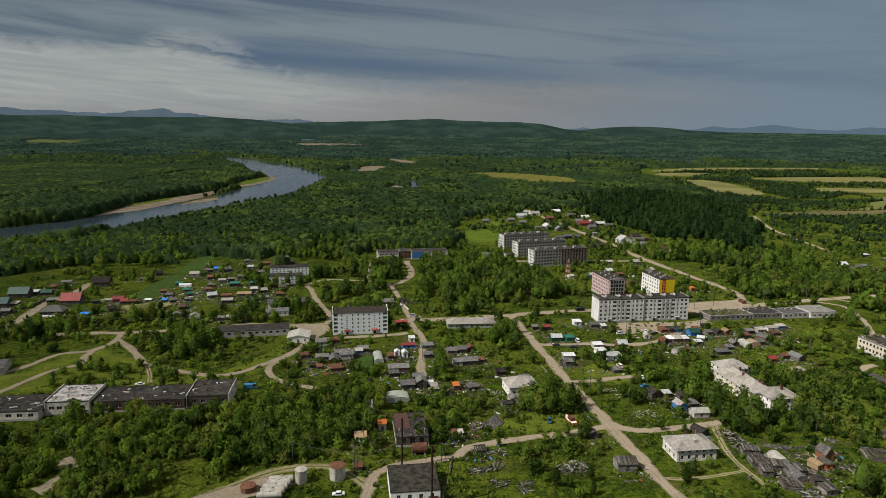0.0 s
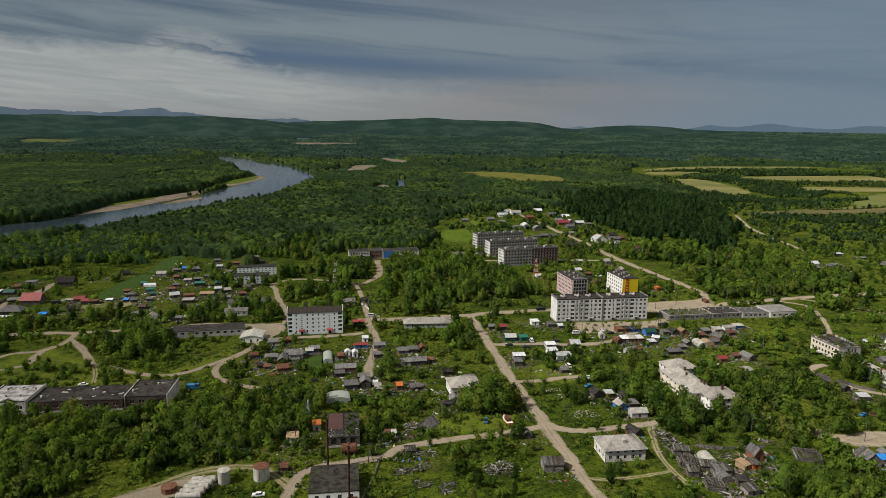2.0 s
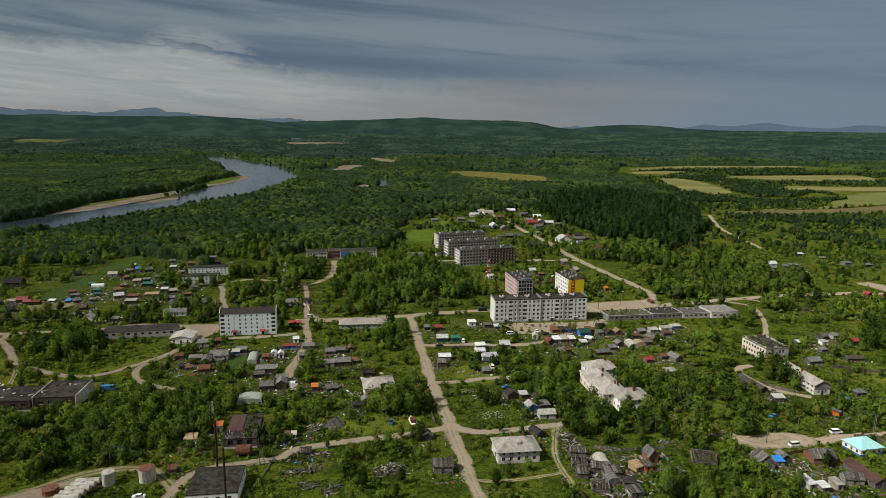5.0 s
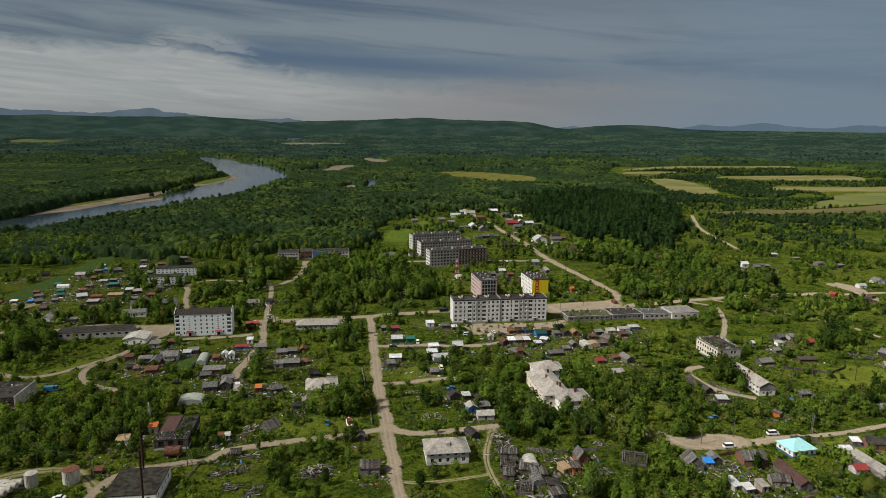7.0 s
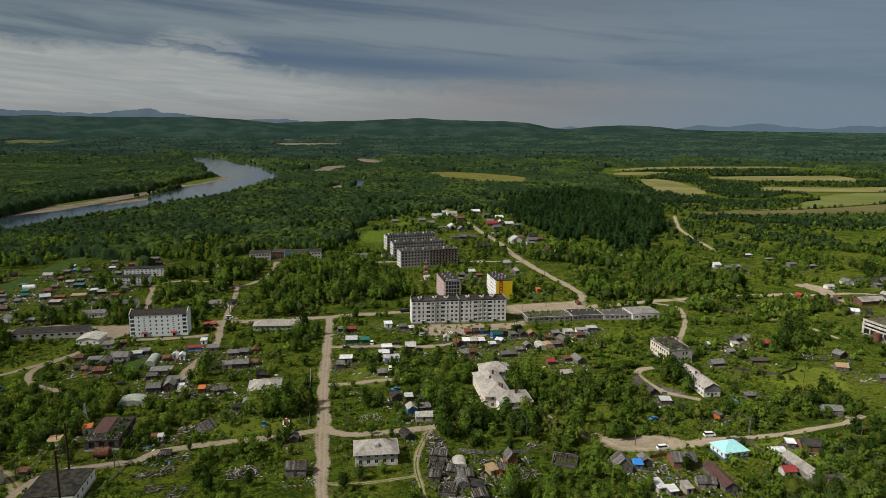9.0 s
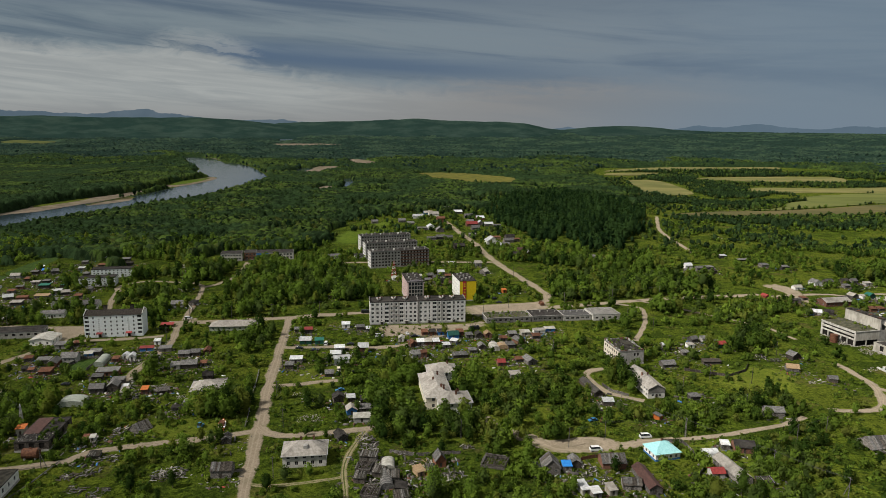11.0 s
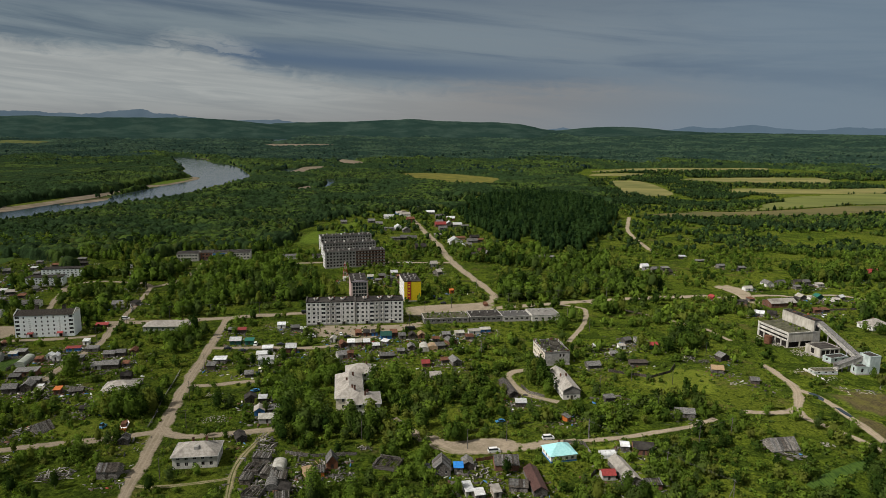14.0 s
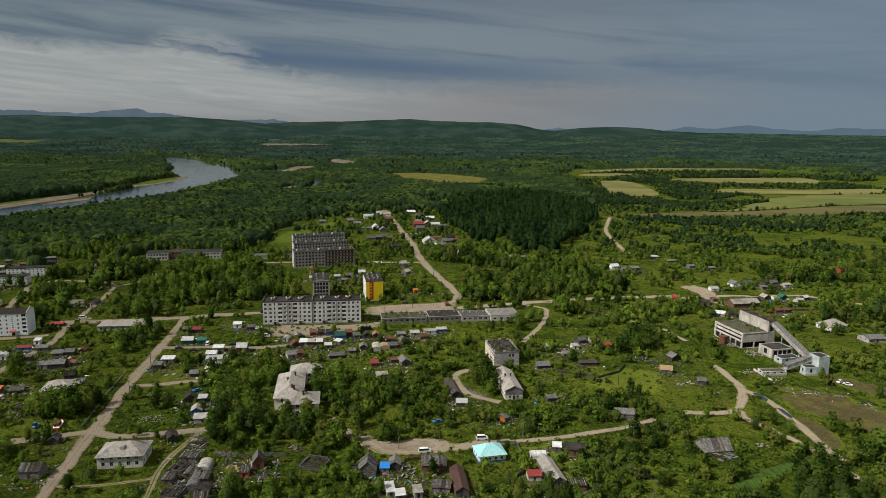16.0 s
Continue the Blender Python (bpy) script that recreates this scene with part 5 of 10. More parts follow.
for k in range(5):
    u, v = lay.uniform(1.5, 10.0), 1.8 + 3.8 * k
    # no hole is cut: raised black slabs imitate the shade inside
    s = Shape(VOID)
    s.box(u, u + lay.uniform(1.6, 3.0), v, v + lay.uniform(1.4, 2.6), 7.28, 7.38)
    part("roof_hole", s, ob, "black slab painted as a shaded hole in the fallen roof")
for k in range(46):
    spot = pose(lay.uniform(1.0, 12.6), lay.uniform(1.0, 20.0), 7.4, lay.uniform(-9, 9), lay.uniform(-9, 9), lay.uniform(0, 180))
    part("board", piece("board", lay.choice((DARKWOOD, CHAR_AND_SHADE, BITUMEN, CHAR_AND_SHADE, SLATE))), ob, at=spot @ Matrix.Diagonal((lay.uniform(0.8, 3.0), lay.uniform(0.2, 0.8), 1, 1)))
for k in range(14):
    s = Shape(DARKWOOD)
    x, y = random.uniform(1, 12), random.uniform(1, 19)
    s.beam((x, y, 7.3), (x + random.uniform(-2, 2), y + random.uniform(-2, 2), 7.4 + random.random()), 0.12)
    part("fallen_beam", s, ob)
panel_block("two-storey white house with a dark flat roof among trees", -144, 502, 14, 26, 10, 7.0, 3, 9, 3, 3, 9, BLUEWHITE, (1.2, 1.0), parapet=0.2, category="apartment block", edge=BITUMEN)
ob = panel_block("three-storey white house with a flat roof and yellow end wall", -150, 531, 14, 31, 10, 7.4, 3, 10, 3, 3, 10, BLUEWHITE, (1.2, 1.0), parapet=0.2, category="apartment block", edge=BITUMEN)
s = Shape(YELLOW)
s.box(31.004, 31.1, 0.2, 9.8, 0.9, 7.2, 0, True)
part("painted_end", s, ob)
ob = panel_block("two-storey pale school wing with a flat roof", -70, 605, 13, 19, 14, 7.2, 2, 7, 3, 3, 7, GRIMY, (1.6, 1.5), parapet=0.3, category="school", edge=DULL)
ob = panel_block("two-storey school entrance wing of dark brick", -50.5, 612, 13, 11, 12, 7.6, 2, 3, 0, 0, 3, BRICK, (1.8, 1.6), parapet=0.3, category="school", edge=DULL)
ob = panel_block("two-storey pale school wing with a blue mural", -39.5, 612, 13, 34, 14, 7.2, 2, 11, 3, 3, 11, GRIMY, (1.6, 1.5), parapet=0.3, category="school", edge=DULL)
s = Shape(BLUEPAINT)
s.box(0.3, 11.5, -0.1, -0.004, 1.2, 7.0, 0, True)
part("mural", s, ob, "large blue painted mural")
panel_block("long low building with a grey slab roof", -138, 371.5, 13, 41, 12, 4.0, 1, 10, 2, 2, 10, GREY, (1.8, 1.2), DARKWOOD, VOID, 1, roof_label="weathered grey slab roof", parapet=0.1, category="shed", edge=SLATE)
house("white store building with a streaked metal roof", -95.5, 365.3, 8, 12.2, 13, 3.2, 4.6, WHITE, STEEL, "gable", "y", front=3, side=3, chimneys=0, roof_label="pale streaked metal roof", name="store")
house("long low pale house with a slate roof under trees", -126, 437, 14, 29, 9, 3.6, 5.4, WHITE, SLATE, "gable", "x", front=8, side=2, chimneys=3)
house("long low pale house behind a row of trees", -122, 418, 14, 14, 7, 3.2, 4.6, WHITE, SLATE, "gable", "x", front=4, side=2, chimneys=1)

# the long derelict barrack by the meadow, in sections
for label, x, y, L, D, H, wall_mat, roof_mat, cols in (
        ("low white derelict workshop wing with a broken felt roof", -215, 255, 41, 18, 4.2, GRIMY, BITUMEN, 9),
        ("white workshop section with a pale flaking roof", -174, 265, 17.4, 19, 6.0, GRIMY, FLAKED, 5),
        ("long dark brick workshop with a torn felt roof", -156.2, 268.5, 38.5, 16.5, 5.0, SOOTBRICK, BITUMEN, 9),
        ("end workshop section with pale gable walls and a dark roof", -117.4, 275, 17.5, 19, 5.6, SOOTBRICK, BITUMEN, 4)):
    ob = panel_block(label, x, y, 7.5, L, D, H, 1, cols, 0, 2, cols, wall_mat, (2.2, 1.5), GRIMY, VOID, 2, parapet=0.12, category="workshop", edge=BITUMEN, roof_material=roof_mat)
    if H > 5.5:
        for u in (-0.35, L + 0.02):
            s = Shape(GRIMY)
            s.box(u, u + 0.32, -0.3, D + 0.3, 0.0, H + 0.55, 0, True)
            part("fire_wall", s, ob)
    for k in range(6):
        vent(ob, L * (k + 0.5) / 6, D * (0.3 + 0.4 * (k % 2)), H - 0.02, 30 * k, 0.55, WHITE if k % 3 == 0 else RUST)
for k, (x, y, L, D, H) in enumerate(((-215, 255, 41, 18, 4.2), (-174, 265, 17.4, 19, 6.0), (-156.2, 268.5, 38.5, 16.5, 5.0), (-117.4, 275, 17.5, 19, 5.6))):
    lay = random.Random(40 + k)
    ob = thing("roof_debris", "torn felt, boards and slabs strewn over a workshop roof", "debris", pose(x, y, H, 0, 0, 7.5))
    for _ in range((34, 12, 26, 12)[k]):
        spot = pose(lay.uniform(1.5, L - 1.5), lay.uniform(1.5, D - 1.5), 0.05, lay.uniform(-4, 4), lay.uniform(-4, 4), lay.uniform(0, 360))
        part("board", piece("board", lay.choice((DARKWOOD, SLATE, RUBBLE, GREY, CHAR_AND_SHADE))), ob, at=spot @ Matrix.Diagonal((lay.uniform(0.8, 3.2), lay.uniform(0.3, 1.6), 1, 1)))
house("long ribbed grey shed on the meadow", -243, 303, 20, 22, 14, 3.4, 5.0, GREY, SLATE, "gable", "x", front=0, side=0, chimneys=0, name="shed", category="shed")

# boiler house, chimneys and tanks
ob = panel_block("whitewashed boiler house with a black felt roof", -21.2, 202.2, 9, 16.6, 18, 4.5, 1, 4, 4, 4, 4, WHITE, (1.3, 1.6), FRAME, GLASS, 2, roof_label="black felt roof", parapet=0.1, category="boiler house", edge=BITUMEN, roof_material=CHAR_AND_SHADE)
s = Shape(RUST)
s.box(12.6, 16.0, -0.3, -0.13, 0.2, 2.4, 0, True)
part("gate", s, ob, "rusty sheet gate")


def stack(label, x, y, h, r):
    ob = thing("chimney_stack", label, "chimney", pose(x, y, 0))
    s = Shape(SOOTSTEEL)
    rings = [(r, 0)]
    for k in range(6):
        rings += [(r, h * (k + 1) / 6 - 0.2), (r * 1.12, h * (k + 1) / 6 - 0.18), (r * 1.12, h * (k + 1) / 6 - 0.04), (r, h * (k + 1) / 6)]
    lathe(s, 0, 0, rings, 12)
    s.face([(r * math.cos(2 * math.pi * i / 12), r * math.sin(2 * math.pi * i / 12), h) for i in range(12)])
    part("flue", s, ob)
    b = Shape(GREY)
    b.box(-r * 2, r * 2, -r * 2, r * 2, 0, 0.6)
    part("footing", b, ob)
    for k in range(3):
        a = 2.1 * k
        w = Shape(WIRE)
        w.beam((0, 0, h * 0.75), (7 * math.cos(a), 7 * math.sin(a), 0.0), 0.03)
        part("guy_wire", w, ob)


stack("tall thin rusty steel chimney", -19.3, 226.5, 19.5, 0.36)
stack("tall thin rusty steel chimney at the boiler house", -7.6, 201.5, 22, 0.36)


def tank(label, x, y, r, h, side, top):
    ob = thing("storage_tank", label, "tank", pose(x, y, 0))
    claim(pose(x, y, 0), -r, r, -r, r, 1)
    s = Shape(side)
    rings = [(r, 0)]
    for k in range(4):
        rings += [(r, h * (k + 1) / 4 - 0.1), (r * 1.015, h * (k + 1) / 4 - 0.05), (r, h * (k + 1) / 4)]
    lathe(s, 0, 0, rings, 28)
    part("shell", s, ob)
    t = Shape(top)
    lathe(t, 0, 0, [(r + 0.06, h - 0.05), (r + 0.06, h + 0.05), (r * 0.5, h + 0.3), (0.01, h + 0.4)], 28)
    part("lid", t, ob)
    l = Shape(RUST)
    for d in (-0.25, 0.25):
        l.beam((d, -r - 0.15, 0), (d, -r - 0.15, h), 0.04)
    for k in range(int(h / 0.5)):
        l.beam((-0.25, -r - 0.15, 0.4 + k * 0.5), (0.25, -r - 0.15, 0.4 + k * 0.5), 0.025)
    part("ladder", l, ob)


tank("pale steel storage tank with a flat lid", -53.9, 215.9, 2.1, 4.7, STEEL, STEEL)
tank("streaked steel storage tank with a rusty lid", -41.6, 219.0, 2.8, 4.9, STEEL, RUST)
tank("low rusty open tank", -70.6, 209.5, 2.6, 2.0, RUST, RUST)


def lying_tank(label, x, y, rot, r, length, material, z=0.5, name="cistern"):
    ob = thing(name, label, "tank", pose(x, y, 0, 0, 0, rot))
    claim(pose(x, y, 0, 0, 0, rot), -length / 2, length / 2, -r, r, 0.5)
    s = Shape(material)
    prof = [(0.02, -length / 2), (r * 0.7, -length / 2 + 0.12), (r, -length / 2 + 0.4), (r, length / 2 - 0.4), (r * 0.7, length / 2 - 0.12), (0.02, length / 2)]
    for (r0, x0), (r1, x1) in zip(prof, prof[1:]):
        for i in range(18):
            a, b = 2 * math.pi * i / 18, 2 * math.pi * (i + 1) / 18
            s.face([(x0, r0 * math.cos(a), z + r + r0 * math.sin(a)), (x1, r1 * math.cos(a), z + r + r1 * math.sin(a)), (x1, r1 * math.cos(b), z + r + r1 * math.sin(b)), (x0, r0 * math.cos(b), z + r + r0 * math.sin(b))])
    part("shell", s, ob, smooth=True)
    for k in (-0.3, 0.3):
        c = Shape(GREY)
        c.box(length * k - 0.2, length * k + 0.2, -r * 0.8, r * 0.8, 0, z + r * 0.35)
        part("cradle", c, ob)
    h = Shape(material)
    lathe(h, 0, 0, [(0.4, z + 2 * r - 0.05), (0.4, z + 2 * r + 0.3), (0.02, z + 2 * r + 0.33)], 10)
    part("hatch", h, ob)


for k in range(5):
    lying_tank("pale grey lying fuel cistern in a row", -60.5 - 0.35 * k, 214.8 - 2.6 * k, 9, 1.15, 8.5, STEEL, 0.5)
lying_tank("large rusty boiler drum lying on the ground", -13.4, 238.4, 8, 1.95, 6.3, RUST, 0.2, "boiler_drum")

ob = panel_block("ruined boiler hall with a sagging rusty roof", -22.6, 242.5, 9, 12.6, 22, 4.2, 1, 3, 4, 4, 0, DARKWOOD, (2.0, 2.2), DARKWOOD, VOID, 1, roof_label="sagging dark roof strewn with debris", parapet=0.1, category="ruin", edge=BITUMEN)
s = Shape(MAROON)
s.slab([(0.3, 7, 4.34), (6.2, 7, 4.38), (6.0, 21.6, 4.5), (0.3, 21.6, 4.42)], 0.1)
part("sheet_roof", s, ob, "rust-brown sheet roofing")
for k in range(60):
    s = Shape(SLATE if k % 3 else RUBBLE)
    x, y = random.uniform(0.5, 12), random.uniform(0.5, 7)
    s.beam((x, y, 4.3), (x + random.uniform(-0.9, 0.9), y + random.uniform(-0.9, 0.9), 4.35 + 0.3 * random.random()), random.uniform(0.08, 0.2))
    part("debris", s, ob)

# shops and stores along the road
for label, x, y, L, D, H, wall_mat, roof_mat, cols in (
        ("low store with a mossy overgrown roof", 167, 424, 29.5, 14, 3.5, DULL, MOSS, 8),
        ("low store with a dark felt roof", 197, 429.5, 21, 15, 3.8, DULL, BITUMEN, 6),
        ("low store with a blue-grey roof", 218.3, 432.5, 18.5, 13, 3.6, GREY, SLATE, 5),
        ("white-fronted shop with a grey-green flat roof", 237.5, 434.5, 19, 16, 4.2, GRIMY, DULL, 4)):
    m = pose(x, y, 0, 0, 0, ROT)
    ob = thing("store", label, "shop", m)
    claim(m, 0, L, 0, D, 1.5)
    s = Shape(wall_mat)
    holes = grid_holes(L, cols, 1, 2.0, 1.3, 1.2, 3, 0.6)
    s.wall((0, 0), (L, 0), 0, H, holes)
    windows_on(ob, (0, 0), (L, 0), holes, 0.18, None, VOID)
    s.wall((L, 0), (L, D), 0, H)
    s.wall((L, D), (0, D), 0, H)
    s.wall((0, D), (0, 0), 0, H)
    part("wall", s, ob)
    flat_roof(ob, L, D, H, roof_mat, 0.06, GREY)
    for k in range(4):
        vent(ob, L * (k + 0.5) / 4, D * 0.6, H, 17 * k, 0.6)

# ---- the derelict works on the east side ----
m = pose(382, 389.3, 0, 0, 0, 15)
works = thing("factory", "derelict stained concrete works with strip windows and a tall pale hall", "factory", m)
claim(m, -2, 24, -2, 28, 2)
s = Shape(GRIMY, STAINED)
s.wall((0, 26), (0, 0), 0, 9, [(1.0, 25.0, 4.4, 5.7), (1.0, 25.0, 6.9, 7.9), (1.2, 5.4, 0.05, 3.6), (6.0, 10.2, 0.05, 3.6), (10.8, 15.0, 0.05, 3.6), (15.6, 19.8, 0.05, 3.6), (20.4, 24.8, 0.05, 3.6)], 0.6, 0)
s.wall((0, 0), (17, 0), 3.6, 9, (), 0.3, 1)
s.wall((0, 0), (17, 0), 0, 3.6, [(0.6, 8.0, 0.05, 3.5), (8.6, 16.4, 0.05, 3.5)], 0.6, 1)
s.wall((17, 26), (0, 26), 0, 9, (), 0.3, 1)
part("wall", s, works)
# near-black sheets behind the openings, painted as the shade of the halls
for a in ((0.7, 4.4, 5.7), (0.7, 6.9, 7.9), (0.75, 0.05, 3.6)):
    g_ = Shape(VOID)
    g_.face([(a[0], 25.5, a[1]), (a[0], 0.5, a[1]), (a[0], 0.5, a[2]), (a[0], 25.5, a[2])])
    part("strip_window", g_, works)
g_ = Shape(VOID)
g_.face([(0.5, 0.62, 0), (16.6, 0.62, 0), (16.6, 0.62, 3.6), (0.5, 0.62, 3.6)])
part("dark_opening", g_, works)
s = Shape(MOSS, GRIMY)
s.box(0.2, 17, 0.2, 25.8, 8.8, 9.05)
s.box(-0.15, 0.2, -0.15, 26.1, 8.7, 9.2, 1, True)
s.box(0.2, 17, -0.15, 0.2, 8.7, 9.2, 1, True)
part("roof", s, works, "dark felt roof with growing bushes")
s = Shape(STAINED, GREY)
s.wall((17.02, 26), (17.02, 0), 0, 15.5, (), 0.3, 0)
s.wall((17.02, 0), (22, 0), 0, 15.5, [(1, 4, 9, 13)], 0.3, 1)
s.wall((22, 0), (22, 26), 0, 15.5, (), 0.3, 1)
s.wall((22, 26), (17.02, 26), 0, 15.5, (), 0.3, 1)
part("tower_hall", s, works, "tall narrow white concrete hall")
s = Shape(BITUMEN)
s.box(16.9, 22.2, -0.2, 26.2, 15.5, 15.8, 0, True)
part("tower_roof", s, works)
for k in range(9):
    s = Shape(BITUMEN if k % 3 else RUST)
    s.box(17.3 + 0.4 * (k % 4), 18.6 + 0.4 * (k % 4), 1 + 2.7 * k, 2.4 + 2.7 * k, 15.8, 16.2)
    part("roof_box", s, works)


def gallery(label, p, q, width, tall, name="conveyor_gallery"):
    """A sloping covered conveyor bridge with an open lattice side."""
    p, q = Vector(p), Vector(q)
    way = (q - p)
    length = way.length
    flat = Vector((way.x, way.y, 0)).normalized()
    side = Vector((flat.y, -flat.x, 0)) * (width / 2)
    up = Vector((0, 0, tall))
    ob = thing(name, label, "conveyor gallery", Matrix.Translation((p.x, p.y, 0)))
    o = Vector((p.x, p.y, 0))
    for nm, off, mat_ in (("deck", Vector(), GREY), ("roof", up, SLATE)):
        s = Shape(mat_)
        a = [p + off - side - o, p + off + side - o, q + off + side - o, q + off - side - o]
        s.slab(a, -0.25)
        part(nm, s, ob)
    n = max(3, int(length / 2.2))
    for sg in (-1, 1):
        s = Shape(GREY)
        for k in range(n):
            a, b = p.lerp(q, k / n) + sg * side - o, p.lerp(q, (k + 1) / n) + sg * side - o
            s.beam(a, a + up, 0.12)
            s.beam(a, b + up, 0.09) if k % 2 else s.beam(a + up, b, 0.09)
        part("lattice", s, ob)
    s = Shape(GRIMY)
    a, b = p + side * 0.8 - o, q + side * 0.8 - o
    s.face([a, b, b + up * 0.95, a + up * 0.95])
    s.face([a - side * 1.6, a - side * 1.6 + up * 0.95, b - side * 1.6 + up * 0.95, b - side * 1.6])
    part("side_panel", s, ob)
    for k in range(1, 4):
        c = p.lerp(q, k / 4) - o
        if c.z > 1.2:
            s = Shape(GREY)
            s.beam((c.x, c.y, 0), (c.x, c.y, c.z), 0.35)
            part("support", s, ob)


gallery("sloping derelict conveyor gallery of rusty lattice and slabs", (402.3, 395.0, 12.3), (409.6, 367.6, 1.6), 3.6, 2.6)
gallery("low sloping conveyor gallery with a slab roof", (389.0, 351.5, 1.6), (404.6, 354.0, 6.6), 3.4, 2.4)
panel_block("low roofless annex of the derelict works", 391.8, 372.4, 15, 13.5, 11, 5.0, 1, 4, 1, 1, 3, STAINED, (2.6, 3.0), DARKWOOD, VOID, 1, roof_label="grey slab roof", parapet=0.3, category="ruin")
panel_block("small white annex of the derelict works", 393, 363.2, 18, 12, 5.5, 3.2, 1, 2, 1, 1, 2, PALECYAN, (1.4, 1.2), DARKWOOD, VOID, 1, parapet=0.2, category="ruin")
panel_block("pale blue-white end tower of the derelict works", 404.3, 347.6, 14, 6.6, 7.0, 9.8, 2, 0, 0, 1, 1, PALECYAN, (1.3, 1.5), DARKWOOD, VOID, 1, parapet=0.2, category="ruin")
panel_block("roofless low white wall of the derelict works", 375, 345.6, 6, 13, 5, 2.1, 1, 3, 1, 1, 3, PALECYAN, (1.4, 0.8), DARKWOOD, VOID, 1, parapet=0.1, category="ruin", roof_material=MOSS, edge=GRIMY)
panel_block("low pale blue porch of the end tower", 397.4, 347.0, 5, 6.6, 4.5, 4.4, 1, 1, 1, 0, 0, PALECYAN, (1.3, 2.0), DARKWOOD, VOID, 1, parapet=0.15, category="ruin")
tank("rusty brick-lined round tank", 374.5, 398, 2.2, 4.6, RUST, RUST)


def heap(label, x, y, w, d, h, material, count, kind="boards", rot=0, name="rubble_heap"):
    """A heap of broken boards or rubble lying on the ground."""
    ob = thing(name, label, "rubble heap" if kind == "rubble" else "wood pile", pose(x, y, 0, 0, 0, rot))
    claim(pose(x, y, 0, 0, 0, rot), -w / 2, w / 2, -d / 2, d / 2, 0.2)
    r = random.Random(int(x * 7 + y * 13))
    for k in range(int(count * 0.85)):
        px, py = r.uniform(-w / 2, w / 2), r.uniform(-d / 2, d / 2)
        top = h * max(0.15, 1 - (2 * abs(px) / w) ** 2 * 0.7 - (2 * abs(py) / d) ** 2 * 0.3)
        z = r.uniform(0.05, top)
        if kind == "boards":
            a = r.choice((6, 17, 80, 92, 46, 150)) + r.uniform(-12, 12)
            spot = pose(px, py, z, r.uniform(-12, 12), r.uniform(-14, 14), a)
            scale = Matrix.Diagonal((r.uniform(1.0, 3.4), r.uniform(0.18, 0.6), 1, 1))
            part("board", piece("board", r.choice((material, WOOD, SLATE, DARKWOOD, CHAR_AND_SHADE, PALESLATE))), ob, at=spot @ scale)
        else:
            e = r.uniform(0.2, 0.75)
            spot = pose(px, py, max(0.0, z - e * 0.5), r.uniform(-40, 40), r.uniform(-40, 40), r.uniform(0, 360))
            part("rubble_lump", piece("rubble_lump", material), ob, at=spot @ Matrix.Diagonal((e * 1.3, e, e * 0.7, 1)))


fallen = thing("fallen_wall", "long pale concrete wall lying broken on the ground", "ruin", pose(374, 354, 0, 0, 0, -82))
for k in range(6):
    s = Shape(GRIMY)
    s.box(2.6 * k, 2.6 * k + 2.45, -0.5 + 0.12 * (k % 3), 0.5 + 0.12 * (k % 3), 0, 0.7 - 0.12 * (k % 2))
    part("slab", s, fallen)
heap("heap of broken concrete at the works", 400, 383, 14, 6, 2.0, RUBBLE, 70, "rubble", 15)
heap("heap of broken concrete at the works", 385, 383, 8, 4, 1.2, RUBBLE, 30, "rubble")
heap("heap of broken slabs and girders before the works", 392, 386, 16, 7, 2.6, RUBBLE, 90, "rubble", 15)
heap("heap of fallen boards and slabs at the works", 398, 380, 12, 6, 1.6, GREY, 60, rot=15)
heap("broken wall stubs and rubble along the works", 376.5, 402, 5, 18, 2.4, RUBBLE, 80, "rubble", 15)
heap("scattered concrete waste on the coal yard", 380, 340, 14, 6, 0.7, RUBBLE, 40, "rubble", 20)
heap("scattered boards and scrap on the coal yard", 398, 322, 18, 14, 0.4, DARKWOOD, 44, rot=30)
heap("scattered scrap on the coal yard", 408, 308, 12, 10, 0.4, RUST, 30, rot=70)
heap("heap of pale broken slabs in front of the works", 388, 378, 15, 5, 1.8, RUBBLE, 90, "rubble", 12)
heap("pale broken concrete on bare ground", 370, 351, 9, 5, 0.6, RUBBLE, 34, "rubble", 30)
heap("boards and slabs strewn over the coal yard", 385, 326, 16, 10, 0.3, RUBBLE, 34, rot=10)
heap("broken brick wall at the works", 378, 392, 6, 5, 2.6, RUBBLE, 34, "rubble")

# ---- sheds, cabins and small houses ----
WORDS = {"weathered_boards": "weathered grey board", "dark_boards": "dark board", "white_plaster": "white plastered", "brown_brick": "brown brick", "orange_brown_brick": "orange-brown brick", "rusty_steel": "rusty steel", "grey_concrete": "grey", "bright_sheet_metal": "bright metal", "fresh_boards": "tan board",
         "asbestos_sheet": "grey slate", "pale_asbestos_sheet": "pale slate", "roof_felt": "black felt", "red_sheet_metal": "red metal", "maroon_sheet_metal": "maroon metal", "green_sheet_metal": "green metal", "dark_green_sheet_metal": "dark green metal", "blue_tarpaulin": "blue", "pale_steel": "pale metal", "orange_paint": "orange", "blue_paint": "blue painted", "red_paint": "red painted", "cloudy_plastic_film": "clouded film", "pale_cyan_sheet_metal": "pale cyan metal", "cream_plaster": "cream plastered", "pale_concrete_panel": "pale concrete"}


SHED_SPOTS = []


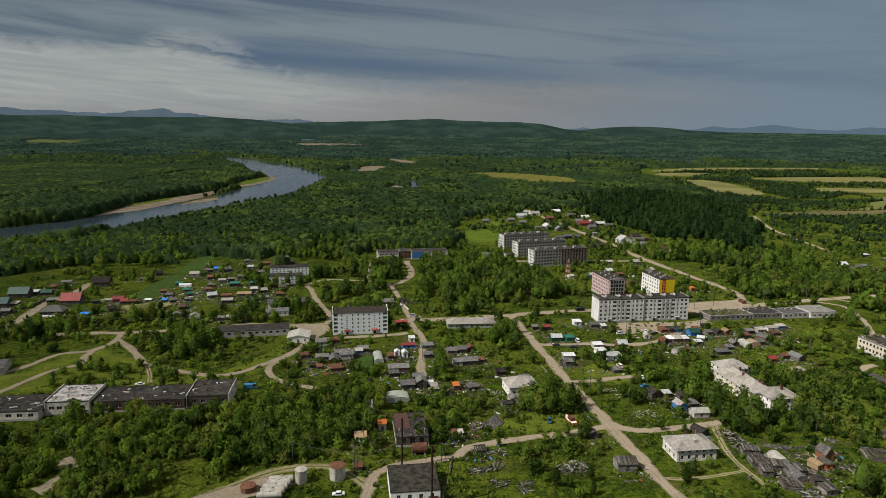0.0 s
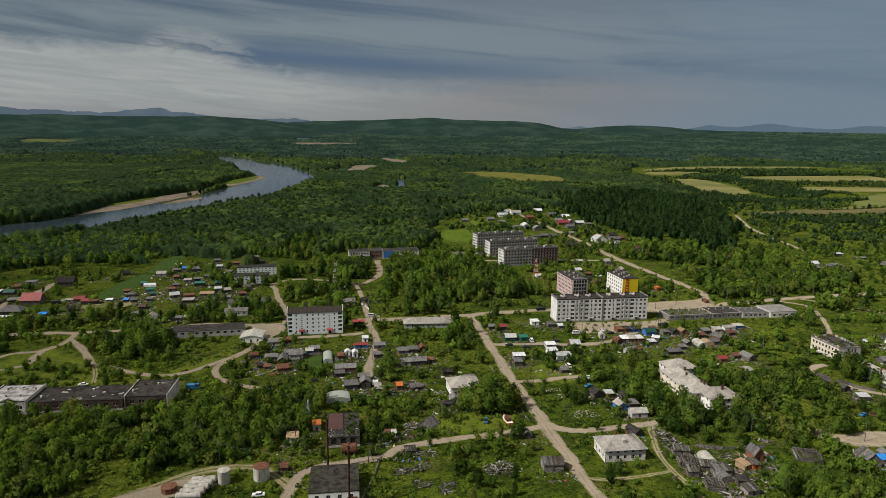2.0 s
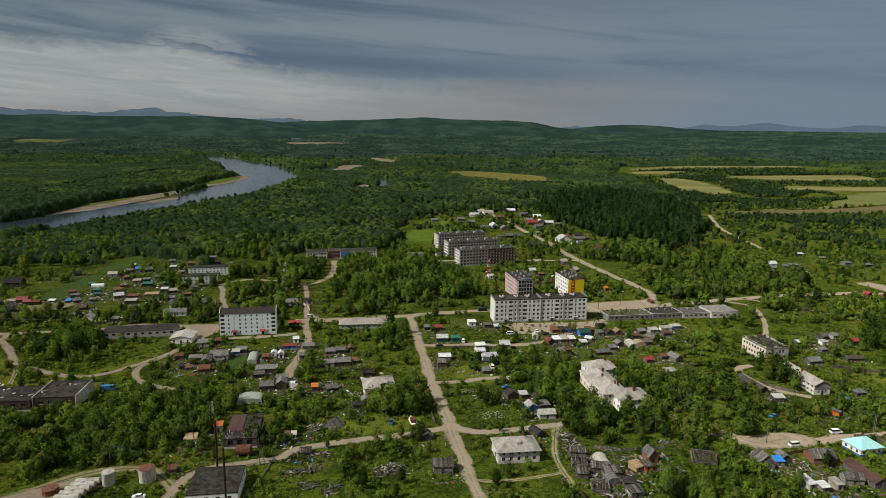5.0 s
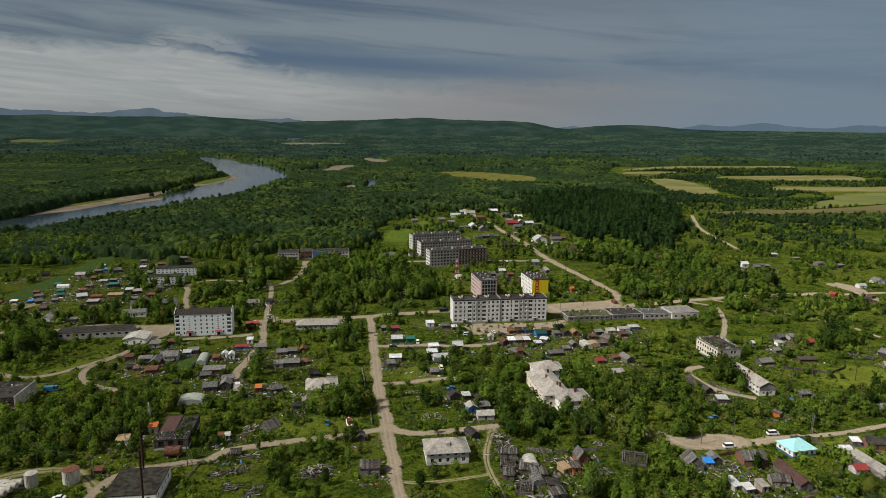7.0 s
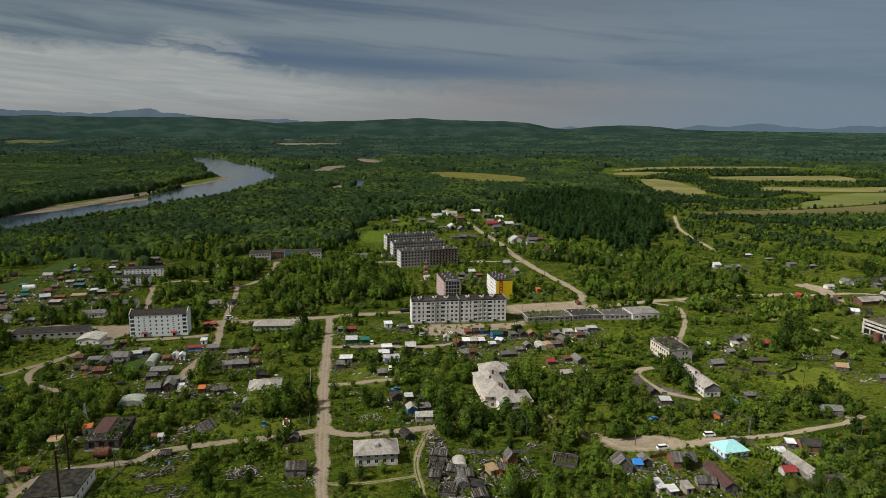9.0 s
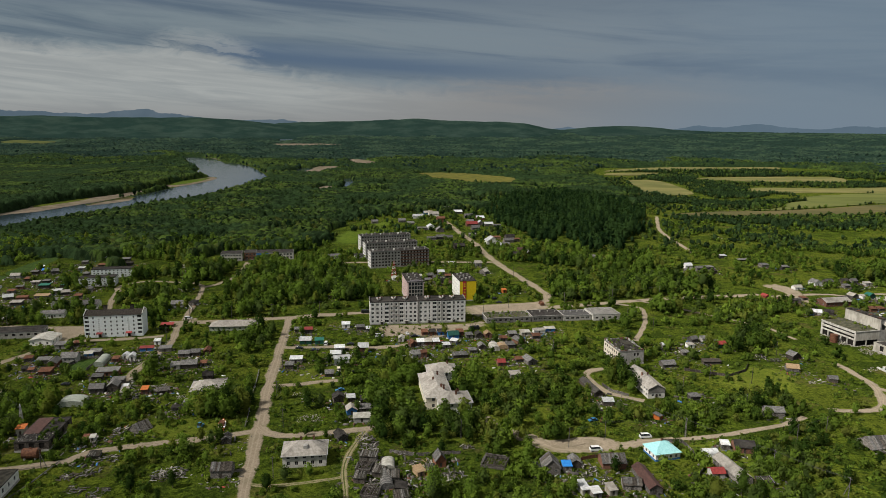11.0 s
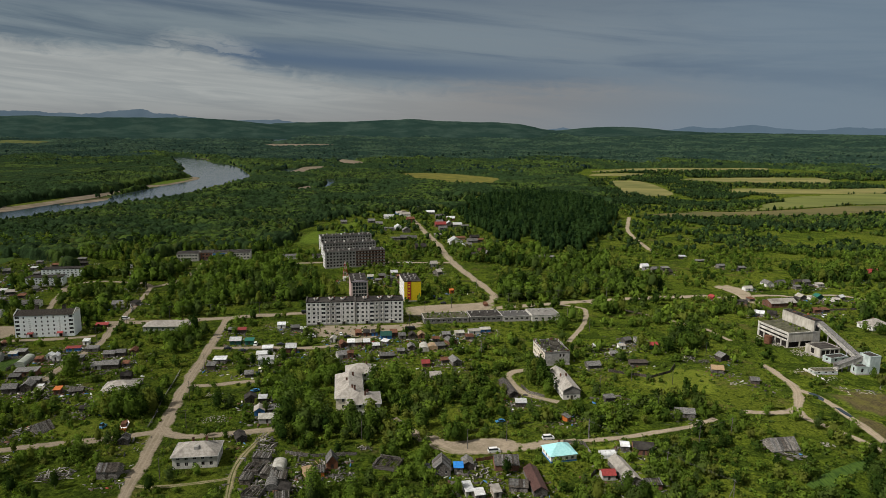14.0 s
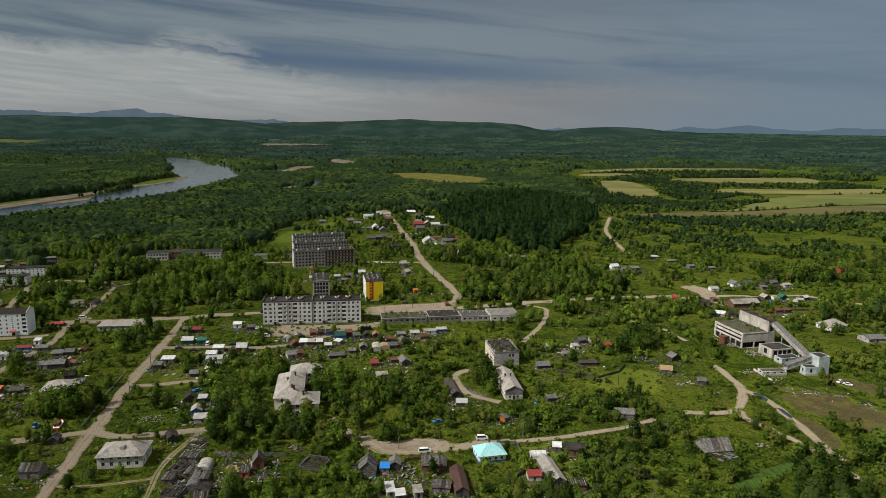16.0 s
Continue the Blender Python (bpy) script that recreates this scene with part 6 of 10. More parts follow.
def shed(x, y, w, d, h, walls, roof, rot=ROT, kind="mono", along="x", noun="shed", windows=0, extra="", rise=None):
    """A small building; x, y: the middle of its front at the ground."""
    if y < 600:
        w, d, h = 0.80 * w, 0.84 * d, 0.86 * h
    SHED_SPOTS.append((x, y))
    label = "%s %s with a %s roof%s" % (WORDS[walls.name], noun, WORDS[roof.name], extra)
    m = pose(x, y, 0, 0, 0, rot) @ Matrix.Translation((-w / 2, 0, 0))
    ob = thing(noun.replace(" ", "_"), label, noun, m)
    claim(m, 0, w, 0, d, 0.4)
    s = Shape(walls)
    holes = grid_holes(w, windows, 1, 0.9, min(1.0, h * 0.4), h * 0.38, h, 0.3) if windows else []
    door = [(w * 0.5 - 0.45, w * 0.5 + 0.45, 0.05, min(1.9, h - 0.2))] if not windows else []
    s.wall((0, 0), (w, 0), 0, h, holes + door, 0.12)
    rise = rise if rise is not None else (0.5 if kind == "mono" else 0.32 * (d if along == "x" else w))
    if kind == "mono":
        s.face([(w, 0, 0), (w, d, 0), (w, d, h + rise), (w, 0, h)])
        s.face([(0, d, 0), (0, 0, 0), (0, 0, h), (0, d, h + rise)])
        s.face([(w, d, 0), (0, d, 0), (0, d, h + rise), (w, d, h + rise)])
    else:
        for p, q in (((w, 0), (w, d)), ((w, d), (0, d)), ((0, d), (0, 0))):
            s.wall(p, q, 0, h)
        gable_fill(s, w, d, h, h + rise, along)
    part("wall", s, ob)
    if holes:
        windows_on(ob, (0, 0), (w, 0), holes, 0.12)
    if door:
        b = Shape(DARKWOOD)
        a = door[0]
        b.face([(a[0], 0.11, a[2]), (a[1], 0.11, a[2]), (a[1], 0.11, a[3]), (a[0], 0.11, a[3])])
        part("door", b, ob)
    if kind == "mono":
        # below loose boards a near-black deck imitates the shade in the gaps
        r = Shape(CHAR_AND_SHADE if y < 262 and roof in (WOOD, SLATE, DARKWOOD) else roof)
        k = 0.3
        r.slab([(-k, -k, h - k * rise / d + 0.1), (w + k, -k, h - k * rise / d + 0.1), (w + k, d + k, h + rise + k * rise / d + 0.1), (-k, d + k, h + rise + k * rise / d + 0.1)], 0.1)
        part("roof", r, ob)
        n = int(w / 0.8)
        if y < 262 and roof.name in ("weathered_boards", "dark_boards", "asbestos_sheet"):
            lay = random.Random(int(x * 3 + y * 5))
            for i in range(2 * n):      # loose boards, some gone, some slipped
                if lay.random() < 0.30:
                    continue
                a, b = w * i / (2 * n) + 0.02, w * (i + 1) / (2 * n) - 0.03
                low, top = -k + lay.choice((0, 0, 0.2, 0.9)), d + k - lay.choice((0, 0, 0.3, 1.2))
                lift = 0.13 + 0.08 * lay.random()
                at = lambda v: h + rise * v / d + lift
                p = Shape(lay.choice((roof, WOOD, SLATE, DARKWOOD, SLATE)))
                p.slab([(a, low, at(low)), (b, low, at(low)), (b + lay.uniform(-0.12, 0.12), top, at(top)), (a + lay.uniform(-0.12, 0.12), top, at(top))], 0.04)
                part("board", p, ob)
            n = 0
        for i in range(1, n):
            if roof.name in ("weathered_boards", "dark_boards", "asbestos_sheet") and i % 2:
                b = Shape(roof)
                u = w * i / n
                b.slab([(u - 0.12, -k, h + 0.16), (u + 0.12, -k, h + 0.16), (u + 0.12, d + k, h + rise + 0.16), (u - 0.12, d + k, h + rise + 0.16)], 0.04)
                part("batten", b, ob)
    else:
        gable_roof(ob, w, d, h, h + rise, roof, 0.3, along)
        if y < 262 and roof.name in ("weathered_boards", "dark_boards", "asbestos_sheet"):
            lay = random.Random(int(x * 3 + y * 5))
            span, half = (w, d / 2) if along == "x" else (d, w / 2)
            n = int(span / 0.75)
            for side in (-1, 1):
                for i in range(n):
                    if lay.random() < 0.24:
                        continue
                    a, b = span * i / n + 0.03, span * (i + 1) / n - 0.05
                    low, top = -0.35 + lay.choice((0, 0, 0.25, 0.7)), half - 0.05
                    lift = 0.04 + 0.06 * lay.random()
                    at = lambda u, v: (u, v if side < 0 else d - v, h + rise * v / half + lift) if along == "x" else (v if side < 0 else w - v, u, h + rise * v / half + lift)
                    p = Shape(lay.choice((roof, WOOD, SLATE, DARKWOOD, SLATE)))
                    q = [at(a, low), at(b, low), at(b, top), at(a, top)]
                    p.slab(q if (side < 0) == (along == "x") else q[::-1], 0.04)
                    part("board", p, ob)
    return ob


def roofless(x, y, w, d, h, rot):
    """A log hut whose roof has gone: bare walls with broken tops and a few rafters left across them."""
    m = pose(x, y, 0, 0, 0, rot) @ Matrix.Translation((-w / 2, -d / 2, 0))
    ob = thing("roofless_hut", "burnt-out log hut with bare grey rafters and no roof", "ruin", m)
    claim(m, 0, w, 0, d, 0.3)
    r = random.Random(int(x + y))
    corners = ((0, 0), (w, 0), (w, d), (0, d))
    for (ax, ay), (bx, by) in zip(corners, corners[1:] + corners[:1]):
        for k in range(int(h / 0.24)):
            if k > 4 and r.random() < 0.35:
                continue
            short = 0.0 if k < 4 else r.uniform(0.0, 0.3)
            s = Shape(r.choice((WOOD, WOOD, DARKWOOD)))
            s.beam((ax + (bx - ax) * short, ay + (by - ay) * short, 0.12 + 0.24 * k), (bx, by, 0.12 + 0.24 * k + r.uniform(-0.04, 0.04)), 0.22)
            part("log", s, ob)
    s = Shape(DARKWOOD)
    s.beam((w * 0.5, 0, h * 0.45), (w * 0.5, d, h * 0.5), 0.24)
    part("partition", s, ob)
    for k in range(9):
        s = Shape(DARKWOOD if k % 2 else WOOD)
        u = w * (k + 0.5) / 9 + r.uniform(-0.4, 0.4)
        s.beam((u, -0.2, h + r.uniform(0.0, 0.25)), (u + r.uniform(-1.0, 1.0), d * r.choice((1.02, 1.02, 0.6)), h + r.uniform(-0.5, 0.5)), 0.11)
        part("rafter", s, ob)
    for k in range(30):
        spot = pose(r.uniform(0.6, w - 0.6), r.uniform(0.6, d - 0.6), r.uniform(0.05, 0.5), r.uniform(-15, 15), r.uniform(-15, 15), r.uniform(0, 180))
        part("board", piece("board", r.choice((WOOD, DARKWOOD, DARKWOOD))), ob, at=spot @ Matrix.Diagonal((r.uniform(0.8, 2.4), r.uniform(0.2, 0.5), 1, 1)))


def barrel(x, y, w, d, material, rot=ROT, noun="greenhouse", label="rounded greenhouse covered with clouded film"):
    """A tunnel on a round frame: a greenhouse, or a shelter cut from a tank."""
    ob = thing(noun, label, noun, pose(x, y, 0, 0, 0, rot))
    claim(pose(x, y, 0, 0, 0, rot), -w / 2, w / 2, 0, d, 0.3)
    s = Shape(material)
    arc = [(w / 2 * math.cos(math.pi * i / 10), min(0.6 * w, 2.7) * (0.4 + 0.6 * math.sin(math.pi * i / 10)) if 0 < i < 10 else 0.0) for i in range(11)]
    for (a, za), (b, zb) in zip(arc, arc[1:]):
        s.face([(a, d, za), (b, d, zb), (b, 0, zb), (a, 0, za)][::-1])
    s.face([(a, 0, z) for a, z in arc][::-1])
    s.face([(a, d, z) for a, z in arc])
    part("cover", s, ob)
    for k in range(4):
        f = Shape(GREY)
        y0 = d * k / 3
        for (a, za), (b, zb) in zip(arc, arc[1:]):
            f.beam((a * 1.01, y0, za), (b * 1.01, y0, zb * 1.01), 0.05)
        part("hoop", f, ob)


def car(x, y, rot, material, kind="saloon", label=""):
    ob = thing({"saloon": "car", "van": "van", "truck": "truck", "tractor": "tractor"}[kind], label, {"saloon": "car"}.get(kind, kind), pose(x, y, 0, 0, 0, rot))
    claim(pose(x, y, 0, 0, 0, rot), -2.4, 2.4, -1, 1, 0.2)
    l, w, h, cab = {"saloon": (4.3, 1.7, 0.95, (-0.9, 1.3, 0.5)), "van": (4.9, 1.9, 1.3, (-2.3, 1.6, 0.75)), "truck": (6.4, 2.3, 1.2, (1.2, 3.0, 1.2)), "tractor": (3.2, 1.5, 1.3, (-1.5, 0.2, 1.2))}[kind]
    s = Shape(material)
    prof = [(-l / 2, 0.4), (l / 2, 0.4), (l / 2, h * 0.85), (l / 2 - 0.25, h), (-l / 2 + 0.15, h), (-l / 2, h * 0.9)]
    for sg in (-1, 1):
        f = [(a, sg * w / 2, z) for a, z in prof]
        s.face(f if sg < 0 else f[::-1])
    for (a, za), (b, zb) in zip(prof, prof[1:] + prof[:1]):
        s.face([(b, -w / 2, zb), (a, -w / 2, za), (a, w / 2, za), (b, w / 2, zb)])
    part("body", s, ob)
    a, b, t = cab
    c = Shape(GLASS, material)
    k = 0.18
    top = [(a + k, -w / 2 + k, h + t), (b - 2 * k, -w / 2 + k, h + t), (b - 2 * k, w / 2 - k, h + t), (a + k, w / 2 - k, h + t)]
    low = [(a, -w / 2 + 0.03, h), (b, -w / 2 + 0.03, h), (b, w / 2 - 0.03, h), (a, w / 2 - 0.03, h)]
    for i in range(4):
        j = (i + 1) % 4
        c.face([low[i], low[j], top[j], top[i]], 0)
    c.slab(top, 0.05, 1)
    part("cabin", c, ob)
    if kind == "truck":
        d = Shape(material)
        d.box(-l / 2, 1.0, -w / 2 - 0.05, w / 2 + 0.05, h, h + 1.1)
        part("cargo_box", d, ob)
    for sx in (-0.32, 0.32):
        for sy in (-1, 1):
            wheel = Shape(TYRE)
            wheel.beam((l * sx, sy * (w / 2 - 0.1), 0.33), (l * sx, sy * (w / 2 + 0.06), 0.33), 0.33, sides=12)
            part("wheel", wheel, ob)


S = shed
# around the boiler house and the cross lane
S(-29.6, 256.7, 4, 4, 3.4, STEEL, ORANGE)
S(-37, 246, 5.5, 5, 2.6, WHITE, TAN)
S(-35, 224, 3.5, 3, 1.8, WOOD, RUST)
barrel(-25.5, 285, 11, 8, FILM)
S(-22, 300.5, 8, 6, 3.0, WOOD, SLATE, ROT, "gable")
S(-15.5, 303, 6, 7, 3.4, DARKWOOD, SLATE, ROT, "gable", "y")
S(-17.5, 312, 7, 4, 2.6, WOOD, SLATE)
S(-11, 305, 3, 5, 1.2, WOOD, TIN)
S(-28, 322, 13, 6, 3.0, BRICK, SLATE, ROT, "mono")
S(-30, 316, 6, 4, 2.4, DARKWOOD, SLATE)
S(-26.5, 345, 3.6, 5, 3.2, WHITE, TIN, ROT + 4, "gable", "y", "cabin")
S(-31, 346.5, 3.4, 4.5, 3.0, WHITE, TIN, ROT - 3, "gable", "y", "cabin")
S(-34, 342, 4, 4, 2.2, BRICK, RUST)
S(-24.5, 371, 4, 4, 2.8, WHITE, TIN, ROT, "mono", noun="kiosk")
S(-25.5, 360, 9, 3, 2.2, BLUEPAINT, REDTIN)
S(-15, 359.5, 8, 5, 2.4, WOOD, SLATE)
S(-14, 344.5, 6, 4, 2.4, DARKWOOD, SLATE)
S(-1, 351.5, 7, 5, 2.6, WOOD, SLATE, ROT, "gable")
S(4.5, 353.5, 6, 5, 2.8, DARKWOOD, SLATE, ROT, "gable")
S(9.5, 357, 4, 7, 2.4, BRICK, RUST, ROT, "gable", "y")
S(2, 333, 6, 5, 2.8, GREY, SLATE)
S(8.5, 334.5, 10, 6, 3.0, DARKWOOD, SLATE, ROT, "gable")
S(14.5, 338.5, 4, 4, 2.0, WOOD, RUST)
S(1, 300.5, 3.5, 4, 2.8, BRICK, ORANGE)
S(23.6, 320.5, 6, 5, 2.6, DARKWOOD, BITUMEN, ROT, "gable")
S(27.3, 286, 5, 6, 2.8, GREY, SLATE, ROT, "gable", "y")
S(24, 283, 6, 3, 1.6, WOOD, BITUMEN)
S(14.5, 261.5, 8, 8, 0.7, WOOD, WOOD, -30, "gable", "y", "barn", 0, ", half sunk", 2.9)
heap("fallen boards beside the sunken barn", 9.5, 262, 6, 6, 1.2, WOOD, 40, rot=20, name="collapsed_shed")
S(0, 252, 2.2, 2.5, 2.3, RUST, RUST, ROT, "mono", noun="container")
S(2.6, 252.2, 2.2, 2.5, 2.3, STEEL, STEEL, ROT, "mono", noun="container")
S(56.2, 253, 4.5, 5, 2.6, WOOD, SLATE, ROT, "gable", "y")
S(63.2, 227, 9, 7, 3.6, WOOD, DARKWOOD, 5, "gable", "x", "barn")
heap("collapsed board shed in the grass", 6.0, 305.5, 10, 8, 2.6, DARKWOOD, 70, rot=10, name="collapsed_shed")
heap("rubble of a fallen chimney", 20.3, 297.6, 6, 5, 1.2, RUBBLE, 34, "rubble")
heap("collapsed board shed in the grass", 16.9, 238.5, 8, 5, 1.6, WOOD, 36, name="collapsed_shed")
heap("collapsed board shed in the grass", 15.4, 228, 7, 5, 2.2, WOOD, 34, rot=30, name="collapsed_shed")
heap("collapsed board roof in the grass", 8.7, 225, 6, 5, 1.2, DARKWOOD, 40, rot=12, name="collapsed_shed")
heap("collapsed board roof in the grass", 15.5, 217, 6, 5, 1.4, WOOD, 28, name="collapsed_shed")
heap("large pile of old planks and logs", 43.8, 227.5, 12, 8.5, 2.2, PALESLATE, 110, rot=20, name="plank_pile")
heap("burnt timber pile in grass", 24, 215, 8, 7, 1.0, DARKWOOD, 36, rot=20, name="plank_pile")
S(10.2, 239, 5, 4, 1.4, WOOD, WOOD)
S(-9, 300, 4, 8, 1.0, WOOD, PALESLATE)
# west of the street, and behind the white block
S(-75, 361, 8, 6, 2.8, GREY, SLATE)
S(-68, 366, 5, 4, 2.4, DARKWOOD, RUST)
S(-62, 345, 7, 5, 2.6, WOOD, SLATE, ROT, "gable")
S(-70, 337, 8, 5, 2.6, WOOD, SLATE)
S(-63, 333, 6, 9, 2.6, BRICK, SLATE, ROT, "gable", "y")
S(-60, 322, 7, 6, 2.2, BRICK, RUST)
S(-57.5, 340, 9, 7, 3.6, GREY, SLATE, ROT, "gable", "x", "cabin", 3)
S(-80, 340, 5, 4, 2.4, WOOD, RUST)
S(-73, 326, 3, 3, 2.0, DARKWOOD, BITUMEN)
S(-69, 325, 3.5, 3, 1.8, WOOD, RUST)
barrel(-39.5, 335, 5, 13, FILM)
S(-52, 348, 5, 4, 2.6, BLUEPAINT, STEEL)
S(-50, 351, 7, 5, 2.8, DARKWOOD, SLATE)
S(-33, 404, 9, 4, 2.2, BRICK, REDTIN)
S(-46, 450, 10, 7, 3.0, GREY, SLATE, ROT, "gable")
S(-38, 455, 6, 6, 2.8, WOOD, BITUMEN, -20)
S(-58.7, 501, 4, 3.5, 2.8, WHITE, TIN)
S(-97, 556, 5, 4, 2.6, WHITE, TIN, ROT, "gable")
# gardens and farmhouses on the west side
house("dark timber farmhouse with a dark green metal roof", -314, 452, 8, 13, 9, 3.4, 7.2, DARKWOOD, DARKGREEN, "gable", "x", front=3, side=2)
house("dark timber farmhouse with a dark green metal roof", -309, 427, 8, 10, 9, 3.2, 6.4, DARKWOOD, DARKGREEN, "gable", "x", front=3, side=2)
house("farmhouse with a steep dark red metal roof", -268.5, 437.5, 8, 12.5, 9, 3.2, 7.4, WOOD, REDTIN, "gable", "x", front=3, side=2, chimneys=1)
house("grey timber house with a hipped slate roof", -266, 410.5, 8, 14, 9, 3.2, 6.2, WOOD, SLATE, "hip", front=4, side=3)
house("dark round-roofed timber barn", -275, 489, 6, 13, 8, 3.6, 7.0, DARKWOOD, DARKWOOD, "gable", "x", front=3, side=2, name="barn", category="barn", chimneys=0)
S(-304, 463, 10, 6, 2.4, WOOD, TIN)
S(-293, 462, 9, 6, 2.6, DARKWOOD, DARKGREEN, ROT, "gable")
S(-300, 480, 8, 5, 2.2, BRICK, RUST)
S(-298, 432, 8, 6, 2.2, WOOD, PALESLATE)
S(-290, 413, 7, 5, 2.8, DARKWOOD, SLATE, ROT, "gable")
S(-299, 497, 9, 5, 1.6, GREY, SLATE)
S(-277, 442, 7, 5, 2.6, DARKWOOD, SLATE, 30, "gable")
S(-256, 402, 9, 4, 2.0, WOOD, TIN)
S(-245, 405, 7, 4, 2.0, WOOD, PALESLATE)
S(-237.5, 410.5, 6, 4, 2.0, WOOD, BLUE)
S(-233, 446, 9, 6, 3.0, BRICK, REDTIN, ROT, "gable")
S(-227, 442, 6, 5, 2.6, DARKWOOD, REDTIN, ROT, "gable")
S(-221, 441.5, 7, 5, 2.6, DARKWOOD, RUST)
S(-240, 446, 7, 4, 1.8, FILM, PALESLATE)
S(-213, 447.5, 5, 3, 2.0, WOOD, TIN)
S(-201.7, 448, 4, 4, 2.0, WOOD, BLUE)
S(-195.5, 448.5, 6, 5, 2.4, WOOD, SLATE, 40, "gable")
S(-212.5, 472, 5, 4, 2.4, BRICK, RUST)
S(-211, 496, 6, 4, 2.4, DARKWOOD, GREENTIN)
barrel(-201, 496, 4, 9, TIN, ROT + 90, "polytunnel", "long white rounded polytunnel")
S(-211, 527.5, 9, 6, 3.0, GREY, PALESLATE, ROT, "gable")
S(-205, 543, 7, 5, 2.6, DARKWOOD, SLATE)
S(-212, 563, 6, 5, 2.6, WOOD, TIN)
S(-201, 551, 5, 5, 2.4, WOOD, BLUE, ROT, "gable")
S(-190, 548, 7, 6, 2.6, WOOD, SLATE, 40, "gable")
S(-194, 518, 7, 6, 2.6, DARKWOOD, RUST)
S(-182, 508, 7, 5, 2.4, WOOD, PALESLATE)
S(-176, 512, 6, 5, 2.6, WOOD, SLATE)
S(-168, 496, 9, 6, 3.0, DARKWOOD, GREENTIN)
S(-198, 477.5, 6, 4, 2.2, WOOD, GREENTIN)
S(-190.5, 466, 5, 4, 2.4, WOOD, GREENTIN, 25, "gable")
S(-173, 462.5, 8, 6, 2.6, WOOD, TIN, 30, "gable")
S(-163, 462, 9, 5, 2.4, BRICK, RUST)
S(-158, 448, 9, 6, 2.6, WOOD, PALESLATE)
S(-182, 431, 5, 5, 2.4, DARKWOOD, MAROON, ROT, "gable")
S(-179, 416, 12, 3, 1.4, WOOD, SLATE)
S(-165, 405.5, 7, 8, 3.0, WHITE, PALESLATE, ROT, "gable", "y")
S(-148, 406.5, 5, 4, 2.2, WOOD, SLATE)
S(-143, 409, 5, 4, 2.2, WOOD, PALESLATE)
S(-155, 501, 7, 5, 2.4, DARKWOOD, GREENTIN)
S(-152, 467, 12, 6, 2.4, WOOD, TAN)
S(-149, 482, 6, 5, 2.6, WOOD, TIN)
S(-141, 479, 7, 5, 2.6, WOOD, PALESLATE, 25, "gable")
S(-171, 521, 6, 5, 2.8, WOOD, SLATE)
S(-145, 583, 8, 5, 2.4, DARKWOOD, BITUMEN)
S(-180, 604, 7, 5, 2.8, WHITE, TIN, ROT, "gable")
S(-130, 490, 6, 5, 2.4, WOOD, SLATE)
S(-135, 458, 8, 5, 2.4, WOOD, SLATE)
S(-127, 470, 6, 5, 2.2, DARKWOOD, RUST)
S(-160, 540, 6, 5, 2.4, DARKWOOD, SLATE)
S(-175, 560, 6, 5, 2.4, WOOD, TIN)
S(-165, 575, 7, 5, 2.4, DARKWOOD, RUST)
S(-186, 585, 6, 5, 2.4, WOOD, SLATE)
S(-156, 600, 7, 5, 2.4, WOOD, SLATE)
S(-240, 529, 7, 6, 2.8, DARKWOOD, BITUMEN, 30, "gable")
S(-225, 423, 6, 6, 2.6, DARKWOOD, BITUMEN, 40, "gable")
S(-245, 511, 7, 4, 1.6, WOOD, SLATE)
S(-187, 452, 5, 4, 2.0, WOOD, SLATE)
S(-183, 480, 6, 5, 2.2, WOOD, RUST)
S(-205, 463, 6, 4, 2.0, WOOD, SLATE)
S(-185, 493, 6, 4, 2.2, BRICK, SLATE)
# between the street and the long block
S(57, 397.5, 6, 5, 2.6, WOOD, REDTIN)
S(50.5, 398.5, 5, 4, 2.4, WOOD, SLATE)
S(60, 376.5, 8, 6, 3.0, DARKGREEN, TIN, 6, "gable")
S(68, 377, 6, 5, 2.8, GREENTIN, GREENTIN)
S(78.2, 409.3, 6, 5, 2.8, WHITE, TIN)
S(88, 405, 6, 5, 2.4, DARKWOOD, SLATE)
S(93.5, 403, 4, 4, 2.2, WOOD, TIN)
S(82, 365, 7, 5, 2.6, GREY, TIN)
S(81.5, 355.5, 7, 5, 2.4, WHITE, TIN)
S(86.5, 346, 10, 6, 3.0, WHITE, TIN)
S(95.5, 364, 7, 7, 3.8, BRICK, TIN, 8, "gable")
S(62, 345, 8, 5, 2.8, WOOD, TIN, 6)
S(60.5, 336, 5, 5, 2.8, DARKWOOD, SLATE, 6)
S(83.5, 326.5, 5, 5, 2.4, WOOD, SLATE, ROT, "gable")
S(94.2, 295.5, 6.5, 6, 2.8, DARKWOOD, BITUMEN, 20, "gable", "y")
S(99.4, 296, 4.5, 4, 2.6, DARKWOOD, TIN)
S(107, 294, 7, 5, 2.6, WOOD, BITUMEN)
S(102, 282.5, 5.5, 6, 2.8, BLUEPAINT, PALESLATE, 16, "gable", "y")
S(107.5, 285, 6, 5, 2.4, WOOD, SLATE)
S(107.5, 275, 9, 5.5, 2.8, GREY, STEEL, 8, "gable")
S(102.5, 257, 5, 7, 2.6, WOOD, BITUMEN, 30, "gable", "y")
S(115, 384, 4, 6, 2.6, STEEL, STEEL, 0, "gable", "y")
S(123.4, 375, 5, 6, 2.8, BRICK, RUST, 25, "gable", "y")
S(127, 377.5, 5, 6, 2.8, WOOD, TIN, 8)
S(131.5, 378, 4.5, 6, 2.8, BRICK, STEEL, 8)
S(136, 378.5, 4.5, 6, 2.8, BRICK, TIN, 8)
S(142, 374, 5, 4, 2.4, WOOD, TIN)
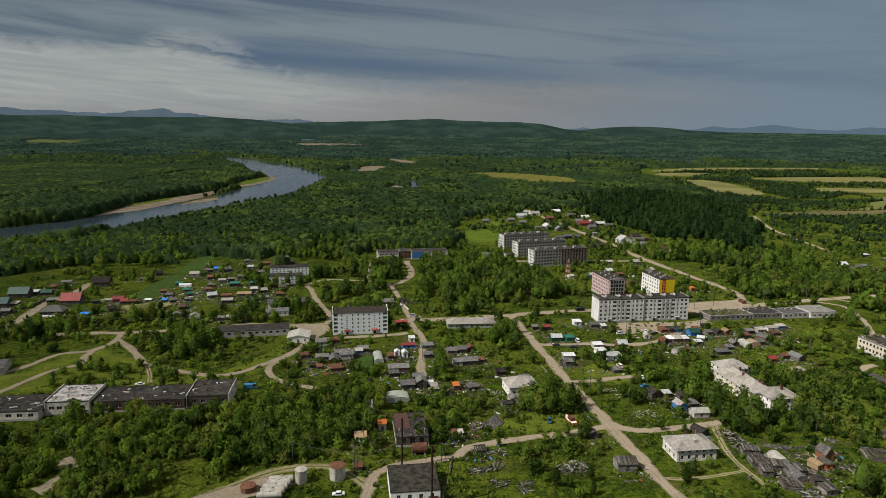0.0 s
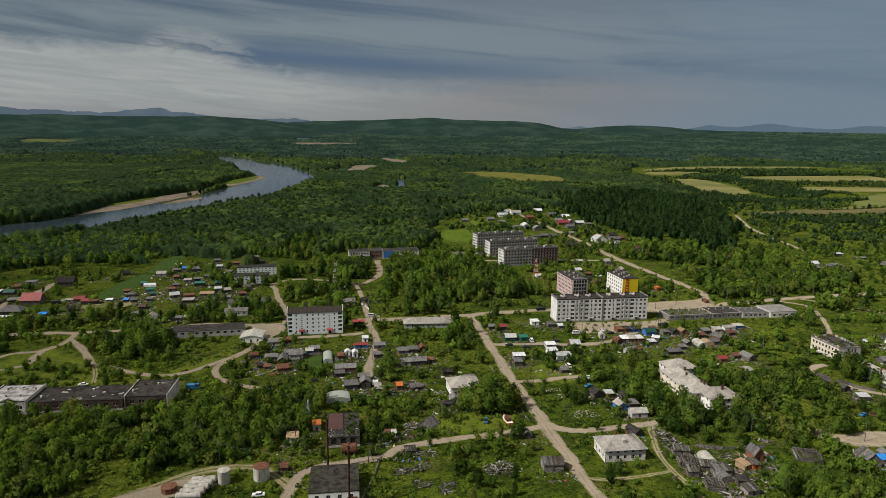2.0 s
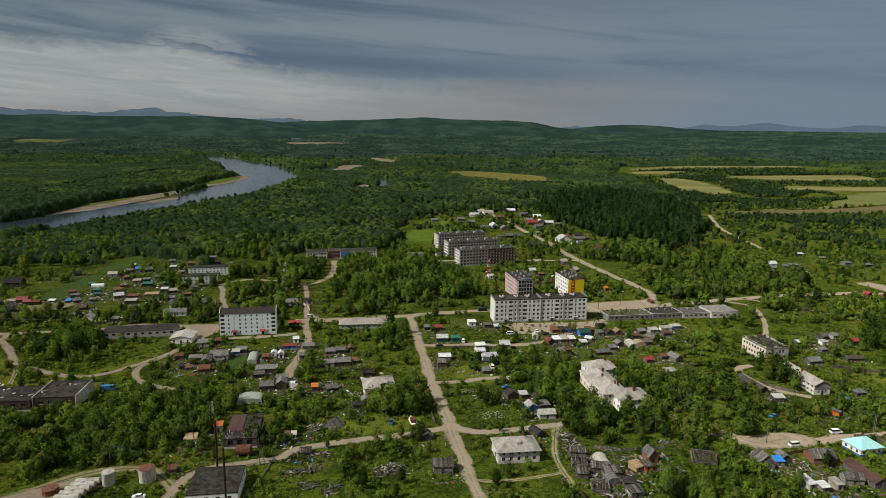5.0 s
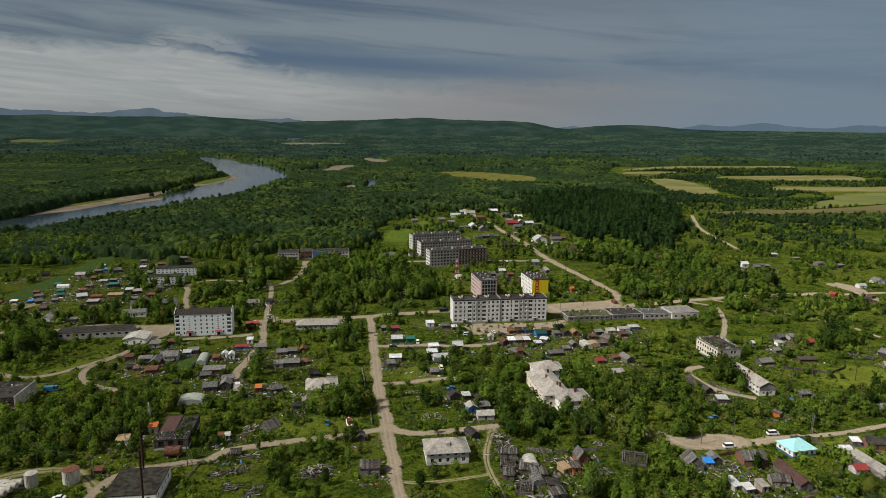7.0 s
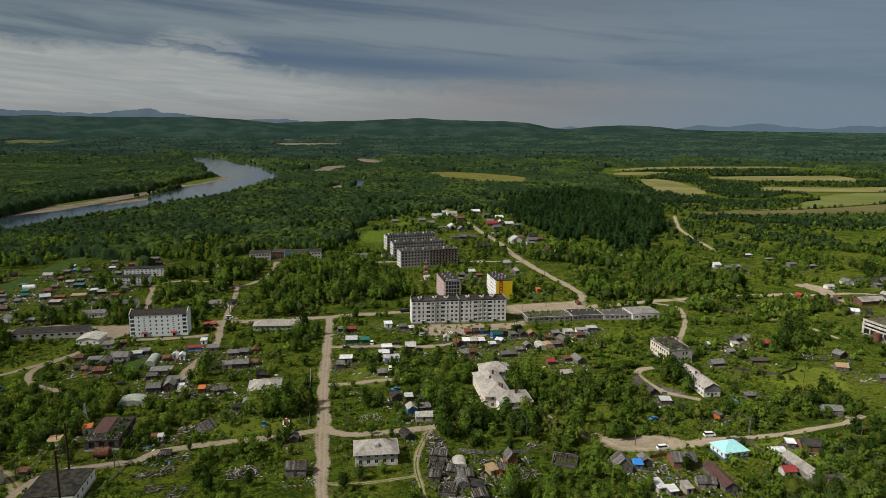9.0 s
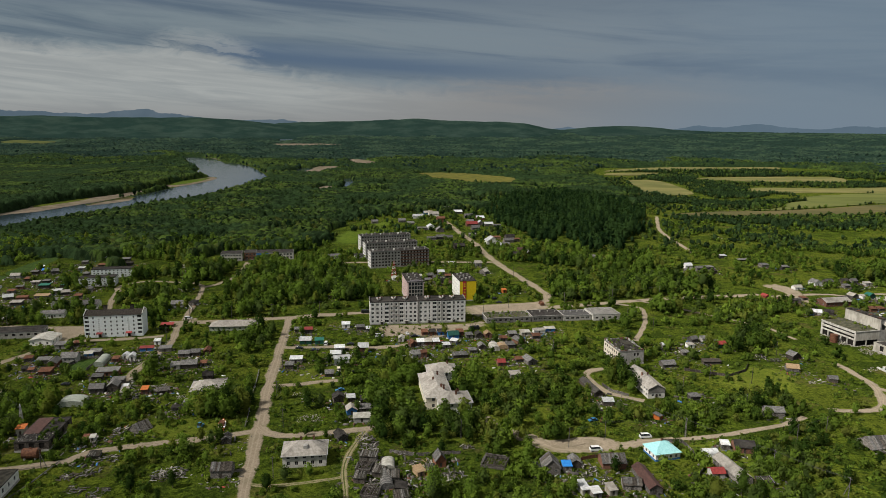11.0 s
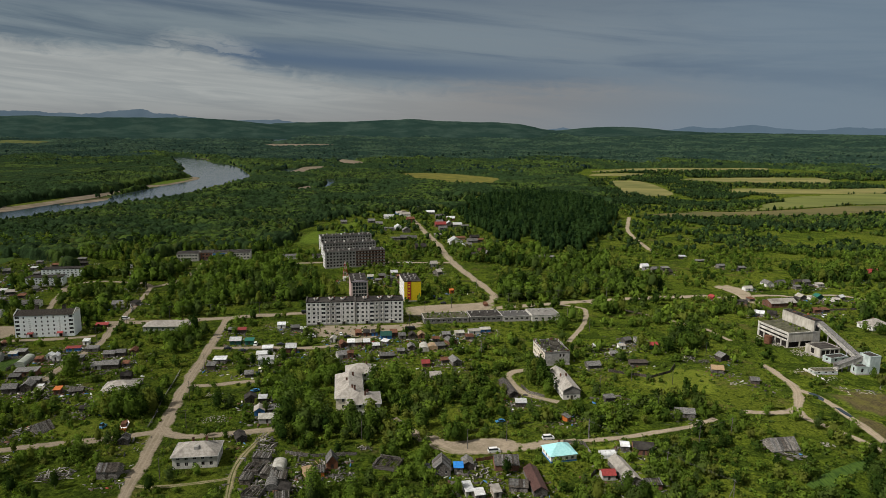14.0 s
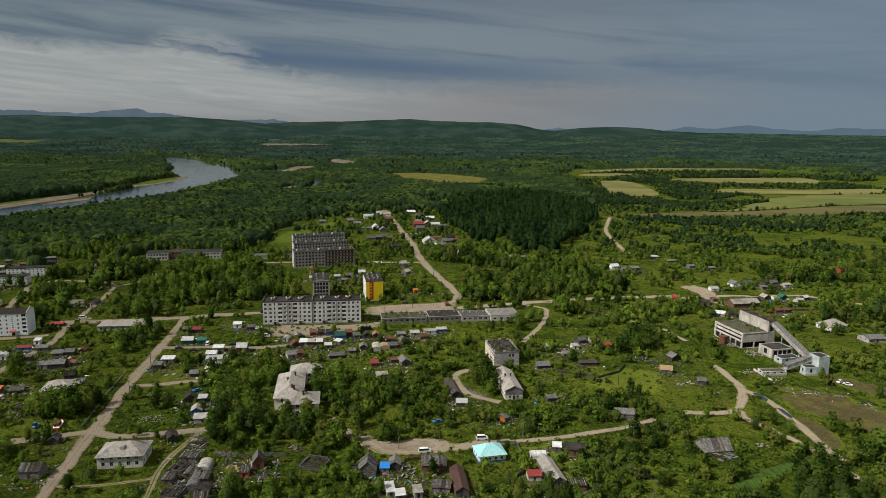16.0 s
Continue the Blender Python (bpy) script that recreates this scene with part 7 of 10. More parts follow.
S(146, 391.5, 8, 7, 2.8, BLUEPAINT, DARKGREEN, ROT, "gable")
S(145.5, 382, 5, 4, 2.2, WOOD, TIN, -25)
S(133.5, 397, 4.5, 6, 2.6, RUST, BITUMEN, noun="garage")
S(138.3, 397.5, 4.5, 6, 2.6, BLUEPAINT, BITUMEN, noun="garage")
S(128.5, 396.5, 4.5, 6, 2.6, BRICK, RUST, noun="garage")
S(150, 398, 5, 6, 2.6, RUST, RUST, noun="garage")
S(161.5, 394, 5, 6, 2.6, DARKWOOD, BITUMEN, ROT, "gable", "y")
S(167, 394.5, 5, 6, 2.8, BRICK, TAN, ROT, "gable", "y")
S(155.5, 393, 5, 5, 2.4, WOOD, SLATE)
S(162.5, 372.5, 5, 6, 2.6, DARKWOOD, SLATE, ROT, "gable", "y")
barrel(170, 371, 5, 9, STEEL, 8, "hangar", "pale rounded steel hangar")
barrel(174.5, 374, 6, 6, TAN, 8, "hangar", "small tan rounded hangar")
S(179, 376, 6, 5, 2.4, WOOD, SLATE)
S(186, 384, 6, 8, 2.6, BRICK, SLATE, 30, "gable", "y")
S(176, 388, 5, 4, 2.4, WOOD, RUST)
S(182, 397, 6, 5, 2.4, DARKWOOD, SLATE)
S(190, 400, 7, 5, 2.4, STEEL, STEEL)
S(199, 405, 9, 4, 2.2, WHITE, PALESLATE)
S(206, 409, 8, 4, 2.2, BLUEPAINT, STEEL)
S(196, 394, 6, 5, 2.2, WOOD, RUST)
S(130, 357.5, 4, 4, 3.6, BRICK, RUST)
S(126.5, 357, 8, 6, 2.8, GREY, SLATE, 28, "gable")
S(150, 358, 10, 5, 2.0, DARKWOOD, SLATE)
S(157, 366, 5, 4, 2.2, WOOD, SLATE)
S(172, 346.5, 5, 5, 2.6, BRICK, REDTIN, ROT, "gable")
S(178, 329.5, 7, 5, 2.4, GREY, PALESLATE)
S(188.5, 349, 6, 9, 2.8, WOOD, SLATE, 20, "gable", "y")
S(182, 353, 5, 4, 2.0, WOOD, RUST)
# ruined sheds beside the field track
heap("collapsed grey board sheds in a row", 112, 257.5, 7, 9, 2.6, WOOD, 66, rot=25, name="collapsed_shed")
heap("collapsed grey board sheds in a row", 114.5, 249.5, 7, 7, 2.2, WOOD, 52, rot=25, name="collapsed_shed")
S(114.5, 241.5, 8, 4, 2.4, WOOD, DARKWOOD, -4)
roofless(114, 235.5, 5.5, 6, 2.0, -6)
S(119.5, 230, 5, 5, 2.2, DARKWOOD, WOOD, -10)
heap("fallen board roofs between old sheds", 117, 235, 8, 6, 1.8, DARKWOOD, 50, rot=10, name="collapsed_shed")
S(113.5, 225.5, 5, 5, 2.4, DARKWOOD, WOOD, -4)
heap("fallen board roofs between old sheds", 118.5, 224, 6, 6, 1.8, WOOD, 44, rot=10, name="collapsed_shed")
heap("spilled boards of a broken shed", 120, 236.5, 5, 7, 1.6, PALESLATE, 34, rot=10, name="collapsed_shed")
barrel(123, 234, 5, 7, STEEL, 6, "hangar", "small pale rounded metal shelter among the old sheds")
S(124.5, 226.5, 8, 6, 2.4, WOOD, SLATE, 4)
barrel(124, 222, 4.5, 5, SLATE, 10, "hangar", "small grey rounded metal shelter among the old sheds")
S(129, 219.5, 5, 4, 2.6, DARKWOOD, BITUMEN, 0)
S(130, 213.5, 6, 5, 2.4, WOOD, WOOD, 14)
roofless(118.5, 219, 6, 6, 1.9, -6)
heap("fallen board roofs between old sheds", 122, 212, 8, 5, 2.0, WOOD, 50, rot=5, name="collapsed_shed")
heap("broken weathered board sheds", 128, 226, 6, 6, 1.4, WOOD, 32, name="collapsed_shed")
S(135.5, 231.5, 4, 5, 2.2, TAN, TAN, 30)
S(139, 232, 4, 5, 2.2, ORANGE, DARKWOOD, 10)
S(142.5, 238, 5, 6, 3.4, REDBRICK, SLATE, 16, "gable", "y", "cottage", 0, "", 2.6)
heap("collapsed board shed beside the steep-roofed hut", 147, 231, 9, 7, 2.2, WOOD, 56, rot=20, name="collapsed_shed")
heap("old boards among weeds", 128.5, 248, 5, 3, 0.9, WOOD, 20, name="plank_pile")
heap("old boards among weeds", 152.4, 254.5, 6, 3, 0.9, WOOD, 22, name="plank_pile")
roofless(162.8, 242, 9, 8, 1.7, -14)
heap("spilled boards below the steep-roofed hut", 136, 240, 7, 6, 1.0, TAN, 30, rot=35, name="plank_pile")
heap("grey boards in a garden", 130.5, 240, 6, 4, 0.7, WOOD, 24, rot=5, name="plank_pile")
S(9.5, 301.5, 7, 4.5, 1.8, DARKWOOD, WOOD, 24)
heap("pale rubble on a cleared plot", 84, 278, 12, 7, 0.7, RUBBLE, 60, "rubble", 10)
heap("pale rubble on a cleared plot", 79, 297, 6, 4, 0.6, RUBBLE, 26, "rubble")
heap("pale rubble on a cleared plot", 75, 304, 9, 4, 0.6, RUBBLE, 30, "rubble")
# the lane on the south-east side
S(183.4, 234.5, 8, 8, 3.4, WOOD, SLATE, 4, "gable", "y", "cottage", 2, "", 3.0)
S(189.5, 237, 4, 4, 2.6, WOOD, BLUE, 4)
S(193, 239.5, 5, 6, 2.8, DARKWOOD, SLATE, 6, "gable", "y")
S(207.5, 239.5, 11, 8.5, 3.0, BRICK, SLATE, 4, "gable")
S(210.5, 225, 8, 6, 2.4, WOOD, DARKWOOD, -4, "gable")
S(218, 222.5, 6, 19, 2.8, WOOD, MAROON, 8, "gable", "y")
S(228, 209, 8, 6, 2.8, BRICK, REDTIN, 8, "gable")
S(244.3, 234.3, 6, 5, 2.6, GREY, REDTIN, 6, "gable")
S(252.5, 230.5, 7, 20, 2.8, WOOD, PALESLATE, 12, "gable", "y")
S(259, 228.5, 7, 4, 2.4, BRICK, SLATE, 5)
barrel(250.5, 253, 4, 6, TIN, 95, "hangar", "small bright rounded metal hangar")
S(262, 254, 9.5, 7, 3.0, BRICK, BITUMEN, -6, "gable")
S(255.5, 257, 4, 4, 2.4, WOOD, TIN, -6)
S(193.5, 221, 3.5, 7, 2.6, STEEL, TIN, 14)
S(203, 221, 3.5, 5, 2.6, STEEL, PALESLATE, 14)
S(197, 219, 4, 4, 2.6, WOOD, TIN, 14)
heap("scrap and boards in a yard", 197.5, 238, 6, 8, 1.4, PALESLATE, 46, rot=10, name="scrap_heap")
heap("scrap and boards in a yard", 191, 233, 8, 4, 1.0, RUBBLE, 30, "rubble", name="scrap_heap")
heap("scrap and boards in a yard", 202, 231, 4, 6, 1.0, STEEL, 26, name="scrap_heap")
S(215.5, 308, 5, 21, 2.6, DARKWOOD, WOOD, 14, "gable", "y", "barn")
S(218, 297.5, 6, 4.5, 2.4, DARKWOOD, TIN, 0)
heap("scrap beside a barn", 214, 300, 4, 4, 1.0, STEEL, 20, name="scrap_heap")
S(237.5, 283, 3, 4, 2.4, ORANGE, SLATE, 40)
S(260.5, 306, 6, 4, 2.0, WOOD, SLATE)
S(261.5, 349, 9, 6, 2.2, WOOD, SLATE, ROT, "gable")
S(290, 392.5, 6, 5, 2.6, WOOD, SLATE, 25, "gable")
S(284, 381.5, 5, 4, 2.4, WHITE, PALESLATE)
S(297, 393, 6, 5, 2.6, GREY, SLATE)
S(302.5, 383, 6, 5, 2.8, GREENTIN, REDTIN, 10, "gable")
S(269.5, 381.5, 5, 4, 2.2, WOOD, TIN, 10, "gable")
S(277, 369, 5, 4, 2.0, WOOD, SLATE)
S(286.5, 355, 12, 4, 1.8, DARKWOOD, DARKWOOD, 4)
heap("collapsed grey sheds on the meadow", 316, 365, 9, 7, 2.2, WOOD, 46, rot=10, name="collapsed_shed")
heap("collapsed grey sheds on the meadow", 323, 362, 7, 5, 1.8, WOOD, 32, rot=40, name="collapsed_shed")
S(336.5, 365, 7, 6, 2.8, DARKWOOD, SLATE, 20, "gable", "y")
S(325, 345.5, 7.5, 6, 2.6, WOOD, TAN, -12, "gable")
S(290, 289.5, 10, 6, 2.6, WOOD, SLATE, -6, "gable")
heap("fallen end of an old shed", 284, 291, 5, 5, 2.2, WOOD, 26, name="collapsed_shed")
S(320, 259.5, 14.5, 10.5, 0.9, WOOD, WOOD, 10, "gable", "x", "barn", 0, ", half collapsed", 3.4)
heap("fallen boards beside a collapsed barn", 322, 255.5, 10, 4, 1.4, WOOD, 40, rot=-8, name="collapsed_shed")
heap("concrete rubble in the grass", 340, 266, 5, 4, 1.4, RUBBLE, 26, "rubble")
S(338.5, 331.5, 5, 4.5, 2.4, DARKWOOD, SLATE, -10, "gable")
heap("junk beside a hut", 328, 331, 5, 3, 0.8, RUBBLE, 24, "rubble")
# eastern houses
house("long tan-roofed workshop with dark walls", 413, 478.5, 13, 21, 10, 3.4, 5.6, BRICK, PALESLATE, "gable", "x", front=5, side=2, chimneys=0, name="workshop", category="workshop")
house("white derelict house with a pale hipped roof", 453.5, 426, 24, 15, 11, 3.2, 6.4, WHITE, PALESLATE, "hip", front=4, side=3, pane=VOID, chimneys=1)
house("low ruined house with a broken slate roof", 464, 404, 10, 12, 9, 2.6, 4.2, GREY, SLATE, "gable", "x", front=3, side=2, chimneys=0)
house("house with a dark red metal roof beside tall trees", 544, 586, 10, 13, 9, 3.4, 6.6, WOOD, REDTIN, "gable", "x", front=3, side=2)
S(380, 498, 5, 6, 3.0, REDTIN, REDTIN, 20, "gable", "y")
S(396, 487.5, 9, 5, 2.6, DARKWOOD, BITUMEN, -10)
S(395, 457, 8, 6, 2.4, GREY, TIN, -22, "gable")
S(403.5, 457, 7, 6, 2.4, DARKWOOD, BITUMEN, -25, "gable")
S(418.5, 529, 8, 6, 2.6, WHITE, STEEL, 10, "gable")
S(442, 544.5, 9, 9, 3.0, WHITE, SLATE, 15, "gable", "y")
S(454, 549, 8, 7, 3.0, WOOD, SLATE, 15, "gable")
S(469.5, 554, 8, 6, 2.8, DARKWOOD, BITUMEN, 15, "gable")
S(477, 554.5, 7, 6, 2.8, WOOD, SLATE, 15, "gable")
S(485, 548, 8, 5, 2.4, GREY, PALESLATE)
S(462, 538, 7, 5, 2.4, WOOD, SLATE)
S(473, 541, 7, 5, 2.4, WOOD, BITUMEN)
S(448, 503, 7, 7, 3.0, WOOD, STEEL, 15, "gable", "y")
S(455, 503, 5, 5, 2.6, WHITE, PALESLATE)
S(461, 504, 7, 6, 3.2, DARKGREEN, GREENTIN, 15, "gable", "y")
S(461.5, 492.5, 9, 6, 2.6, DARKWOOD, STEEL, -14, "gable")
S(469, 497, 6, 5, 2.6, WOOD, PALESLATE, -20, "gable")
S(478.5, 505.5, 7, 5, 2.8, WOOD, TIN, 30, "gable")
S(438, 497, 6, 5, 2.6, DARKWOOD, BITUMEN, 15, "gable")
S(440, 467, 7, 6, 2.6, BRICK, RUST)
S(447, 469, 6, 5, 2.4, WOOD, RUST)
S(528.5, 573.5, 8, 6, 2.6, WHITE, TIN)
S(407, 496, 6, 5, 2.4, WOOD, RUST, 20)
S(388, 492, 8, 3, 1.6, WOOD, RUST, -20)
# houses along the road out of the village, and scattered huts
S(166, 842, 14, 9, 3.4, BRICK, REDTIN, 14, "gable", "x", "cottage", 3)
S(170, 812, 10, 8, 3.2, WOOD, SLATE, 14, "gable", "x", "cottage", 2)
S(116, 812, 9, 12, 3.4, WHITE, TIN, 14, "gable", "y", "cottage", 2)
S(127, 793, 9, 8, 3.4, WOOD, SLATE, 14, "gable", "y", "cottage", 2)
S(105, 806, 12, 7, 2.8, WOOD, SLATE)
S(177, 854, 9, 7, 3.0, WOOD, TIN, 14, "gable", "y")
S(187, 846, 11, 7, 3.0, WOOD, TIN, 14, "gable")
S(197, 838, 12, 6, 2.6, WOOD, SLATE)
S(186, 716, 14, 12, 3.6, WHITE, TIN, 14, "gable", "y", "cottage", 2)
S(194, 684, 10, 9, 3.4, WHITE, TIN, 14, "gable", "y", "cottage", 2)
S(201, 676, 9, 7, 2.8, DARKWOOD, BITUMEN, 14, "gable")
S(218, 648, 9, 9, 3.2, BRICK, SLATE, 14, "gable", "y", "cottage", 2)
S(205, 647, 9, 7, 2.8, WOOD, BITUMEN, 14, "gable")
S(212, 670, 8, 7, 2.8, BRICK, MAROON, 14, "gable")
S(199, 700, 8, 7, 2.8, WOOD, SLATE, 14, "gable")
S(129, 743, 10, 7, 2.8, WOOD, SLATE, 14, "gable")
S(138, 741, 9, 7, 2.8, DARKWOOD, SLATE, 14, "gable")
S(119, 738, 10, 6, 2.6, WOOD, SLATE)
S(150, 687, 11, 8, 3.0, DARKWOOD, BITUMEN, 14, "gable")
S(165, 765, 8, 6, 2.8, WOOD, SLATE)
S(191, 746, 10, 7, 2.8, TAN, RUST)
S(204, 728, 11, 7, 2.8, WOOD, SLATE, 14, "gable")
S(213, 735, 8, 6, 2.8, DARKWOOD, RUST)
S(207, 752, 10, 7, 2.8, DARKWOOD, BITUMEN, 14, "gable")
S(31, 944, 13, 9, 3.4, GREY, STEEL, 14, "gable", "x", "cottage", 3)
S(94, 909, 14, 8, 3.2, WHITE, TIN, 14, "gable")
S(114, 934, 14, 9, 3.2, WHITE, PALESLATE, 14, "gable", "x", "cottage", 2)
S(104, 946, 9, 8, 3.0, BLUEPAINT, STEEL, 14, "gable")
S(58, 1004, 12, 8, 3.2, WOOD, SLATE, 14, "gable")
S(79, 992, 12, 8, 3.2, WOOD, TIN, 14, "gable")
S(130, 997, 12, 8, 3.2, WHITE, TIN, 14, "gable")
S(148, 960, 12, 8, 3.2, WOOD, TIN, 14, "gable")
S(163, 920, 12, 8, 3.2, WOOD, SLATE, 14, "gable")
S(178, 900, 11, 8, 3.2, BRICK, TIN, 14, "gable")
S(164, 868, 9, 7, 3.0, WOOD, SLATE, 14, "gable")
S(41, 857, 8, 6, 2.8, WOOD, SLATE, 14, "gable")
S(75, 870, 9, 7, 2.8, WOOD, SLATE, 14, "gable")
S(88, 845, 9, 7, 2.8, DARKWOOD, SLATE, 14, "gable")
S(126, 870, 10, 7, 6.0, RUST, RUST, 14, "gable")
S(97, 541, 6, 5, 2.8, WHITE, STEEL, 14, "gable")
S(31, 507, 7, 6, 3.0, DARKWOOD, SLATE, 14, "gable", "y")
S(26, 497, 8, 5, 2.6, DARKWOOD, BITUMEN)
S(56, 484, 5, 4, 2.8, BRICK, MAROON)
S(125, 552, 7, 6, 2.8, BRICK, SLATE, 14, "gable")
S(131, 545, 7, 6, 2.8, WOOD, SLATE, 14, "gable")
S(136, 532, 7, 6, 2.8, WOOD, BITUMEN, 14, "gable")
S(142, 524, 7, 6, 2.8, BRICK, MAROON, 14, "gable")
S(116, 548, 6, 5, 2.8, BLUEPAINT, STEEL, 14, "gable")
S(134, 565, 7, 6, 2.8, WOOD, TIN, 14, "gable")
S(124, 536, 6, 5, 2.6, WOOD, SLATE)
S(147, 540, 6, 5, 2.6, WOOD, TIN)
S(140, 552, 6, 5, 2.6, DARKWOOD, RUST)
S(30, 625, 16, 8, 3.0, PANEL, SLATE, 16)
S(54, 632, 9, 6, 2.6, GREY, BITUMEN, 16)
S(143, 603, 7, 5, 2.4, WOOD, STEEL)
S(173, 571, 7, 7, 2.8, WOOD, PALESLATE, 50, "gable")
S(167, 601, 6, 6, 3.2, GREY, PALESLATE, 20, "gable")
S(184, 505, 4, 3, 3.0, ORANGE, ORANGE, 20)
S(267, 637, 9, 7, 3.0, WOOD, PALESLATE, 14, "gable")
S(278, 642, 7, 6, 2.8, WOOD, SLATE)
S(290, 633, 8, 6, 2.8, DARKWOOD, RUST)
S(365, 597, 8, 6, 2.8, WOOD, SLATE, 14, "gable")
S(358, 606, 7, 6, 2.8, WHITE, TIN, 14, "gable")
S(352, 590, 6, 5, 2.4, WOOD, SLATE)
S(374, 588, 7, 5, 2.4, DARKWOOD, BITUMEN)
S(375, 600, 7, 6, 2.6, WOOD, SLATE)
S(408, 656, 7, 5, 2.6, WOOD, TIN)
S(431, 615, 8, 6, 2.4, WOOD, SLATE)
S(446, 608, 7, 5, 2.4, WOOD, SLATE)
S(421, 642, 12, 3, 1.6, WOOD, SLATE)
heap("ruined pale walls on the meadow", 452, 775, 22, 4, 2.2, CREAM, 30, "rubble", -18)
heap("ruined pale walls on the meadow", 470, 768, 7, 4, 2.4, CREAM, 16, "rubble", -18)
# parked and abandoned vehicles
car(-96.6, 298.5, 12, CARBLUE, "truck", "blue lorry parked in the grass")
car(-39.4, 207.5, 10, CARWHITE, "saloon", "white and black car in the grass")
car(40.5, 267.5, 80, CARBLUE, "tractor", "blue tractor in a garden")
car(-42, 310, 5, CARDARK, "saloon", "dark car parked by the sheds")
car(-27, 422.5, 15, CARWHITE, "van", "white minibus on the road")
car(-33, 409, 100, CARWHITE, "van", "white van parked by a lane")
car(72, 376.5, 95, CARWHITE, "van", "white van beside market stalls")
car(86, 377.5, 8, CARDARK, "saloon", "dark car on the lane")
car(58.3, 368.8, 8, CARDARK, "saloon", "dark car parked by a hedge")
car(67.6, 365.5, 8, CARDARK, "saloon", "dark car parked by a hedge")
car(86.7, 335.5, 100, CREAM, "van", "pale yellow van beside a shed")
car(96, 334, 15, CARDARK, "saloon", "dark car in the grass")
car(94.3, 320, 100, CARWHITE, "saloon", "pale car in the grass")
car(92, 309, 30, CARBLUE, "saloon", "pale blue derelict car")
car(117.5, 398.5, 110, CARWHITE, "saloon", "white car in front of the long block")
car(122, 394, 20, CARDARK, "saloon", "dark car in front of the long block")
car(101, 392.5, 10, CARWHITE, "van", "white minibus in front of the long block")
car(86, 444, 15, CARDARK, "truck", "dark lorry on the village road")
car(172, 490, 20, CARDARK, "saloon", "dark car beside the yellow-ended block")
car(175, 486, 20, CARDARK, "saloon", "dark car beside the yellow-ended block")
car(169, 494, 20, CARBLUE, "saloon", "blue car beside the yellow-ended block")
car(178, 475, 5, CARDARK, "saloon", "dark car on the square")
car(208, 472, 100, RUST, "truck", "brown lorry at the road fork")
car(159, 411, 20, CARDARK, "truck", "dark lorry beside the sheds")
car(203.4, 253.8, 10, CARWHITE, "van", "white minibus behind a barn")
car(226.2, 266, 8, CARWHITE, "van", "white minibus on the lane")
car(207.5, 281, 25, CARBLUE, "saloon", "blue derelict car sunk in weeds")
car(212, 281.5, 70, RUST, "saloon", "rusty car body in weeds")
car(178, 237, 95, CARDARK, "truck", "grey lorry beside a cottage")
car(410.5, 338, 40, CARWHITE, "saloon", "white derelict car on the coal yard")
car(412.5, 334.5, 140, CARWHITE, "saloon", "white derelict car on the coal yard")
car(440, 456.5, 10, CARWHITE, "van", "white van by the eastern sheds")
car(-245, 448.5, 15, CARWHITE, "saloon", "white car in a farmyard")
car(-246, 441.5, 15, CARDARK, "truck", "dark lorry in a farmyard")
car(-150, 300, 10, CARWHITE, "saloon", "white car behind the workshop")
car(-120, 302, 5, RUST, "truck", "rusty lorry behind the workshop")
car(471, 440, 10, CARDARK, "saloon", "dark car by the white derelict house")
# an old orange boat on the grass
ob = thing("boat", "old orange boat lying in the grass by the street", "boat", pose(49.3, 268.5, 0, 0, 0, 105) @ Matrix.Scale(1.3, 4))
s = Shape(ORANGE, WHITE)
prof = [(-3.4, 1.0), (-1.5, 1.25), (1.2, 1.2), (3.4, 0.1)]
for (a, wa), (b, wb) in zip(prof, prof[1:]):
    for sg in (-1, 1):
        f = [(a, sg * wa * 0.6, 0.05), (b, sg * wb * 0.6, 0.05 + 0.1 * (b > 3)), (b, sg * wb, 1.3), (a, sg * wa, 1.2)]
        s.face(f if sg < 0 else f[::-1], 0)
    s.face([(a, -wa * 0.6, 0.05), (a, wa * 0.6, 0.05), (b, wb * 0.6, 0.05), (b, -wb * 0.6, 0.05)])
    s.face([(a, -wa, 1.1), (b, -wb, 1.1), (b, wb, 1.1), (a, wa, 1.1)], 1)
s.face([(-3.4, -1.0, 1.2), (-3.4, -0.6, 0.05), (-3.4, 0.6, 0.05), (-3.4, 1.0, 1.2)])
part("hull", s, ob)
s = Shape(RUST)
s.box(-2.2, 0.4, -0.8, 0.8, 1.1, 2.2)
part("cabin", s, ob)


# ---- poles, wires, pipe, lattice tower ----
def pole(x, y, h=8.5, rot=0.0, props=0, label="grey wooden power pole with a cross arm"):
    ob = thing("power_pole", label, "pole", pose(x, y, 0, 0, 0, rot), "power poles")
    s = Shape(WOOD)
    s.beam((0, 0, 0), (0, 0, h), 0.16, sides=7, r2=0.11)
    part("post", s, ob)
    s = Shape(WOOD)
    s.box(-0.9, 0.9, -0.06, 0.06, h - 0.7, h - 0.55, 0, True)
    part("cross_arm", s, ob)
    for k in range(props):
        b = Shape(WOOD)
        b.beam((2.2 * (1 - 2 * k), 0.3, 0), (0, 0, h * 0.72), 0.12, sides=6)
        part("prop", b, ob)
    return Vector((x, y, h))


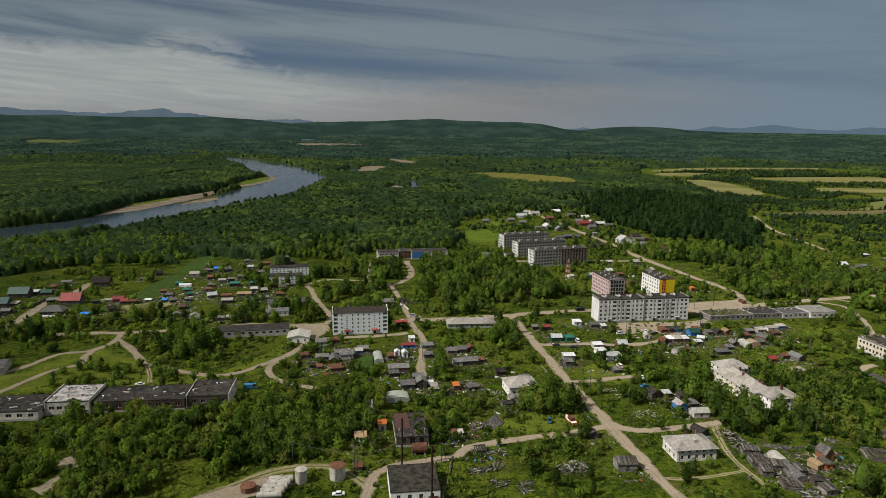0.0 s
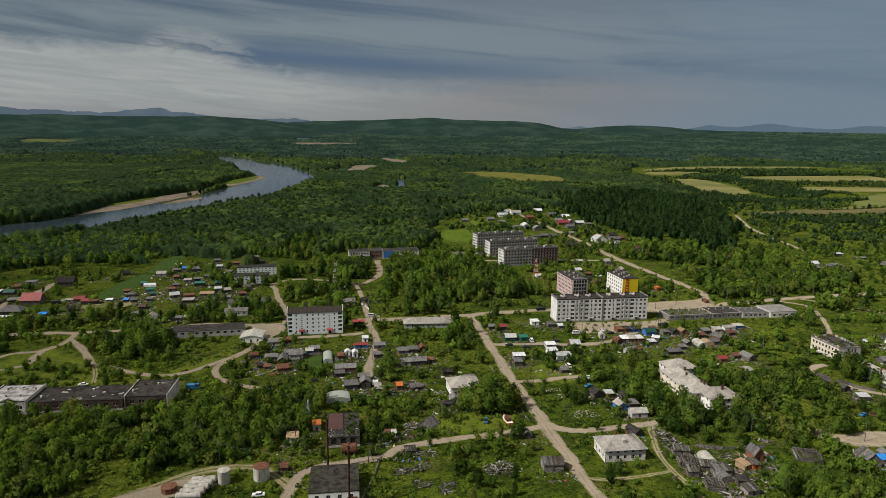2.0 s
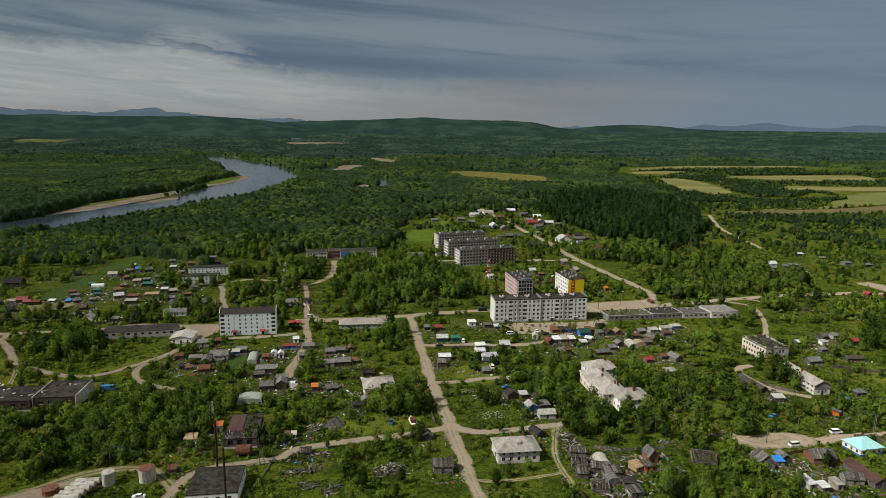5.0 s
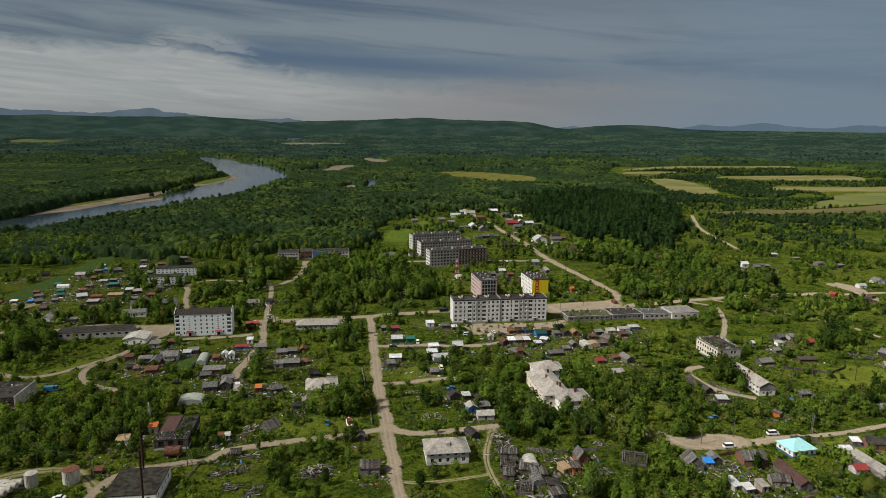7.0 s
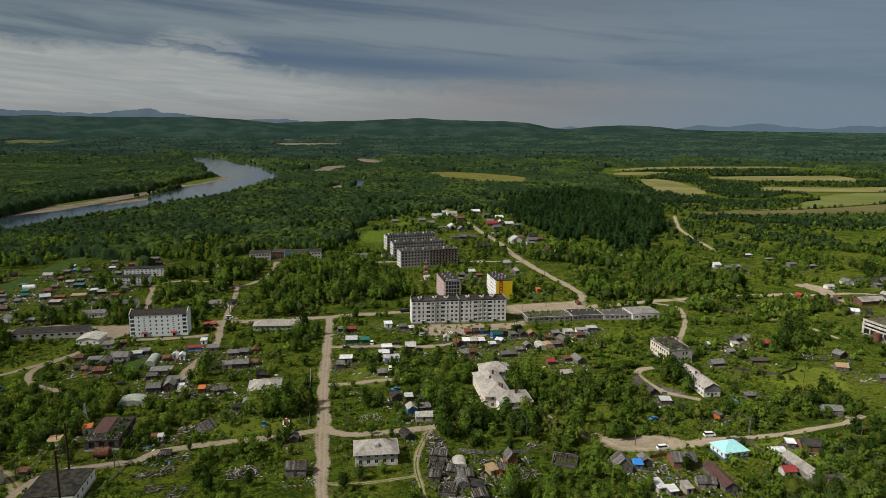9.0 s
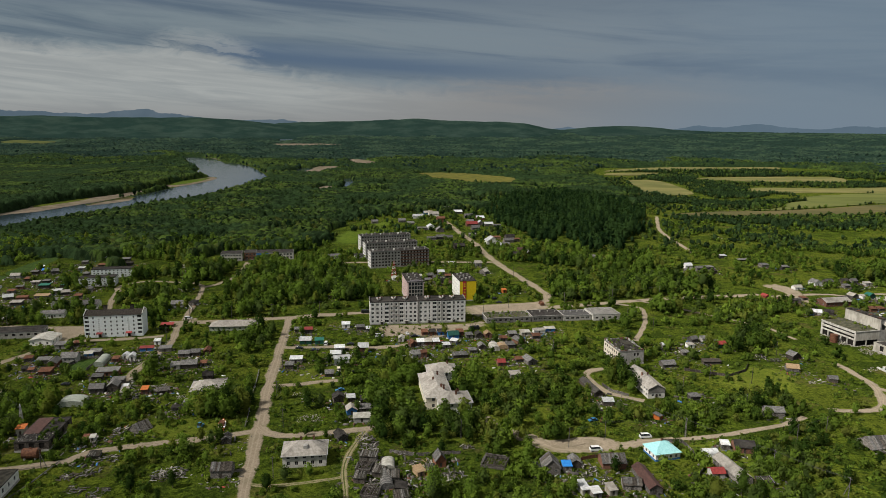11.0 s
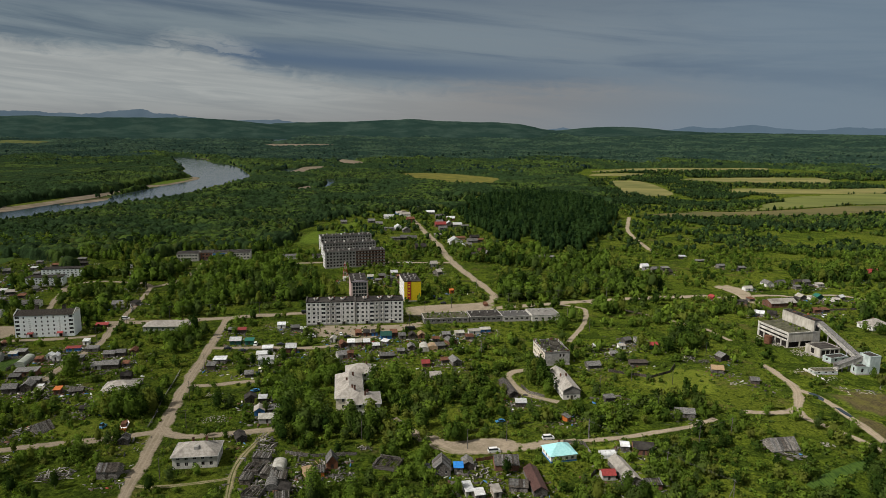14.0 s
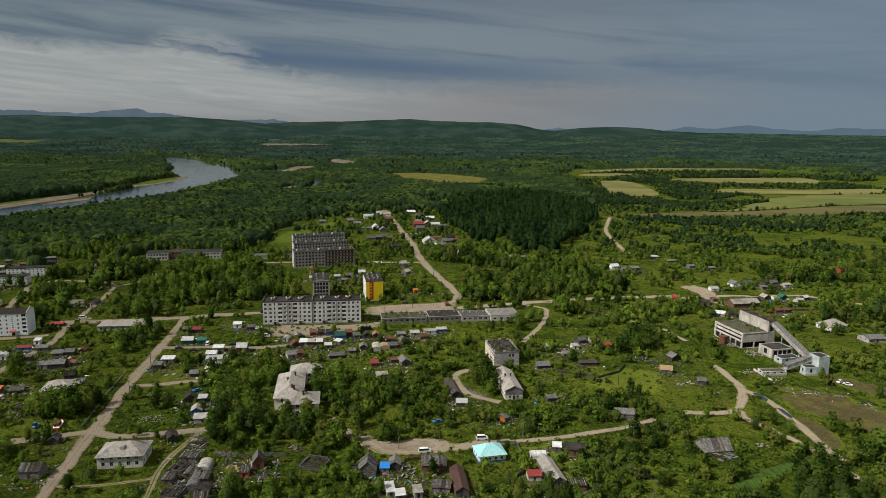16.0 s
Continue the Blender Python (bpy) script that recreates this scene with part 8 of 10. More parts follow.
def wires(a, b, rot_a=0.0, rot_b=0.0, sag=0.7, count=3):
    ob = thing("power_line", "thin sagging power cables between poles", "cable", Matrix.Translation(a))
    for k in range(count):
        o = (k - (count - 1) / 2) * 0.8
        p = Vector((o * math.cos(radians(rot_a)), o * math.sin(radians(rot_a)), -0.4))
        q = b - a + Vector((o * math.cos(radians(rot_b)), o * math.sin(radians(rot_b)), -0.4))
        verts, faces = [], []
        side = Vector(((q - p).y, -(q - p).x, 0)).normalized() * 0.013
        for i in range(9):
            t = i / 8
            at = p.lerp(q, t) - Vector((0, 0, 4 * sag * t * (1 - t)))
            verts += [tuple(at + side), tuple(at - side), tuple(at + Vector((0, 0, 0.02)))]
            if i:
                j = 3 * i
                faces += [(j - 3 + u, j - 3 + (u + 1) % 3, j + (u + 1) % 3, j + u) for u in range(3)]
        part("cable", mesh_from("cable", verts, faces, [WIRE]), ob)


def pole_line(rot, *points, props=0, h=8.5):
    tops = [pole(x, y, h, rot, props if i in (0, len(points) - 1) else 0) for i, (x, y) in enumerate(points)]
    for a, b in zip(tops, tops[1:]):
        wires(a, b, rot, rot)


pole_line(75, (193, 256), (209, 263.5), (243, 268), (279, 294), (296, 328), (328, 371))
pole_line(100, (222, 292), (243, 267), (267, 241), (284, 222), props=1)
pole_line(60, (257, 314), (277, 333))
pole_line(40, (303, 272), (287, 264), (248, 224))
pole_line(100, (104, 391), (121, 371), (141, 330), (150, 262))
pole_line(5, (57, 337), (64, 300), (75, 269), (82, 228))
pole_line(15, (0, 427), (25, 433), (55, 441), (90, 450))
pole_line(15, (166, 451), (184, 463), (225, 476), (262, 488), (300, 500))
pole_line(20, (158, 417), (202, 367), props=2)
pole_line(100, (-73, 295), (-68, 293), (-36, 267), (-36, 247), (-35, 222))
pole_line(0, (-5, 231), (-36, 222), (-60, 229), (-75, 246), props=1)
pole_line(90, (-17, 342), (-22, 378), (-20, 410))
pole_line(90, (-30, 432), (-33, 455), (-45, 490))
pole_line(10, (-128, 395), (-160, 384), (-215, 384), (-262, 395))
pole_line(90, (203, 520), (195, 560), (181, 606), (170, 660), (158, 720))
pole_line(0, (-142, 229), (-165, 246))
pole_line(30, (271, 414), (261, 438), (256, 470))


def lattice(x, y, h, w, label, material, cat):
    ob = thing("lattice_tower", label, cat, pose(x, y, 0, 0, 0, 20))
    corners = [(-1, -1), (1, -1), (1, 1), (-1, 1)]
    at = lambda c, t: Vector((c[0], c[1], 0)) * (w / 2 * (1 - 0.8 * t)) + Vector((0, 0, h * t))
    for c in corners:
        s = Shape(material)
        s.beam(at(c, 0), at(c, 1), 0.13, r2=0.08)
        part("leg", s, ob)
    for i in range(7):
        s = Shape(material if i % 2 else WHITE)
        for a, b in zip(corners, corners[1:] + corners[:1]):
            s.beam(at(a, i / 7), at(b, (i + 1) / 7), 0.07)
            s.beam(at(b, i / 7), at(a, (i + 1) / 7), 0.07)
            s.beam(at(a, i / 7), at(b, i / 7), 0.07)
        part("bracing", s, ob)


lattice(-66.2, 513, 17, 5.5, "rusty and white lattice tower among trees", RUST, "tower")
lattice(-35, 266, 9.5, 1.6, "leaning grey lattice pylon over the thicket", GREY, "pylon")
lattice(95, 548, 15, 4.0, "red and white lattice mast by the grey blocks", RED, "tower")


def pipe_line(label, *points):
    ob = thing("heating_pipe", label, "pipe", Matrix.Identity(4))
    for a, b in zip(points, points[1:]):
        s = Shape(SLATE)
        s.beam((*a, 0.6), (*b, 0.6), 0.22, sides=8)
        part("pipe_section", s, ob)
        c = Shape(GREY)
        x, y = (a[0] + b[0]) / 2, (a[1] + b[1]) / 2
        c.box(x - 0.4, x + 0.4, y - 0.3, y + 0.3, 0, 0.36)
        part("support", c, ob)


pipe_line("pale lagged heating pipe along the street", (45.5, 334), (48.5, 320), (51.5, 303), (54.5, 289), (57, 279), (59, 268))
pipe_line("rusty pipe lying on low supports", (-1, 236), (-2, 220), (-4, 208), (-3, 198))


def fence(label, material, *points):
    ob = thing("fence", label, "fence", Matrix.Identity(4))
    for a, b in zip(points, points[1:]):
        a, b = Vector((*a, 0)), Vector((*b, 0))
        n = max(1, int((b - a).length / 2.5))
        for k in range(n):
            p, q = a.lerp(b, k / n), a.lerp(b, (k + 1) / n)
            h = 1.3 + 0.25 * random.random()
            s = Shape(material)
            side = Vector((-(q - p).y, (q - p).x, 0)).normalized() * 0.04
            s.face([p - side, q - side, q - side + Vector((0, 0, h)), p - side + Vector((0, 0, h))])
            s.face([q + side, p + side, p + side + Vector((0, 0, h)), q + side + Vector((0, 0, h))])
            s.face([p - side + Vector((0, 0, h)), q - side + Vector((0, 0, h)), q + side + Vector((0, 0, h)), p + side + Vector((0, 0, h))])
            part("fence_panel", s, ob)
            s = Shape(WOOD)
            s.beam(p, p + Vector((0, 0, h + 0.2)), 0.08)
            part("post", s, ob)


fence("grey board fence round a garden", WOOD, (-54.5, 326), (-55, 346), (-44, 348), (-42.5, 329))
fence("grey board fence beside the lane", WOOD, (-290, 405), (-284, 440), (-288, 456))
fence("dark board fence across the meadow", DARKWOOD, (268, 345), (288, 337), (300, 345), (306, 356))
fence("grey board fence behind the sheds", WOOD, (122, 249), (132, 246.5), (150, 249))
fence("low grey fence round the cottage garden", WOOD, (232, 263), (240, 262), (243, 244), (238, 236))
fence("rusty sheet fence beside the barns", RUST, (196, 246), (202, 248), (209, 250))
fence("grey board fence beside the long barn", WOOD, (220, 322), (223, 314), (230, 309))
fence("pale concrete wall by the school path", PANEL, (-40, 455), (-34, 446), (-31, 438))
fence("grey board fence beside the eastern lane", DARKWOOD, (430, 470), (450, 474), (475, 478))

# ---- growth ----
GROW = np.random.default_rng(11)


def ico(levels):
    bm = bmesh.new()
    bmesh.ops.create_icosphere(bm, subdivisions=levels, radius=1.0)
    v = np.array([p.co[:] for p in bm.verts])
    f = np.array([[q.index for q in g.verts] for g in bm.faces])
    bm.free()
    return v, f


ICO1, ICO2 = ico(1), ico(2)


def crown_arrays(height, radius, lobes, leaves, leaf, base, core, rng, conic=False, corners=3, heart_size=0.62):
    """Leaf sprays round many small boughs: corners, triangles and outward directions of one crown, standing on z = 0."""
    verts, faces, normals, k = [], [], [], 0
    cores = []
    body = height - base
    for i in range(lobes):
        t = (i + 0.5) / lobes
        z = base + body * (0.14 + 0.74 * t)
        a = 2.4 * i + rng.uniform(-0.7, 0.7)
        if conic:
            spread, off = radius * (1.0 - 0.86 * t), 0.0
            size, tall = spread * 0.92 + 0.2, body / lobes * 1.15
        else:
            hull = math.sin(math.pi * (0.20 + 0.66 * t)) ** 0.8
            size = radius * hull * rng.uniform(0.34, 0.52) + 0.10 * radius if lobes > 1 else radius * 0.9
            off = 0.0 if lobes == 1 else max(0.0, radius * hull - size) * rng.uniform(0.6, 1.2)
            tall = size * rng.uniform(0.8, 1.15) if lobes > 1 else body * 0.5
            z = z if lobes > 1 else base + body * 0.48
        cores.append((off * math.cos(a), off * math.sin(a), z, size, tall))
    v, f = core
    heart = np.array([0.0, 0.0, base + body * 0.30])

    def outward(c, d):
        w = (c - heart) / [radius, radius, body * 0.6]
        w /= np.maximum(np.linalg.norm(w, axis=1), 1e-3)[:, None]
        n = 0.62 * d + 0.60 * w
        return n / np.maximum(np.linalg.norm(n, axis=1), 1e-3)[:, None]

    inner = cores if conic else [(0.0, 0.0, base + body * 0.47, radius * heart_size, body * 0.40 * (0.4 + 0.8 * heart_size))]
    for x, y, z, size, tall in inner:
        lump = 1 + rng.uniform(-0.12, 0.12, (len(v), 1))
        c = v * lump * [size, size, tall] * (0.72 if conic else 1.0) + [x, y, z]
        verts.append(c)
        normals.append(outward(c, v))
        faces.append(f + k)
        k += len(c)
    per = max(1, leaves // lobes)
    for x, y, z, size, tall in cores:
        d = rng.normal(size=(per, 3))
        d[:, 2] = d[:, 2] * 0.9 + 0.25
        d /= np.linalg.norm(d, axis=1)[:, None]
        c = d * rng.uniform(0.55, 1.22, (per, 1)) * [size, size, tall] + [x, y, z]
        n = d + rng.normal(size=(per, 3)) * 0.55
        n /= np.linalg.norm(n, axis=1)[:, None]
        a = np.cross(n, rng.normal(size=(per, 3)))
        a /= np.linalg.norm(a, axis=1)[:, None]
        b = np.cross(n, a)
        s = leaf * rng.uniform(0.6, 1.4, (per, 1))
        if corners == 4:
            q = np.stack([c - a * s * 0.9, c - b * s * 0.55 + n * s * 0.2, c + a * s, c + b * s * 0.6 - n * s * 0.15], 1)
        else:
            q = np.stack([c + a * s * 1.15, c - a * s * 0.65 + b * s * 0.85, c - a * s * 0.6 - b * s * 0.8], 1)
        soft = outward(c, d) + [0, 0, 0.30] + rng.normal(size=(per, 3)) * 0.20
        soft /= np.linalg.norm(soft, axis=1)[:, None]
        verts.append(q.reshape(-1, 3))
        normals.append(np.repeat(soft, corners, axis=0))
        i0 = k + corners * np.arange(per)
        faces.append(np.stack([i0, i0 + 1, i0 + 2], 1))
        if corners == 4:
            faces.append(np.stack([i0, i0 + 2, i0 + 3], 1))
        k += corners * per
    return np.vstack(verts), np.vstack(faces), np.vstack(normals)


def trunk_shape(height, r, rng, limbs=4):
    s = Shape(BARK)
    bend = Vector((rng.uniform(-0.3, 0.3), rng.uniform(-0.3, 0.3), height * 0.5))
    top = Vector((bend.x * 1.5, bend.y * 1.5, height * 0.85))
    s.beam((0, 0, -0.1), bend, r, sides=7, r2=r * 0.7)
    s.beam(bend, top, r * 0.7, sides=6, r2=r * 0.2)
    for i in range(limbs):
        a = 2.4 * i + rng.uniform(0, 1)
        p = bend.lerp(top, 0.1 + 0.18 * i) if i else bend * 0.85
        s.beam(p, p + Vector((math.cos(a), math.sin(a), 0.8)) * height * 0.2, r * 0.35, sides=5, r2=r * 0.1)
    return s


NEAR_TREES, MID_TREES, MID_BUSHES, MID_CONIFERS, WEEDS = [], [], [], [], []
for k in range(8):
    h, r = ((8.2, 2.9), (10.0, 3.1), (6.6, 2.9), (9.2, 2.4))[k % 4]
    v, f, away = crown_arrays(h, r, 30, 1110, 0.25, h * 0.04, ICO1, GROW, corners=4, heart_size=0.60)
    NEAR_TREES.append((h, trunk_shape(h, 0.16, GROW).mesh("trunk"), mesh_from("crown", v, f, [BROAD], smooth=True, normals=away)))
FAR_TREES, FAR_BUSHES, FARTHEST = [], [], []
for k in range(6):
    MID_TREES.append(crown_arrays(8.8, (3.1, 2.7, 3.5)[k % 3], 16, 296, 0.40, 0.2, ICO1, GROW, heart_size=0.55))
    FAR_TREES.append(crown_arrays(9.0, (3.2, 2.8, 3.6)[k % 3], 9, 94, 0.63, 0.2, ICO1, GROW, heart_size=0.58))
    FARTHEST.append(crown_arrays(9.0, (3.4, 3.0, 3.8)[k % 3], 3, 18, 1.25, 0.0, ICO1, GROW, heart_size=0.80))
for k in range(4):
    MID_BUSHES.append(crown_arrays(3.0, 1.9, 7, 119, 0.31, 0.0, ICO1, GROW, heart_size=0.48))
    FAR_BUSHES.append(crown_arrays(3.0, 2.0, 4, 24, 0.56, 0.0, ICO1, GROW, heart_size=0.56))
for k in range(4):
    MID_CONIFERS.append(crown_arrays(17.0, (4.4, 3.8, 4.8, 3.4)[k], 4 if k == 3 else 9, 90, 1.05, 0.5, ICO1, GROW, k == 3))
for k in range(4):
    WEEDS.append(crown_arrays(0.9, 0.9, 1, 12, 0.45, 0.0, (ICO1[0][:4], np.array([[0, 1, 2], [0, 2, 3]])), GROW))


def mass(name, label, protos, spots, material, category, rng):
    """Many plants as one mesh; spots: rows of x, y, scale, height scale."""
    if len(spots) == 0:
        return
    verts, faces, normals, tints, k = [], [], [], [], 0
    kind = rng.integers(0, len(protos), len(spots))
    for t, (v, f, away) in enumerate(protos):
        mine = spots[kind == t]
        if len(mine) == 0:
            continue
        a = rng.uniform(0, 2 * math.pi, len(mine))
        c, s = np.cos(a)[:, None], np.sin(a)[:, None]
        x = (v[None, :, 0] * c - v[None, :, 1] * s) * mine[:, 2:3] + mine[:, 0:1]
        y = (v[None, :, 0] * s + v[None, :, 1] * c) * mine[:, 2:3] + mine[:, 1:2]
        z = v[None, :, 2] * (mine[:, 2:3] * mine[:, 3:4]) + mine[:, 4:5]
        verts.append(np.stack([x, y, z], -1).reshape(-1, 3))
        faces.append((f[None] + (k + len(v) * np.arange(len(mine)))[:, None, None]).reshape(-1, 3))
        normals.append(np.stack([away[None, :, 0] * c - away[None, :, 1] * s, away[None, :, 0] * s + away[None, :, 1] * c, away[None, :, 2] + 0 * c], -1).reshape(-1, 3))
        tints.append(np.repeat(rng.random(len(mine)), len(v)))
        k += len(v) * len(mine)
    me = mesh_from(name, np.vstack(verts), np.vstack(faces), [material], smooth=True, normals=np.vstack(normals), tint=np.concatenate(tints))
    tagged(new(name, me), label, category, kind="stuff")


def inside(poly, x, y):
    hit = np.zeros(len(x), bool)
    box = (x > poly[:, 0].min()) & (x < poly[:, 0].max()) & (y > poly[:, 1].min()) & (y < poly[:, 1].max())
    if not box.any():
        return hit
    px, py = x[box], y[box]
    odd = np.zeros(len(px), bool)
    for (x0, y0), (x1, y1) in zip(poly, np.roll(poly, -1, 0)):
        if y0 != y1:
            odd ^= ((y0 > py) != (y1 > py)) & (px < (x1 - x0) * (py - y0) / (y1 - y0) + x0)
    hit[box] = odd
    return hit


def open_ground(x, y, margin=1.0, bodies=True):
    """True where nothing stands, runs or lies in the way."""
    ok = np.ones(len(x), bool)
    for poly in CLEAR:
        ok &= ~inside(poly, x, y)
    for line, half in ROADS:
        near = (x > line[:, 0].min() - 12) & (x < line[:, 0].max() + 12) & (y > line[:, 1].min() - 12) & (y < line[:, 1].max() + 12) & ok
        if near.any():
            i = np.where(near)[0]
            a, b = line[:-1], line[1:]
            p = np.stack([x[i], y[i]], 1)
            ab = b - a
            t = np.clip(((p[:, None] - a) * ab).sum(-1) / np.maximum((ab ** 2).sum(-1), 1e-6), 0, 1)
            d = np.linalg.norm(p[:, None] - a - ab * t[..., None], axis=-1).min(1)
            ok[i[d < half + margin]] = False
    if bodies and FOOTPRINTS:
        f = np.array(FOOTPRINTS)
        for i in range(0, len(x), 20000):
            j = slice(i, i + 20000)
            d = (x[j, None] - f[None, :, 0]) ** 2 + (y[j, None] - f[None, :, 1]) ** 2
            ok[j] &= ~(d < (f[None, :, 2] + margin * 0.7) ** 2).any(1)
    return ok


def value_noise(x, y, size, seed):
    """Smooth noise from 0 to 1."""
    table = np.random.default_rng(seed).random((128, 128))
    u, v = x / size, y / size
    i, j = np.floor(u).astype(int), np.floor(v).astype(int)
    s, t = u - i, v - j
    s, t = s * s * (3 - 2 * s), t * t * (3 - 2 * t)
    g = lambda a, b: table[a % 128, b % 128]
    return (g(i, j) * (1 - s) + g(i + 1, j) * s) * (1 - t) + (g(i, j + 1) * (1 - s) + g(i + 1, j + 1) * s) * t


def poly(*points):
    return np.array(points, float)


# thickets and woods of the village: outline, how thickly they stand (plants a square metre), size where they are low scrub
WOODS = [
    (poly((108, 272), (132, 280), (134, 338), (118, 338), (110, 312), (100, 300)), 0.05),
    (poly((236, 405), (262, 415), (272, 440), (276, 462), (250, 462), (238, 440)), 0.006),
    (poly((285, 450), (330, 470), (340, 490), (300, 480), (282, 470)), 0.03),
    (poly((-190, 200), (-178, 244), (-156, 256), (-126, 262), (-106, 272), (-72, 284), (-45, 302), (-30, 288), (-32, 250), (-52, 240), (-74, 234), (-92, 224), (-104, 208), (-116, 195), (-150, 190)), 0.075, 0.72),
    (poly((-134, 418), (-104, 428), (-98, 440), (-92, 462), (-100, 446), (-134, 432)), 0.07),
    (poly((-152, 492), (-118, 502), (-100, 530), (-92, 560), (-112, 546), (-118, 516), (-150, 502)), 0.06),
    (poly((-100, 545), (-70, 525), (-45, 530), (-48, 600), (-75, 600), (-100, 590)), 0.05),
    (poly((-32, 540), (-5, 560), (0, 606), (-32, 604)), 0.055),
    (poly((-12, 425), (34, 434), (30, 446), (-8, 440)), 0.03),
    (poly((-215, 395), (-150, 405), (-148, 418), (-200, 412)), 0.035),
    (poly((-160, 250), (-110, 266), (-104, 274), (-160, 262)), 0.025),
    (poly((-8, 455), (22, 450), (55, 470), (95, 480), (100, 500), (62, 560), (20, 600), (-25, 600), (-30, 530), (-22, 480)), 0.045),
    (poly((105, 280), (128, 282), (130, 320), (160, 335), (152, 280), (168, 283), (165, 275), (150, 262), (120, 256), (108, 264)), 0.046),
    (poly((152, 290), (160, 330), (190, 335), (212, 310), (205, 285), (180, 275)), 0.075, 0.64),
    (poly((210, 490), (225, 480), (290, 500), (350, 520), (340, 570), (280, 560), (225, 560)), 0.048),
    (poly((270, 425), (330, 455), (352, 470), (395, 490), (390, 460), (345, 440), (310, 425)), 0.06, 0.66),
    (poly((290, 380), (330, 420), (345, 420), (330, 385), (300, 370)), 0.04),
    (poly((236, 272), (300, 290), (330, 310), (300, 320), (262, 300), (240, 290)), 0.06, 0.64),
    (poly((262, 215), (315, 285), (270, 268), (252, 262), (256, 235)), 0.065, 0.64),
    (poly((330, 215), (345, 250), (400, 268), (450, 280), (450, 240), (400, 215)), 0.055),
    (poly((36, 276), (52, 276), (50, 296), (36, 292)), 0.09),
    (poly((-100, 420), (-92, 400), (-78, 470), (-40, 500), (-60, 515), (-92, 480), (-100, 440)), 0.045),
    (poly((-60, 410), (-48, 408), (-46, 470), (-72, 440)), 0.04),
    (poly((-140, 395), (-108, 400), (-112, 418), (-140, 412)), 0.04),
    (poly((-180, 345), (-135, 335), (-130, 378), (-165, 372)), 0.045),
    (poly((-330, 330), (-215, 365), (-220, 400), (-270, 385), (-330, 370)), 0.03),
    (poly((-15, 330), (-5, 320), (40, 370), (38, 410), (15, 385), (28, 350)), 0.03),
    (poly((-18, 293), (4, 291), (10, 272), (-2, 268), (-16, 272)), 0.04, 0.45),
    (poly((-16, 264), (0, 273), (9, 262), (3, 244), (-7, 239)), 0.045, 0.45),
    (poly((134, 282), (150, 286), (163, 283), (176, 277), (175, 260), (165, 253), (148, 261), (130, 264)), 0.05, 0.85),
    (poly((113, 281), (131, 261), (132, 250), (121, 250), (114, 256)), 0.035, 0.6),
    (poly((150, 226), (174, 235), (191, 225), (187, 214), (170, 203), (142, 203), (136, 214)), 0.055, 0.6),
    (poly((-167, 248), (-109, 242), (-82, 242), (-55, 240), (-46, 234), (-60, 229), (-76, 225), (-85, 214), (-90, 207), (-112, 200), (-140, 200)), 0.075, 0.68),
    (poly((-82, 230), (-58, 240), (-46, 236), (-23, 232), (-22, 238), (-30, 252), (-60, 250)), 0.07, 0.5),
    (poly((-17, 246), (-10, 247), (-13, 264), (-20, 263)), 0.09, 0.55),
    (poly((470, 560), (560, 570), (560, 600), (480, 590)), 0.06),
    (poly((405, 300), (450, 330), (480, 300), (440, 270)), 0.03),
    (poly((170, 640), (240, 600), (330, 560), (330, 620), (250, 690), (190, 690)), 0.035),
    (poly((455, 440), (500, 450), (520, 480), (480, 490)), 0.03),
    (poly((128, 218), (140, 222), (160, 230), (150, 205)), 0.03),
    (poly((230, 205), (258, 215), (250, 228), (236, 222)), 0.03),
]
# open strips where only low scrub grows
OPEN_STRIPS = [poly((122, 320), (129, 309), (136, 289), (153, 288), (150, 280), (130, 279), (118, 300)),
               poly((185, 442), (235, 458), (300, 482), (362, 496), (362, 486), (300, 466), (236, 438), (190, 428))]
# lines of trees and scrub between the eastern fields: outline, plants a square metre, size
TREE_LINES = [
    (poly((502, 1292), (532, 1352), (529, 1249), (506, 1135), (492, 1152)), 0.03, 0.8),
    (poly((405, 1087), (455, 1129), (531, 1138), (531, 1041), (609, 1069), (731, 1149), (768, 1216), (693, 1177), (613, 1134), (559, 1160), (491, 1191)), 0.038, 0.85),
    (poly((436, 917), (475, 921), (504, 883), (531, 869), (581, 874), (643, 854), (744, 885), (808, 988), (719, 966), (637, 970), (517, 944), (449, 950)), 0.034, 0.85),
    (poly((476, 764), (500, 735), (522, 709), (542, 673), (574, 663), (631, 701), (661, 749), (570, 713), (542, 739), (522, 790), (497, 799)), 0.032, 0.75),
    (poly((548, 1591), (595, 1547), (684, 1561), (747, 1711), (715, 1790), (629, 1742)), 0.016, 1.0),
    (poly((608, 1318), (606, 1206), (698, 1228), (776, 1329), (737, 1401), (668, 1426)), 0.02, 0.9),
    (poly((686, 1480), (723, 1434), (838, 1488), (1000, 1475), (1094, 1452), (1155, 1551), (1022, 1580), (837, 1551), (730, 1568)), 0.010, 0.9),
    (poly((593, 1874), (695, 1868), (878, 1902), (1058, 1935), (1096, 2021), (908, 1985), (724, 1977)), 0.010, 1.1),
    (poly((774, 1746), (935, 1712), (1151, 1709), (1250, 1706), (1366, 1894), (1219, 1891), (1017, 1903), (806, 1841)), 0.010, 1.1),
    (poly((430, 1060), (505, 1150), (500, 1290), (515, 1400), (480, 1500), (440, 1400), (400, 1220)), 0.018, 0.9),
    (poly((800, 880), (880, 930), (960, 1060), (900, 1050), (820, 980)), 0.018, 0.7),
]
